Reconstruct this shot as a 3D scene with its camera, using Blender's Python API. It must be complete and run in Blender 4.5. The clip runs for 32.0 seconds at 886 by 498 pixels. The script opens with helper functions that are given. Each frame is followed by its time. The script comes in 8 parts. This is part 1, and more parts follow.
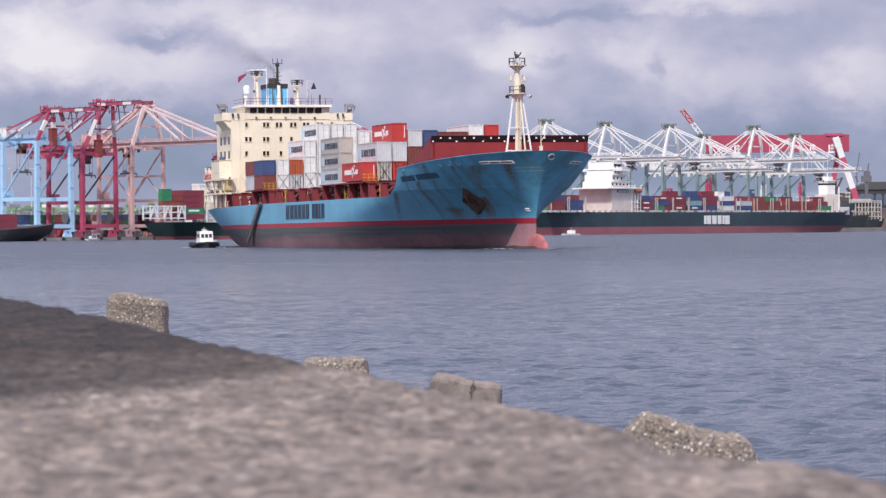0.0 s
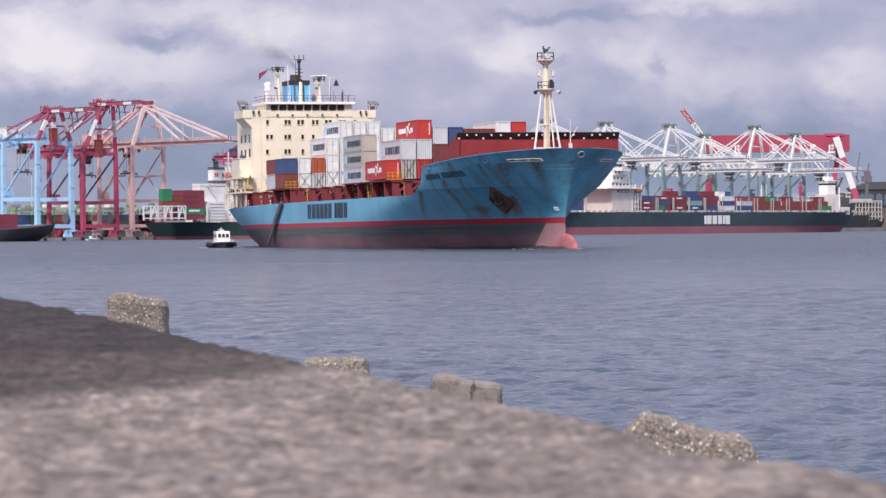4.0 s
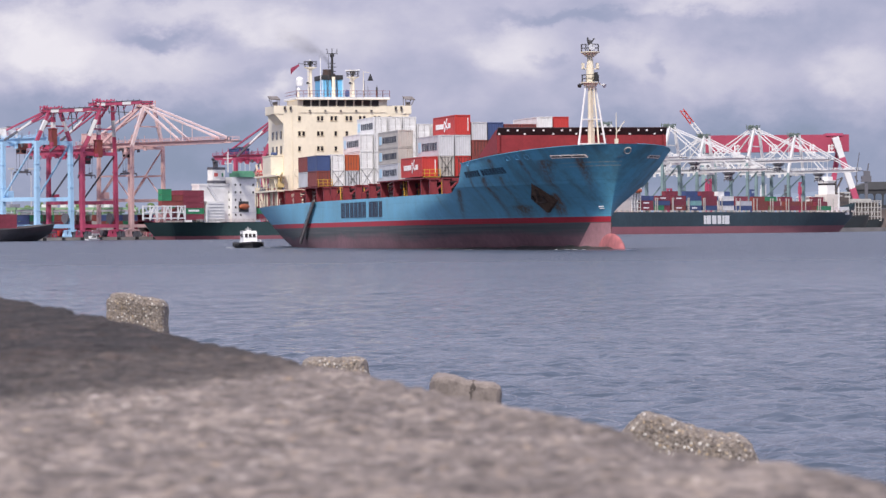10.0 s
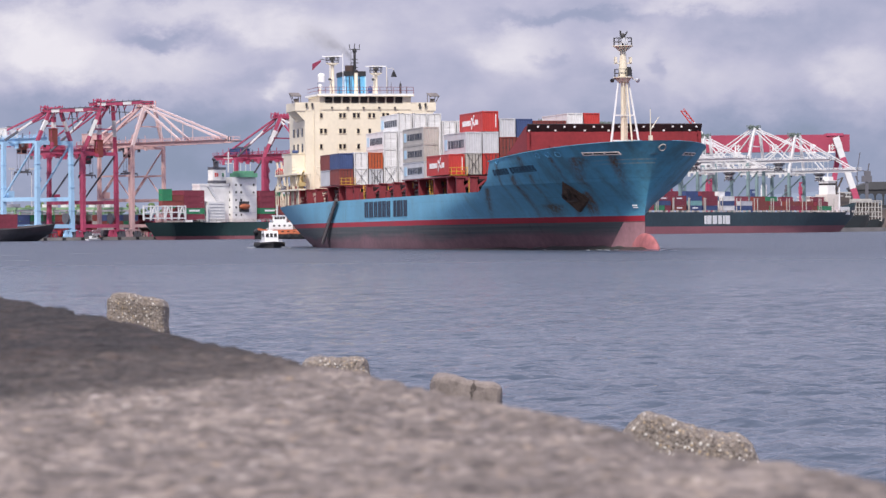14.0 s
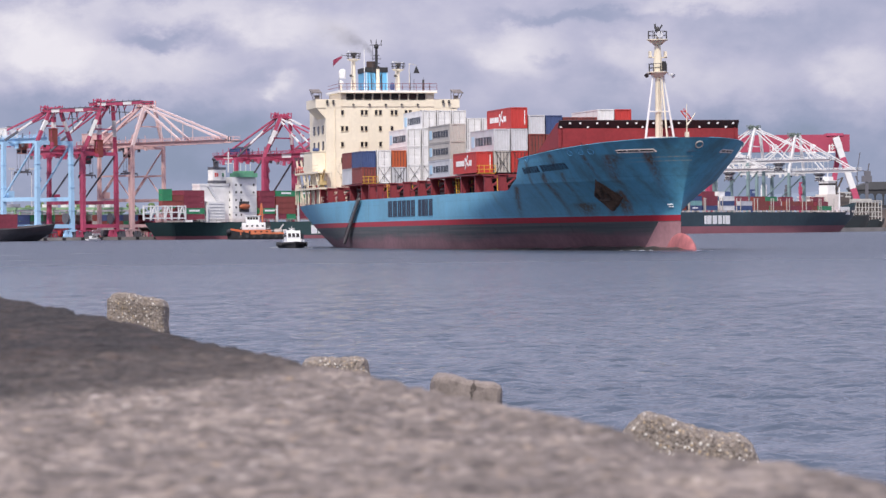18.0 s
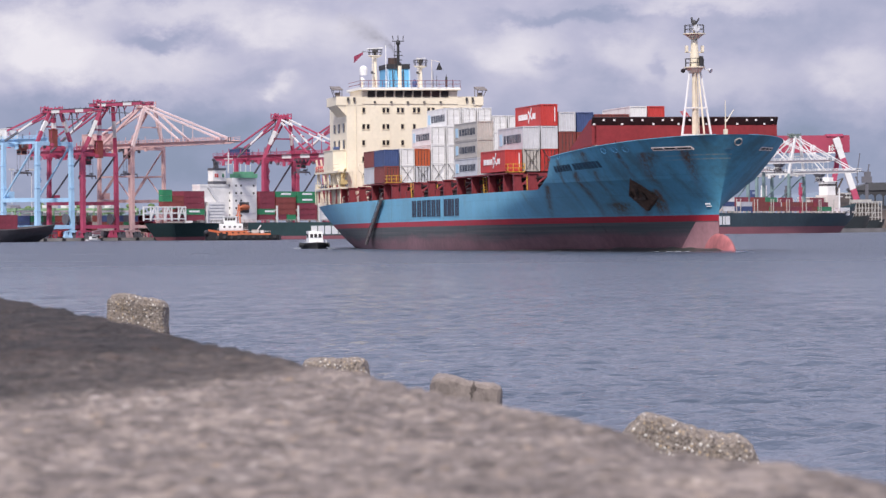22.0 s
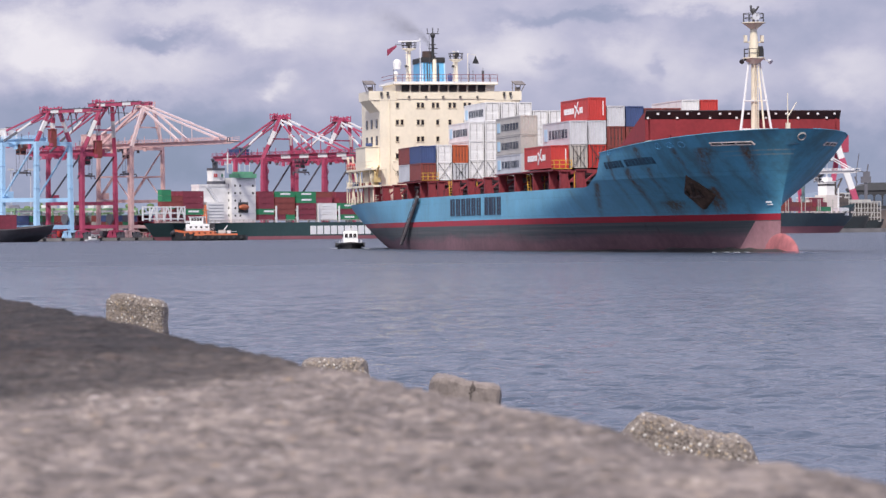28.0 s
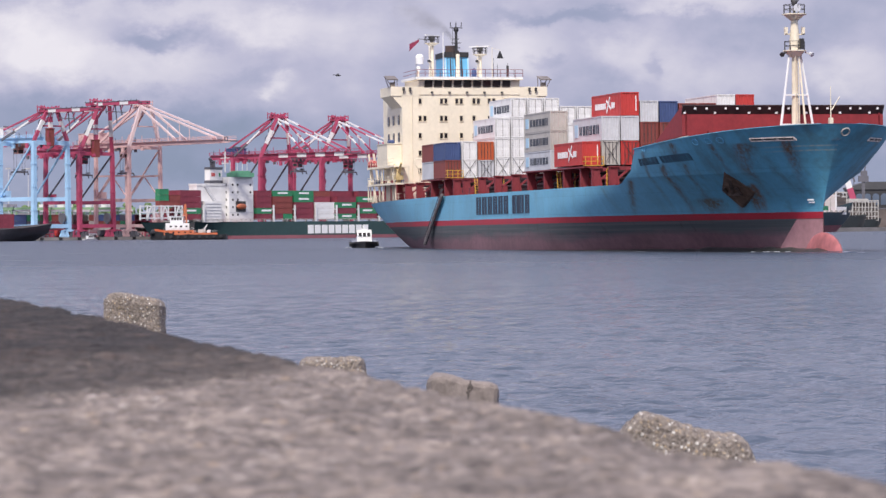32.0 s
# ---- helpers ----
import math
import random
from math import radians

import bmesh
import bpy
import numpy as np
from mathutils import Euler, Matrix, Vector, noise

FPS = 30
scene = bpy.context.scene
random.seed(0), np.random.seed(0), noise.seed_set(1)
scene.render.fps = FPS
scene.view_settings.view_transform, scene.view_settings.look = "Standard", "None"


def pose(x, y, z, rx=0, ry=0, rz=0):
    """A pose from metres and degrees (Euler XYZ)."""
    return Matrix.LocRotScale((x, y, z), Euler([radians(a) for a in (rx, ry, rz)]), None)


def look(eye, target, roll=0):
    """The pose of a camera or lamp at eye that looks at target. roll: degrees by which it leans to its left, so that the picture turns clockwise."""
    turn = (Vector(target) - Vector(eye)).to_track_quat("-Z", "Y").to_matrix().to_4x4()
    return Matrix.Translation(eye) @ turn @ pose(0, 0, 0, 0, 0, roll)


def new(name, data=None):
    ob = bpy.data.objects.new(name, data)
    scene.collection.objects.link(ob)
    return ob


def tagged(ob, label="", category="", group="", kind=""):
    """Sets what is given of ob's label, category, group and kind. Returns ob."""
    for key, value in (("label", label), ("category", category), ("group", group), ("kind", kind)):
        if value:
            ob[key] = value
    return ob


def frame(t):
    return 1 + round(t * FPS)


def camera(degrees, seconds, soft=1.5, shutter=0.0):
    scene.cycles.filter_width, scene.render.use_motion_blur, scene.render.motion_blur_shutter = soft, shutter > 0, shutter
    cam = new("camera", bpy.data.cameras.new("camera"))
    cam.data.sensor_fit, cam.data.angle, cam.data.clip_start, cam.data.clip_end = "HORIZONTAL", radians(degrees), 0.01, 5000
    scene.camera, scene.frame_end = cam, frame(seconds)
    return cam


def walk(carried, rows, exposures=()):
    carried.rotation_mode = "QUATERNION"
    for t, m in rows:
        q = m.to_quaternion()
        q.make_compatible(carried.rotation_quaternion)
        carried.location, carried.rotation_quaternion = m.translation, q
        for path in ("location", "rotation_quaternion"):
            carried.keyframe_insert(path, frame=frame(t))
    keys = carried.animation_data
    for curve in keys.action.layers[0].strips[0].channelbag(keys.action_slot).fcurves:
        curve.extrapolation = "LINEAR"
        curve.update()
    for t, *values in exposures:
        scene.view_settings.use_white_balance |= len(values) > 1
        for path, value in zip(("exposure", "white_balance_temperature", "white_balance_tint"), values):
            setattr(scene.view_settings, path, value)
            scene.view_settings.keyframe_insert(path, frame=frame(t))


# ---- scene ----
EYE = (0.0, 0.0, 2.536)
cam = camera(16.384, 32.0, soft=1.45)
cam.data.dof.use_dof = True
cam.data.dof.focus_distance = 330.0
cam.data.dof.aperture_fstop = 9.0


def aim(turn, tilt):
    return look(EYE, (1000 * math.tan(radians(turn)), 1000, EYE[2] + 1000 * math.tan(radians(tilt))), -0.469)


# the tripod trembles a little, and is nudged at the very end
walk(cam, [(t, aim(a, b)) for t, a, b in (
    (0, 0.0068, -0.3372), (3, 0.0, -0.3372), (6, 0.0, -0.3372), (9, 0.0138, -0.3372), (12, 0.0, -0.3372),
    (14, 0.0, -0.3372), (17, 0.0, -0.3372), (21, 0.0, -0.3372), (22, 0.0, -0.3234), (23, 0.0, -0.3212),
    (24, 0.0138, -0.3097), (25.5, 0.0116, -0.3073), (28, 0.0162, -0.3234), (29, 0.0093, -0.3257),
    (30, 0.0, -0.3395), (31, 0.0023, -0.3372), (31.5, 0.0068, -0.335), (31.8, 0.0263, -0.3372), (32, 0.0621, -0.3395))],
    exposures=[(0, 0.0), (32, 0.0)])

# ---- light: hazy sun behind the camera, broken cloud ----
SUN_TURN, SUN_HIGH = -14.0, 48.0
sun = new("sun", bpy.data.lights.new("sun", "SUN"))
sun.data.energy, sun.data.angle, sun.data.color = 3.9, radians(6.0), (1.0, 0.93, 0.84)
sa, se = radians(SUN_TURN), radians(SUN_HIGH)
to_sun = Vector((math.sin(sa) * math.cos(se), -math.cos(sa) * math.cos(se), math.sin(se)))
sun.matrix_world = look(to_sun * 200, (0, 0, 0))


def nodes_of(tree):
    def add(kind, **values):
        node = tree.nodes.new(kind)
        for key, value in values.items():
            if isinstance(value, bpy.types.NodeSocket):
                tree.links.new(value, node.inputs[key])
            else:
                node.inputs[key].default_value = value
        return node
    return add


def calc(tree, op, a, b=0.0, c=0.0):
    node = tree.nodes.new("ShaderNodeMath")
    node.operation = op
    for slot, value in zip(node.inputs, (a, b, c)):
        if isinstance(value, bpy.types.NodeSocket):
            tree.links.new(value, slot)
        else:
            slot.default_value = value
    return node.outputs[0]


def blend(tree, factor, a, b, how="MIX"):
    node = tree.nodes.new("ShaderNodeMix")
    node.data_type, node.blend_type = "RGBA", how
    for slot, value in ((0, factor), (6, a), (7, b)):
        if isinstance(value, bpy.types.NodeSocket):
            tree.links.new(value, node.inputs[slot])
        else:
            node.inputs[slot].default_value = (*value, 1.0) if isinstance(value, tuple) and len(value) == 3 else value
    return node.outputs[2]


def ramp(tree, value, *stops):
    node = tree.nodes.new("ShaderNodeValToRGB")
    while len(node.color_ramp.elements) < len(stops):
        node.color_ramp.elements.new(0.5)
    for el, (at, colour) in zip(node.color_ramp.elements, stops):
        el.position = at
        el.color = (*colour, 1.0) if isinstance(colour, tuple) else (colour, colour, colour, 1.0)
    tree.links.new(value, node.inputs[0])
    return node.outputs[0]


def make_world():
    world = bpy.data.worlds.new("sky")
    scene.world = world
    world.use_nodes = True
    tree = world.node_tree
    tree.nodes.clear()
    add = nodes_of(tree)
    out = add("ShaderNodeOutputWorld")
    sky = add("ShaderNodeTexSky")
    sky.sky_type, sky.sun_disc = "NISHITA", False
    sky.sun_elevation, sky.sun_rotation = se, radians(180 + SUN_TURN)
    sky.air_density, sky.dust_density, sky.ozone_density = 1.0, 2.0, 1.0
    coord = add("ShaderNodeTexCoord").outputs["Generated"]
    parts = add("ShaderNodeSeparateXYZ", Vector=coord)
    x, y, z = parts.outputs
    rise = calc(tree, "ARCTAN2", z, calc(tree, "SQRT", calc(tree, "ADD", calc(tree, "MULTIPLY", x, x), calc(tree, "MULTIPLY", y, y))))
    turn = calc(tree, "ARCTAN2", x, y)
    flat = add("ShaderNodeCombineXYZ", X=turn, Y=calc(tree, "MULTIPLY", rise, 1.5), Z=0.35).outputs[0]
    big = add("ShaderNodeTexNoise", Vector=flat, Scale=15.0, Detail=8.0, Roughness=0.5, Distortion=0.25).outputs[0]
    puff = add("ShaderNodeTexNoise", Vector=flat, Scale=44.0, Detail=8.0, Roughness=0.52, Distortion=0.1).outputs[0]
    curl = add("ShaderNodeTexNoise", Vector=add("ShaderNodeMapping", Vector=flat, Location=(3.1, 1.7, 0.0)).outputs[0], Scale=48.0, Detail=8.0, Roughness=0.6).outputs[0]
    # billows: the heaps' edges are pushed about by noise
    wturn = calc(tree, "MULTIPLY_ADD", calc(tree, "SUBTRACT", puff, 0.5), 0.034, turn)
    wrise = calc(tree, "MULTIPLY_ADD", calc(tree, "SUBTRACT", curl, 0.5), 0.022, rise)
    # heaps of cloud: turn, rise, half widths (degrees), strength
    heap = None
    for a, e, wa, we, k in ((-7.4, 3.5, 1.2, 0.75, 0.30), (-5.6, 3.05, 1.6, 0.36, 0.20), (-5.2, 4.15, 1.7, 0.26, 0.16), (-5.1, 3.62, 0.85, 0.19, -0.19), (-3.3, 3.8, 0.85, 0.3, 0.17),
                            (-3.0, 2.7, 0.32, 0.2, 0.2), (-3.9, 2.95, 0.7, 0.16, -0.10), (-6.0, 2.05, 3.2, 0.42, -0.2), (-3.0, 1.3, 4.2, 0.6, -0.26),
                            (2.3, 3.95, 1.5, 0.15, -0.15), (5.2, 4.2, 1.7, 0.2, 0.2), (1.4, 3.4, 0.9, 0.45, 0.2), (3.6, 3.2, 0.8, 0.4, 0.16), (5.2, 2.9, 1.2, 0.6, 0.12),
                            (7.6, 2.9, 0.9, 0.5, 0.18), (4.25, 3.05, 0.18, 0.2, -0.16), (1.9, 3.27, 0.18, 0.14, -0.14), (5.0, 1.3, 4.2, 0.75, -0.36), (-1.4, 3.7, 1.8, 0.6, 0.08)):
        da = calc(tree, "DIVIDE", calc(tree, "SUBTRACT", wturn, radians(a)), radians(wa))
        de = calc(tree, "DIVIDE", calc(tree, "SUBTRACT", wrise, radians(e)), radians(we))
        r2 = calc(tree, "ADD", calc(tree, "MULTIPLY", da, da), calc(tree, "MULTIPLY", de, de))
        r2 = calc(tree, "POWER", r2, 1.5)
        g = calc(tree, "MULTIPLY", calc(tree, "POWER", 2.718, calc(tree, "MULTIPLY", r2, -1.0)), k)
        heap = g if heap is None else calc(tree, "ADD", heap, g)
    thick = calc(tree, "ADD", calc(tree, "ADD", calc(tree, "MULTIPLY_ADD", big, 0.40, 0.255), calc(tree, "MULTIPLY", puff, 0.42)), heap)
    cloud = ramp(tree, thick, (0.36, (0.275, 0.325, 0.475)), (0.55, (0.38, 0.405, 0.565)), (0.70, (0.52, 0.515, 0.67)), (0.87, (0.71, 0.685, 0.79)), (1.03, (0.86, 0.825, 0.89)))
    clear = blend(tree, 1.0, sky.outputs[0], (0.10, 0.10, 0.10), "MULTIPLY")
    cover = ramp(tree, thick, (0.15, 0.72), (0.45, 1.0))
    both = blend(tree, cover, clear, cloud)
    # the cloud sheet thins and brightens overhead
    high = calc(tree, "MULTIPLY_ADD", ramp(tree, rise, (0.09, 0.0), (0.55, 1.0)), 0.85, 1.0)
    both = blend(tree, 1.0, both, add("ShaderNodeCombineXYZ", X=high, Y=high, Z=high).outputs[0], "MULTIPLY")
    # haze low over the sea
    low = calc(tree, "POWER", 2.718, calc(tree, "MULTIPLY", calc(tree, "ABSOLUTE", rise), -48.0))
    both = blend(tree, calc(tree, "MULTIPLY", low, 0.8), both, (0.262, 0.31, 0.432))
    bg = add("ShaderNodeBackground", Color=both, Strength=1.0)
    tree.links.new(bg.outputs[0], out.inputs[0])


make_world()


# ---- materials ----
def mat(name, colour, rough=0.6, metal=0.0, grain=6.0, stain=0.5, vary=0.22, bump=0.02, rust=0.0, rust_col=(0.16, 0.055, 0.022), soot=0.0, spots=0.0):
    m = bpy.data.materials.new(name)
    m.use_nodes = True
    tree = m.node_tree
    add = nodes_of(tree)
    bsdf = tree.nodes["Principled BSDF"]
    pos = add("ShaderNodeTexCoord").outputs["Object"]
    fine = add("ShaderNodeTexNoise", Vector=pos, Scale=grain, Detail=5.0, Roughness=0.6).outputs[0]
    wide = add("ShaderNodeTexNoise", Vector=pos, Scale=stain, Detail=4.0, Roughness=0.55).outputs[0]
    tone = calc(tree, "ADD", calc(tree, "MULTIPLY", fine, 0.5), calc(tree, "MULTIPLY", wide, 0.9))
    dark = tuple(c * (1 - vary * 1.3) for c in colour)
    pale = tuple(min(1.0, c * (1 + vary * 0.8) + vary * 0.02) for c in colour)
    col = ramp(tree, tone, (0.45, dark), (0.95, pale))
    if spots:
        cell = add("ShaderNodeTexVoronoi", Vector=pos, Scale=spots)
        shade = add("ShaderNodeSeparateColor", Color=cell.outputs["Color"]).outputs[0]
        col = blend(tree, 0.55, col, ramp(tree, shade, (0.0, tuple(c * 0.35 for c in colour)), (0.45, colour), (1.0, tuple(min(1.0, c * 2.0) for c in colour))))
    if rust:
        run = add("ShaderNodeMapping", Vector=pos, Scale=(0.55, 0.55, 0.07)).outputs[0]
        streak = add("ShaderNodeTexNoise", Vector=run, Scale=2.2, Detail=6.0, Roughness=0.65).outputs[0]
        patch = add("ShaderNodeTexNoise", Vector=pos, Scale=0.13, Detail=3.0).outputs[0]
        amount = calc(tree, "MULTIPLY", ramp(tree, streak, (0.56, 0.0), (0.74, 1.0)), ramp(tree, patch, (0.40, 0.15), (0.65, 1.0)))
        col = blend(tree, calc(tree, "MULTIPLY", amount, rust), col, rust_col)
    if soot:
        mottle = add("ShaderNodeTexNoise", Vector=pos, Scale=0.9, Detail=6.0, Roughness=0.7).outputs[0]
        col = blend(tree, calc(tree, "MULTIPLY", ramp(tree, mottle, (0.5, 0.0), (0.7, 1.0)), soot), col, tuple(c * 0.35 for c in colour))
    tree.links.new(col, bsdf.inputs["Base Color"])
    bsdf.inputs["Metallic"].default_value = metal
    tree.links.new(calc(tree, "ADD", rough - 0.08, calc(tree, "MULTIPLY", wide, 0.16)), bsdf.inputs["Roughness"])
    if bump:
        b = add("ShaderNodeBump", Height=fine, Strength=0.5, Distance=bump)
        tree.links.new(b.outputs[0], bsdf.inputs["Normal"])
    return m


HULL_BLUE = mat("hull_blue_paint", (0.175, 0.465, 0.65), 0.5, grain=1.5, stain=0.12, vary=0.14, rust=0.4, rust_col=(0.06, 0.075, 0.06))


def add_runs(m, runs, colour):
    """Rust runs below fittings on the starboard bow: x, top, length, slant, half width, strength."""
    tree = m.node_tree
    add = nodes_of(tree)
    bsdf = tree.nodes["Principled BSDF"]
    pos = add("ShaderNodeTexCoord").outputs["Object"]
    x, y, z = add("ShaderNodeSeparateXYZ", Vector=pos).outputs
    ragged = add("ShaderNodeTexNoise", Vector=add("ShaderNodeMapping", Vector=pos, Scale=(2.0, 2.0, 0.5)).outputs[0], Scale=1.3, Detail=6.0, Roughness=0.7).outputs[0]
    total = None
    for u, top, length, slant, wide, force in runs:
        down = calc(tree, "SUBTRACT", top, z)
        off = calc(tree, "DIVIDE", calc(tree, "SUBTRACT", x, calc(tree, "MULTIPLY_ADD", down, slant, u)), wide)
        across = calc(tree, "POWER", 2.718, calc(tree, "MULTIPLY", calc(tree, "MULTIPLY", off, off), -1.0))
        along = calc(tree, "MULTIPLY", calc(tree, "SMOOTH_MIN", calc(tree, "MULTIPLY", down, 3.0), 1.0, 0.2),
                     calc(tree, "SUBTRACT", 1.0, calc(tree, "DIVIDE", down, length)))
        g = calc(tree, "MULTIPLY", calc(tree, "MAXIMUM", calc(tree, "MULTIPLY", across, along), 0.0), force)
        total = g if total is None else calc(tree, "ADD", total, g)
    side = calc(tree, "LESS_THAN", y, 0.5)
    amount = calc(tree, "MULTIPLY", calc(tree, "MULTIPLY", total, side), ramp(tree, ragged, (0.36, 0.15), (0.62, 1.0)))
    amount = calc(tree, "MINIMUM", amount, 0.9)
    old = bsdf.inputs["Base Color"].links[0].from_socket
    tree.links.new(blend(tree, amount, old, colour), bsdf.inputs["Base Color"])


def add_grime(m):
    """Brown-green grime that hangs in long patches on the forecastle, pale scuffs near the stem, and a darker tone
    forward.
    """
    tree = m.node_tree
    add = nodes_of(tree)
    bsdf = tree.nodes["Principled BSDF"]
    pos = add("ShaderNodeTexCoord").outputs["Object"]
    x, y, z = add("ShaderNodeSeparateXYZ", Vector=pos).outputs
    wide = add("ShaderNodeTexNoise", Vector=add("ShaderNodeMapping", Vector=pos, Rotation=(0, radians(-24), 0), Scale=(0.42, 0.2, 0.13)).outputs[0], Scale=1.0, Detail=6.0, Roughness=0.6).outputs[0]
    plate = add("ShaderNodeTexBrick", Vector=add("ShaderNodeCombineXYZ", X=x, Y=z, Z=0.0).outputs[0], Scale=1.0)
    plate.inputs["Color1"].default_value = (1.0, 1.0, 1.0, 1.0)
    plate.inputs["Color2"].default_value = (0.92, 0.94, 0.95, 1.0)
    plate.inputs["Mortar"].default_value = (0.80, 0.82, 0.84, 1.0)
    plate.inputs["Mortar Size"].default_value = 0.025
    plate.inputs["Brick Width"].default_value = 9.0
    plate.inputs["Row Height"].default_value = 2.1
    fleck = add("ShaderNodeTexNoise", Vector=pos, Scale=1.6, Detail=6.0, Roughness=0.7).outputs[0]
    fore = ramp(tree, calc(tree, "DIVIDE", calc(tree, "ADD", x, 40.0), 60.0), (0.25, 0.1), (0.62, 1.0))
    amount = calc(tree, "MULTIPLY", ramp(tree, calc(tree, "MULTIPLY_ADD", calc(tree, "SUBTRACT", fleck, 0.5), 0.35, wide), (0.46, 0.0), (0.70, 0.5)), fore)
    old = blend(tree, 1.0, bsdf.inputs["Base Color"].links[0].from_socket, plate.outputs[0], "MULTIPLY")
    col = blend(tree, amount, old, (0.12, 0.108, 0.058))
    # the whole colour is multiplied darker and bluer towards the bow
    fore_dark = blend(tree, calc(tree, "MULTIPLY", fore, 0.85), col, blend(tree, 1.0, col, (0.60, 0.80, 0.84), "MULTIPLY"))
    band = calc(tree, "PINGPONG", calc(tree, "ADD", z, calc(tree, "MULTIPLY", x, -0.02)), 0.22)
    scuff = calc(tree, "MULTIPLY", ramp(tree, band, (0.12, 0.0), (0.2, 1.0)), calc(tree, "MULTIPLY", calc(tree, "GREATER_THAN", z, 9.75), calc(tree, "LESS_THAN", z, 10.75)))
    scuff = calc(tree, "MULTIPLY", scuff, calc(tree, "MULTIPLY", calc(tree, "LESS_THAN", y, 0.3), ramp(tree, calc(tree, "DIVIDE", x, 20.0), (0.30, 0.0), (0.46, 0.95))))
    tree.links.new(blend(tree, calc(tree, "MULTIPLY", scuff, ramp(tree, fleck, (0.4, 0.2), (0.6, 1.0))), fore_dark, (0.42, 0.45, 0.40)), bsdf.inputs["Base Color"])


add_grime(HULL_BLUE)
add_runs(HULL_BLUE, ((-20.9, 7.9, 5.0, -1.33, 0.7, 1.5), (-11.2, 9.4, 7.0, -0.52, 0.7, 1.3), (0.2, 11.3, 4.5, -0.17, 0.5, 1.2), (5.1, 11.1, 3.8, -1.0, 1.6, 1.0),
                     (9.5, 11.2, 5.0, -0.56, 0.5, 1.3), (-0.6, 6.8, 3.6, -0.75, 0.9, 2.0), (-4.0, 5.7, 2.4, -0.6, 0.7, 1.2), (-6.8, 11.5, 2.0, -0.2, 0.6, 2.0)), (0.105, 0.066, 0.030))
add_runs(HULL_BLUE, ((-9.0, 5.6, 2.2, -0.6, 2.2, 1.8), (-14.5, 11.0, 7.5, -0.4, 0.4, 1.1), (-6.5, 9.3, 6.0, -0.7, 0.45, 1.1), (3.0, 9.0, 4.5, -0.6, 0.4, 0.9),
                     (-30, 7.2, 3.2, 0.4, 0.7, 0.5), (-58, 7.2, 3.0, 0.2, 0.8, 0.35), (-112, 7.0, 5.0, -0.9, 1.6, 0.5)), (0.12, 0.085, 0.042))
add_runs(HULL_BLUE, ((0.6, 7.0, 3.8, -0.75, 0.45, 1.8), (-1.6, 5.6, 1.8, -0.6, 0.5, 1.4), (9.2, 11.2, 4.5, -0.56, 0.3, 1.1), (4.4, 11.1, 4.2, -0.9, 0.6, 0.9), (-4.6, 5.6, 2.0, -0.6, 0.5, 1.0), (-11.4, 9.0, 6.0, -0.52, 0.3, 0.8), (-20.9, 7.7, 4.0, -1.33, 0.35, 0.8)), (0.17, 0.082, 0.034))
HULL_RED = mat("boot_red_paint", (0.42, 0.016, 0.036), 0.5, grain=1.5, stain=0.2, vary=0.18, rust=0.3, rust_col=(0.08, 0.03, 0.025))
HULL_MAROON = mat("maroon_antifouling", (0.20, 0.105, 0.122), 0.65, grain=1.2, stain=0.1, vary=0.3, rust=0.35, rust_col=(0.09, 0.05, 0.055))


def add_scour(m):
    """Slate scouring that hangs down from the stripe over the mauve paint, long scum lines and dark drips."""
    tree = m.node_tree
    add = nodes_of(tree)
    bsdf = tree.nodes["Principled BSDF"]
    pos = add("ShaderNodeTexCoord").outputs["Object"]
    x, y, z = add("ShaderNodeSeparateXYZ", Vector=pos).outputs
    cloud = add("ShaderNodeTexNoise", Vector=add("ShaderNodeMapping", Vector=pos, Scale=(0.045, 0.045, 0.3)).outputs[0], Scale=1.0, Detail=6.0, Roughness=0.6).outputs[0]
    lines = add("ShaderNodeTexNoise", Vector=add("ShaderNodeMapping", Vector=pos, Scale=(0.03, 0.03, 2.6)).outputs[0], Scale=1.0, Detail=5.0, Roughness=0.65).outputs[0]
    drip = add("ShaderNodeTexNoise", Vector=add("ShaderNodeMapping", Vector=pos, Scale=(0.9, 0.9, 0.12)).outputs[0], Scale=1.0, Detail=4.0, Roughness=0.6).outputs[0]
    level = calc(tree, "MULTIPLY_ADD", calc(tree, "SUBTRACT", cloud, 0.5), 4.5, z)
    old = bsdf.inputs["Base Color"].links[0].from_socket
    slate = ramp(tree, lines, (0.35, (0.046, 0.062, 0.066)), (0.65, (0.092, 0.112, 0.115)))
    col = blend(tree, ramp(tree, calc(tree, "DIVIDE", level, 4.0), (0.30, 0.0), (0.54, 0.95)), old, slate)
    col = blend(tree, ramp(tree, lines, (0.54, 0.0), (0.74, 0.3)), col, (0.22, 0.14, 0.15))
    high = ramp(tree, calc(tree, "DIVIDE", z, 4.0), (0.25, 0.2), (0.75, 1.0))
    col = blend(tree, calc(tree, "MULTIPLY", ramp(tree, drip, (0.60, 0.0), (0.74, 0.75)), high), col, (0.045, 0.033, 0.028))
    tree.links.new(col, bsdf.inputs["Base Color"])


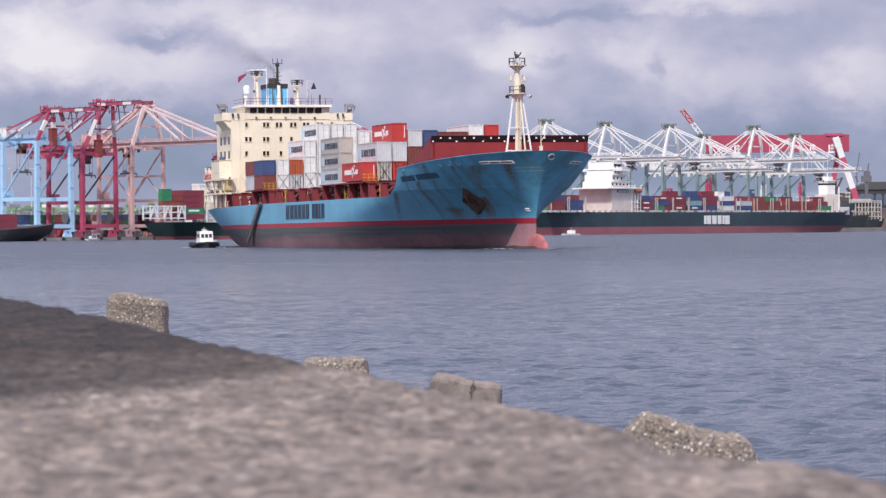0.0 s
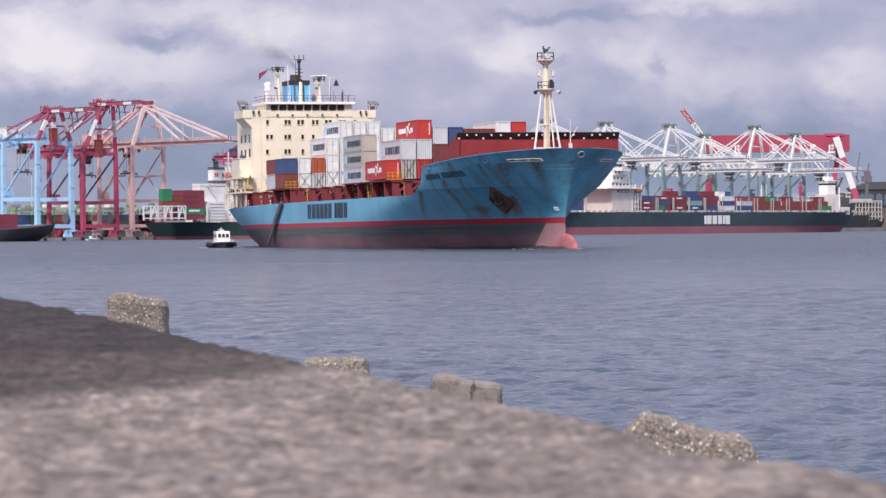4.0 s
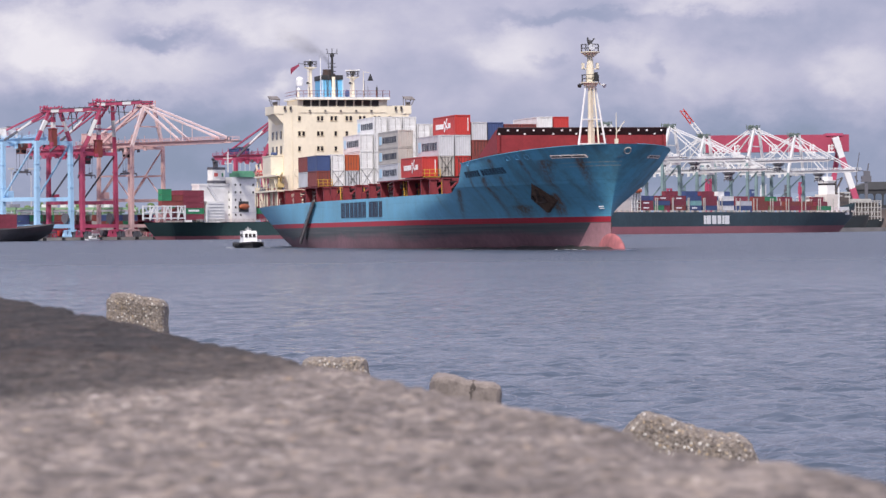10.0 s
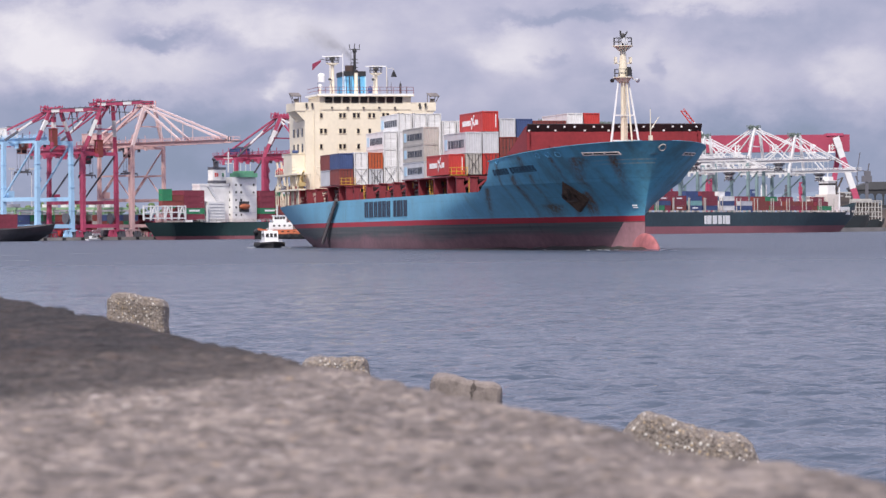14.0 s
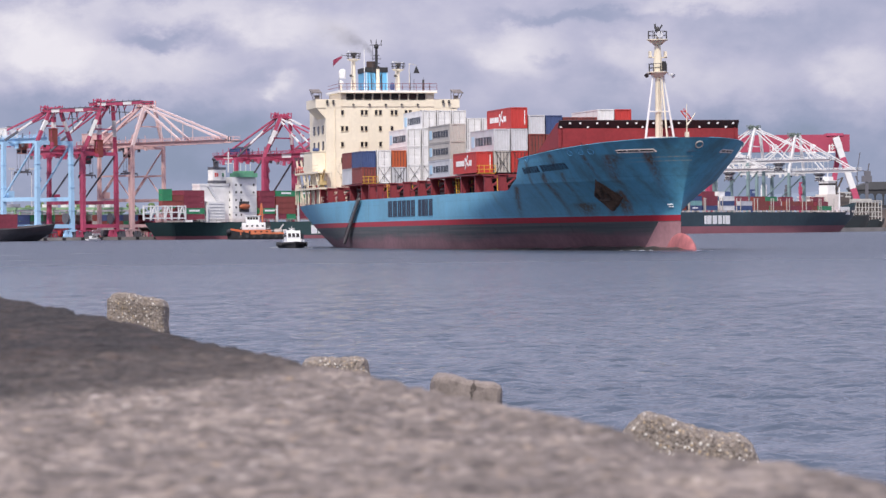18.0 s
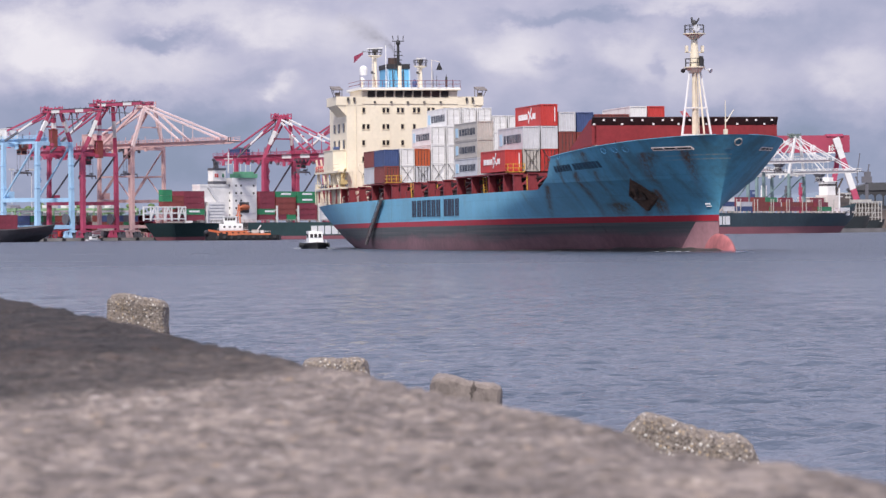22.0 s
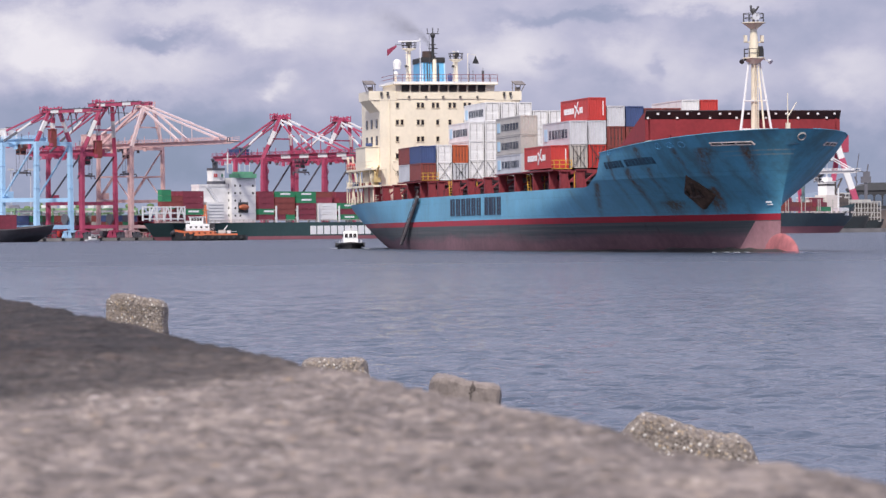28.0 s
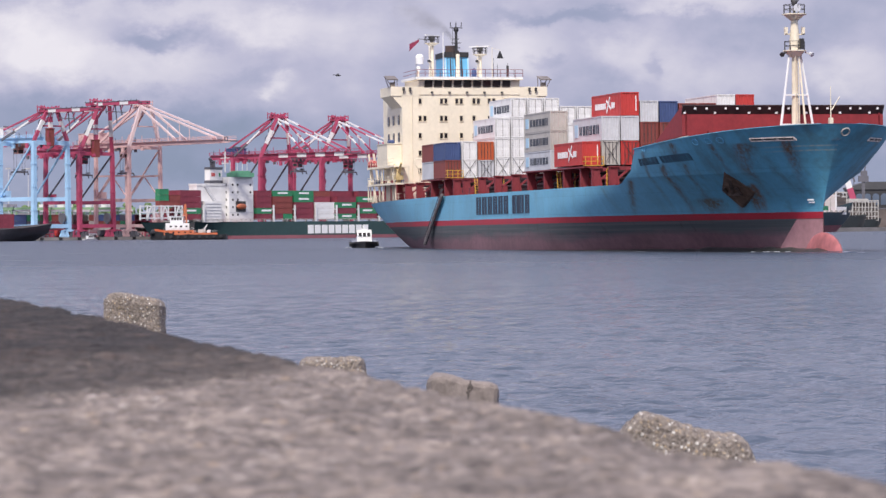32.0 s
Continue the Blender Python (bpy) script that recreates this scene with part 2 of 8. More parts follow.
add_scour(HULL_MAROON)
HULL_PINK = mat("faded_pink_antifouling", (0.43, 0.225, 0.245), 0.6, grain=1.5, stain=0.3, vary=0.22, rust=0.3, rust_col=(0.2, 0.09, 0.09))
BULB_RED = mat("bulb_coral_paint", (0.46, 0.15, 0.155), 0.6, grain=1.5, stain=0.6, vary=0.3, rust=0.35, rust_col=(0.3, 0.16, 0.16))
DECK_RED = mat("deck_oxide_red", (0.215, 0.026, 0.036), 0.65, grain=3, stain=0.5, vary=0.35, rust=0.25)
WALL_RED = mat("breakwater_red", (0.25, 0.022, 0.028), 0.6, grain=2, stain=0.25, vary=0.2, rust=0.5, rust_col=(0.13, 0.02, 0.02))
CREAM = mat("cream_paint", (0.82, 0.735, 0.585), 0.5, grain=2, stain=0.2, vary=0.10, rust=0.32, rust_col=(0.42, 0.24, 0.09))
CREAM_MAST = mat("rusty_cream_paint", (0.78, 0.70, 0.55), 0.55, grain=3, stain=0.6, vary=0.14, rust=0.6, rust_col=(0.33, 0.15, 0.06))
WHITE = mat("white_paint", (0.78, 0.78, 0.78), 0.45, grain=3, stain=0.4, vary=0.07, rust=0.08)
FUNNEL_BLUE = mat("funnel_blue", (0.13, 0.42, 0.68), 0.5, grain=2, stain=0.4, vary=0.1)
BLACK = mat("black_paint", (0.02, 0.02, 0.023), 0.6, grain=4, stain=0.8, vary=0.3)
DARK_STEEL = mat("dark_steel", (0.05, 0.048, 0.05), 0.6, grain=5, stain=0.8, vary=0.3, rust=0.3)
LETTER_DARK = mat("letter_navy", (0.018, 0.03, 0.06), 0.55, vary=0.15)
LETTER_WHITE = mat("letter_white", (0.8, 0.8, 0.8), 0.55, vary=0.06)
YELLOW = mat("yellow_rail_paint", (0.62, 0.36, 0.04), 0.5, vary=0.2, rust=0.4)
GLASS = mat("dark_window_glass", (0.03, 0.024, 0.024), 0.12, vary=0.1, bump=0)
BOX_RED = mat("container_red", (0.49, 0.04, 0.034), 0.5, grain=4, stain=0.4, vary=0.16, rust=0.4, rust_col=(0.24, 0.04, 0.03))
BOX_WHITE = mat("container_white", (0.74, 0.735, 0.735), 0.5, grain=4, stain=0.4, vary=0.14, rust=0.6, rust_col=(0.34, 0.25, 0.19))
BOX_PALE = mat("container_pale_grey", (0.55, 0.555, 0.585), 0.5, grain=4, stain=0.4, vary=0.14, rust=0.5, rust_col=(0.3, 0.22, 0.17))
BOX_GREY = mat("container_warm_grey", (0.46, 0.43, 0.40), 0.5, grain=4, stain=0.4, vary=0.14, rust=0.4, rust_col=(0.2, 0.12, 0.08))
BOX_BLUE = mat("container_blue", (0.045, 0.075, 0.19), 0.5, grain=4, stain=0.4, vary=0.16, rust=0.15)
BOX_BROWN = mat("container_brown", (0.22, 0.05, 0.042), 0.55, grain=4, stain=0.4, vary=0.16, rust=0.15)
BOX_ORANGE = mat("container_orange", (0.48, 0.10, 0.035), 0.5, grain=4, stain=0.4, vary=0.14, rust=0.15)
BOX_GREEN = mat("container_green", (0.03, 0.22, 0.10), 0.5, grain=4, stain=0.4, vary=0.14, rust=0.1)
BOX_TEAL = mat("container_teal", (0.20, 0.40, 0.40), 0.5, grain=4, stain=0.4, vary=0.14)


# ---- mesh helpers ----
class Shape:
    def __init__(self):
        self.v, self.f = [], []

    def box(self, x0, x1, y0, y1, z0, z1):
        n = len(self.v)
        self.v += [(x, y, z) for z in (z0, z1) for y in (y0, y1) for x in (x0, x1)]
        self.f += [tuple(n + i for i in q) for q in ((0, 2, 3, 1), (4, 5, 7, 6), (0, 1, 5, 4), (2, 6, 7, 3), (0, 4, 6, 2), (1, 3, 7, 5))]
        return self

    def bar(self, p, q, w, h=None, taper=1.0):
        """A square bar from p to q."""
        p, q = Vector(p), Vector(q)
        d = (q - p).normalized()
        up = Vector((0, 0, 1)) if abs(d.z) < 0.95 else Vector((1, 0, 0))
        a = d.cross(up).normalized() * w / 2
        b = a.cross(d).normalized() * (h or w) / 2
        n = len(self.v)
        for e, k in ((p, 1.0), (q, taper)):
            self.v += [tuple(e + (a * i + b * j) * k) for i, j in ((-1, -1), (1, -1), (1, 1), (-1, 1))]
        self.f += [tuple(n + i for i in f) for f in ((0, 3, 2, 1), (4, 5, 6, 7), (0, 1, 5, 4), (1, 2, 6, 5), (2, 3, 7, 6), (3, 0, 4, 7))]
        return self

    def tube(self, p, q, r, r2=None, sides=10):
        p, q = Vector(p), Vector(q)
        r2 = r if r2 is None else r2
        d = (q - p).normalized()
        up = Vector((0, 0, 1)) if abs(d.z) < 0.95 else Vector((1, 0, 0))
        a = d.cross(up).normalized()
        b = a.cross(d).normalized()
        n = len(self.v)
        for e, k in ((p, r), (q, r2)):
            self.v += [tuple(e + (a * math.cos(t) + b * math.sin(t)) * k) for t in (2 * math.pi * i / sides for i in range(sides))]
        self.f += [(n + i, n + (i + 1) % sides, n + sides + (i + 1) % sides, n + sides + i) for i in range(sides)]
        self.f += [tuple(n + i for i in reversed(range(sides))), tuple(n + sides + i for i in range(sides))]
        return self

    def ball(self, c, rx, ry, rz, rings=8, sides=12):
        n = len(self.v)
        for i in range(1, rings):
            a = math.pi * i / rings
            self.v += [(c[0] + rx * math.sin(a) * math.cos(t), c[1] + ry * math.sin(a) * math.sin(t), c[2] + rz * math.cos(a))
                       for t in (2 * math.pi * j / sides for j in range(sides))]
        self.v += [(c[0], c[1], c[2] + rz), (c[0], c[1], c[2] - rz)]
        top, low = len(self.v) - 2, len(self.v) - 1
        for i in range(rings - 2):
            for j in range(sides):
                k = (j + 1) % sides
                self.f.append((n + i * sides + j, n + (i + 1) * sides + j, n + (i + 1) * sides + k, n + i * sides + k))
        last = n + (rings - 2) * sides
        for j in range(sides):
            k = (j + 1) % sides
            self.f += [(top, n + j, n + k), (low, last + k, last + j)]
        return self

    def prism(self, outline, z0, z1):
        """An outline in x and y, raised from z0 to z1."""
        n, k = len(self.v), len(outline)
        self.v += [(x, y, z0) for x, y in outline] + [(x, y, z1) for x, y in outline]
        self.f += [tuple(n + i for i in reversed(range(k))), tuple(n + k + i for i in range(k))]
        self.f += [(n + i, n + (i + 1) % k, n + k + (i + 1) % k, n + k + i) for i in range(k)]
        return self

    def slab(self, outline, y0, y1):
        """An outline in x and z, given depth from y0 to y1."""
        n, k = len(self.v), len(outline)
        self.v += [(x, y0, z) for x, z in outline] + [(x, y1, z) for x, z in outline]
        self.f += [tuple(n + i for i in range(k)), tuple(n + k + i for i in reversed(range(k)))]
        self.f += [(n + i, n + k + i, n + k + (i + 1) % k, n + (i + 1) % k) for i in range(k)]
        return self

    def grid(self, rows):
        """A sheet through rows of points, all of one length."""
        n, k = len(self.v), len(rows[0])
        for r in rows:
            self.v += [tuple(p) for p in r]
        self.f += [(n + i * k + j, n + i * k + j + 1, n + (i + 1) * k + j + 1, n + (i + 1) * k + j) for i in range(len(rows) - 1) for j in range(k - 1)]
        return self

    def mesh(self, name, material, smooth=False, crease=40):
        me = bpy.data.meshes.new(name)
        me.from_pydata(self.v, [], self.f)
        bm = bmesh.new()
        bm.from_mesh(me)
        bmesh.ops.recalc_face_normals(bm, faces=bm.faces)
        bm.to_mesh(me)
        bm.free()
        me.materials.append(material)
        if smooth:
            me.polygons.foreach_set("use_smooth", [True] * len(me.polygons))
            me.set_sharp_from_angle(angle=radians(crease))
        return me


def part(name, shape, material, parent=None, label="", smooth=False, at=None, crease=40):
    data = shape if isinstance(shape, bpy.types.Mesh) else shape.mesh(name, material, smooth, crease)
    ob = new(name, data)
    if parent is not None:
        ob.parent = parent
    if at is not None:
        ob.matrix_basis = at
    return tagged(ob, label) if label else ob


def thing(name, label, category, at=None, group="", kind=""):
    ob = new(name)
    ob.empty_display_size = 1.0
    if at is not None:
        ob.matrix_basis = at
    return tagged(ob, label, category, group, kind)


def structure(name, shape, material, label, category, smooth=False):
    return tagged(new(name, shape.mesh(name, material, smooth)), label, category, kind="structure")

# ---- sea ----
def water_material():
    m = bpy.data.materials.new("harbour_water")
    m.use_nodes = True
    tree = m.node_tree
    add = nodes_of(tree)
    bsdf = tree.nodes["Principled BSDF"]
    pos = add("ShaderNodeTexCoord").outputs["Object"]
    near = add("ShaderNodeMapping", Vector=pos, Scale=(1.0, 0.8, 1.0)).outputs[0]
    w1 = add("ShaderNodeTexNoise", Vector=near, Scale=1.6, Detail=4.0, Roughness=0.55, Distortion=0.3).outputs[0]
    w2 = add("ShaderNodeTexNoise", Vector=near, Scale=6.0, Detail=3.0, Roughness=0.6, Distortion=0.3).outputs[0]
    w3 = add("ShaderNodeTexNoise", Vector=pos, Scale=0.16, Detail=3.0, Roughness=0.5).outputs[0]
    tall = calc(tree, "ADD", calc(tree, "ADD", calc(tree, "MULTIPLY", w1, 0.07), calc(tree, "MULTIPLY", w2, 0.006)), calc(tree, "MULTIPLY", w3, 0.5))
    chop = add("ShaderNodeTexNoise", Vector=add("ShaderNodeMapping", Vector=pos, Scale=(0.9, 1.1, 1.0)).outputs[0], Scale=1.0, Detail=3.0, Roughness=0.55).outputs[0]
    dash = add("ShaderNodeTexNoise", Vector=add("ShaderNodeMapping", Vector=pos, Scale=(1.1, 2.2, 1.0)).outputs[0], Scale=1.0, Detail=3.0, Roughness=0.55, Distortion=0.2).outputs[0]
    far = ramp(tree, calc(tree, "DIVIDE", add("ShaderNodeSeparateXYZ", Vector=pos).outputs[1], 1000.0), (0.07, 0.0), (0.30, 1.0))
    mid = ramp(tree, calc(tree, "DIVIDE", add("ShaderNodeSeparateXYZ", Vector=pos).outputs[1], 1000.0), (0.035, 0.15), (0.09, 1.0))
    tall = calc(tree, "ADD", calc(tree, "MULTIPLY", tall, calc(tree, "MULTIPLY_ADD", far, 3.2, 1.0)), calc(tree, "MULTIPLY", calc(tree, "MULTIPLY", chop, mid), calc(tree, "MULTIPLY_ADD", far, 1.3, 0.50)))
    tall = calc(tree, "MULTIPLY_ADD", calc(tree, "MULTIPLY", dash, ramp(tree, w3, (0.38, 0.45), (0.62, 1.3))), calc(tree, "MULTIPLY_ADD", mid, 0.08, 0.20), tall)
    b = add("ShaderNodeBump", Height=tall, Strength=1.0, Distance=1.0)
    tree.links.new(b.outputs[0], bsdf.inputs["Normal"])
    murk = add("ShaderNodeTexNoise", Vector=pos, Scale=0.02, Detail=3.0).outputs[0]
    tree.links.new(ramp(tree, murk, (0.35, (0.050, 0.068, 0.100)), (0.65, (0.068, 0.087, 0.122))), bsdf.inputs["Base Color"])
    tree.links.new(calc(tree, "MULTIPLY_ADD", far, 0.22, 0.10), bsdf.inputs["Roughness"])
    bsdf.inputs["IOR"].default_value = 1.33
    return m


WATER = water_material()


def make_sea():
    """One sheet to the horizon; waves of many lengths, as fine as the sheet's meshes allow."""
    def steps(*runs):
        out = []
        for a, b, d in runs:
            out += list(np.arange(a, b, d))
        return np.array(out)
    right = steps((0, 5.6, 0.065), (5.6, 16, 0.14), (16, 30, 0.35), (30, 80, 1.2), (80, 400, 40), (400, 4600, 700))
    xs = np.concatenate((-right[:0:-1], right))
    ys = steps((-900, -100, 200), (-100, 10, 10), (10, 22, 0.5), (420, 700, 10), (700, 4800, 410))
    ys = np.sort(np.concatenate((ys, 22 * np.exp(0.0027 * np.arange(1091)))))
    X, Y = np.meshgrid(xs, ys)
    cell = np.maximum(np.gradient(xs)[None, :], np.gradient(ys)[:, None])
    Z = np.zeros_like(X)
    rng = np.random.RandomState(7)
    for i in range(90):
        length = 0.19 * (6.0 ** (i / 89.0))
        way = radians(264) + rng.normal(0, 0.48)
        k = 2 * math.pi / length
        high = 0.0062 * length ** 0.9
        fade = np.clip(length / (3.2 * cell) - 0.6, 0, 1)
        bunch = 1.0 + 0.7 * np.sin(X * rng.uniform(-0.12, 0.12) + Y * rng.uniform(-0.12, 0.12) + rng.uniform(0, 6.3))
        Z += fade * bunch * high * np.sin(k * (X * math.cos(way) + Y * math.sin(way)) + rng.uniform(0, 6.3))
    Z += 9.0 * np.clip(Z, -0.02, 0.05) ** 2 * np.sign(Z)
    rows, cols = X.shape
    me = bpy.data.meshes.new("water")
    co = np.stack([X, Y, Z], -1).reshape(-1, 3)
    a = (np.arange(rows - 1)[:, None] * cols + np.arange(cols - 1)[None, :]).ravel()
    me.from_pydata(co, [], np.stack([a, a + 1, a + cols + 1, a + cols], -1))
    me.materials.append(WATER)
    me.polygons.foreach_set("use_smooth", [True] * len(me.polygons))
    return tagged(new("water", me), "rippled grey-blue harbour water under broken cloud", "water", kind="structure")


sea = make_sea()

# ---- the container ship; x runs forward, y to port, z up from the waterline ----
HALF = 12.7
ANCHOR_RUST = mat("anchor_rust", (0.13, 0.075, 0.048), 0.85, grain=5, stain=1.5, vary=0.5)
ANCHOR_IRON = mat("anchor_iron", (0.085, 0.055, 0.042), 0.85, grain=5, stain=1.5, vary=0.5)
# dark waterline colour that stands in for the reflection under the hull
WATERLINE_DARK = mat("waterline_dark", (0.035, 0.03, 0.035), 0.5, grain=3, stain=0.5, vary=0.4)
LADDER_GREY = mat("ladder_grey", (0.13, 0.11, 0.11), 0.6, grain=4, stain=0.8, vary=0.3, rust=0.3)
# near-black colour of the hull's reflection, for the strip along its side
HULL_REFLECTION = mat("hull_reflection", (0.030, 0.036, 0.034), 0.35, grain=2.5, stain=0.4, vary=0.5, bump=0.1)
FOAM = mat("foam", (0.5, 0.53, 0.57), 0.8, grain=4, stain=1, vary=0.2)
# on the hatches and breakwater lip this near-black carries their shade
DARK_MAROON = mat("dark_maroon", (0.022, 0.008, 0.010), 0.7, grain=3, stain=0.5, vary=0.35, rust=0.3)


def nose(w):
    return 7.7 if w < 4 else 7.7 + 5.2 * ((w - 4) / 8.7) ** 1.25


def tail(w):
    return max(-171.0, -169.0 - 29 * (max(w, 0.0) / 6.7) ** 0.85)


def half(u, w):
    w = max(w, 0.0)
    length = np.interp(w, (0, 4.2, 6.3, 8.3, 10.7, 12.7), (80, 60, 49, 41, 32.5, 28))
    power = np.interp(w, (0, 4.2, 6.3, 8.3, 10.7, 12.7), (1.42, 1.12, 0.78, 0.64, 0.54, 0.49))
    s = min(max((nose(w) - u) / length, 0.0), 1.0)
    bow = (1 - (1 - s) ** 2) ** power
    run = min(max((u + 169 + 29 * (w / 6.7) ** 0.85) / 75, 0.0), 1.0)
    full = HALF * bow * (1 - (1 - run) ** 2) ** 0.7
    # the plating is hollowed below the knuckle at the main deck's level
    if 4.2 < w < 8.0:
        fore = min(1.0, max(0.0, (u + 30) / 14)) * min(1.0, max(0.0, (nose(w) - u) / 9))
        full -= 0.62 * fore * (8.0 - w) * (w - 4.2) / 3.8
    return full


def rail(u):
    return float(np.interp(u, (-171, -110, -24.4, -18.0, -17.3, -6, 4, 13.5), (6.9, 7.25, 7.3, 9.2, 11.05, 11.75, 12.3, 12.75)))


STATIONS = [0.115 * (i / 26) ** 2.2 for i in range(27)] + [.13, .145, .1522, .156, .165, .172, .178, .184, .19, .2, .22, .25, .29, .34, .42, .52, .62,
            .7, .76, .81, .85, .89, .92, .95, .97, .985, 1.0]


def hull_rows(low, high, steps):
    """Rows of points from low to high on starboard, stem to stern."""
    rows = []
    for j in range(steps + 1):
        row = []
        for q in STATIONS if low != "knuckle" else STATIONS[:-17]:
            u = nose(9) - q * (nose(9) - tail(9))
            for _ in range(6):
                top = rail(u) if high == "rail" else min(rail(u), 8.0) if high == "knuckle" else high
                base = min(8.0, top) if low == "knuckle" else low
                w = base + (top - base) * j / steps
                u = nose(w) - q * (nose(w) - tail(w))
            row.append((u, -half(u, w), w))
        rows.append(row)
    return rows


def hull_part(name, material, parent, low, high, steps, label):
    s = Shape()
    rows = hull_rows(low, high, steps)
    s.grid(rows)
    port = [[(x, -y, z) for x, y, z in r] for r in rows]
    s.grid(port)
    if low != "knuckle":
        s.grid([[r[-1], p[-1]] for r, p in zip(rows, port)])
    return part(name, s, material, parent, label, smooth=True, crease=17)


def letters(parent, name, material, widths, place, height, depth=0.06, label=""):
    """Bars the size of letters; place(s) gives the foot point, the way along and the way up at s metres."""
    s0 = 0.0
    for w in widths:
        if w < 0:
            s0 -= w
            continue
        for part_of in (0.0, 0.60):
            stroke(parent, name, material, place(s0 + part_of * w), place(s0 + (part_of + 0.40) * w), height, depth, label)
        s0 += w * 1.32


def stroke(parent, name, material, p, q, height, depth, label):
    up = Vector((0, 0, 1))
    out = (q - p).cross(up).normalized() * depth
    a = [p, q, q + up * height, p + up * height]
    s = Shape()
    s.v = [tuple(e - out) for e in a] + [tuple(e + out) for e in a]
    s.f = [(0, 1, 2, 3), (7, 6, 5, 4), (0, 4, 5, 1), (1, 5, 6, 2), (2, 6, 7, 3), (3, 7, 4, 0)]
    part(name, s, material, parent, label)


# container meshes, x along the length from 0 aft to L forward, y from 0 to port, z up
BOX_CACHE = {}
EMBLEM_BLUE = mat("emblem_pale_blue", (0.42, 0.62, 0.78), 0.5, vary=0.1)


def corrugated(L, W, H):
    s = Shape()
    e = 0.14
    for y in (0, W - e):
        for x in (0, L - e):
            s.box(x, x + e, y, y + e, 0, H)
    for y in (0.0, W - e):
        s.box(e, L - e, y, y + e, 0, e)
        s.box(e, L - e, y, y + e, H - e, H)
    for x in (0.0, L - e):
        s.box(x, x + e, e, W - e, 0, e)
        s.box(x, x + e, e, W - e, H - e, H)
    n = int(L / 0.3)
    for side, depth in ((0.03, 0.032), (W - 0.03, -0.032)):
        pts = []
        for i in range(n * 2 + 1):
            x = e + (L - 2 * e) * i / (n * 2)
            pts.append((x, side + (depth if (i // 2) % 2 else 0.0)))
        s.grid([[(x, y, e) for x, y in pts], [(x, y, H - e) for x, y in pts]])
    s.grid([[(e, e, H - 0.05), (e, W - e, H - 0.05)], [(L - e, e, H - 0.05), (L - e, W - e, H - 0.05)]])
    s.grid([[(e, e, 0.05), (e, W - e, 0.05)], [(L - e, e, 0.05), (L - e, W - e, 0.05)]])
    return s


def end_panel(W, H, reefer):
    """The end wall in one sheet: pressed ribs or, on a cooled container, its machinery."""
    s = Shape()
    e = 0.14
    ny, nz = (31, 14) if reefer else (25, 2)
    rows = []
    for j in range(nz):
        z = e + (H - 2 * e) * j / (nz - 1)
        line = []
        for i in range(ny):
            y = e + (W - 2 * e) * i / (ny - 1)
            if reefer:
                inside = 2 < i < ny - 3
                low, high = 0 < j < 6, 7 < j < nz - 1
                deep = -0.055 if inside and ((low and i % 5 > 1) or (high and i % 5 > 1)) else -0.09
            else:
                deep = -0.055 if (i // 2) % 2 else -0.085
            line.append((deep, y, z))
        rows.append(line)
    return s.grid(rows)


def door_rod(H):
    return Shape().tube((0.03, 0, 0.1), (0.03, 0, H - 0.1), 0.035, sides=6).box(0.0, 0.07, -0.09, 0.09, H * 0.42, H * 0.45)


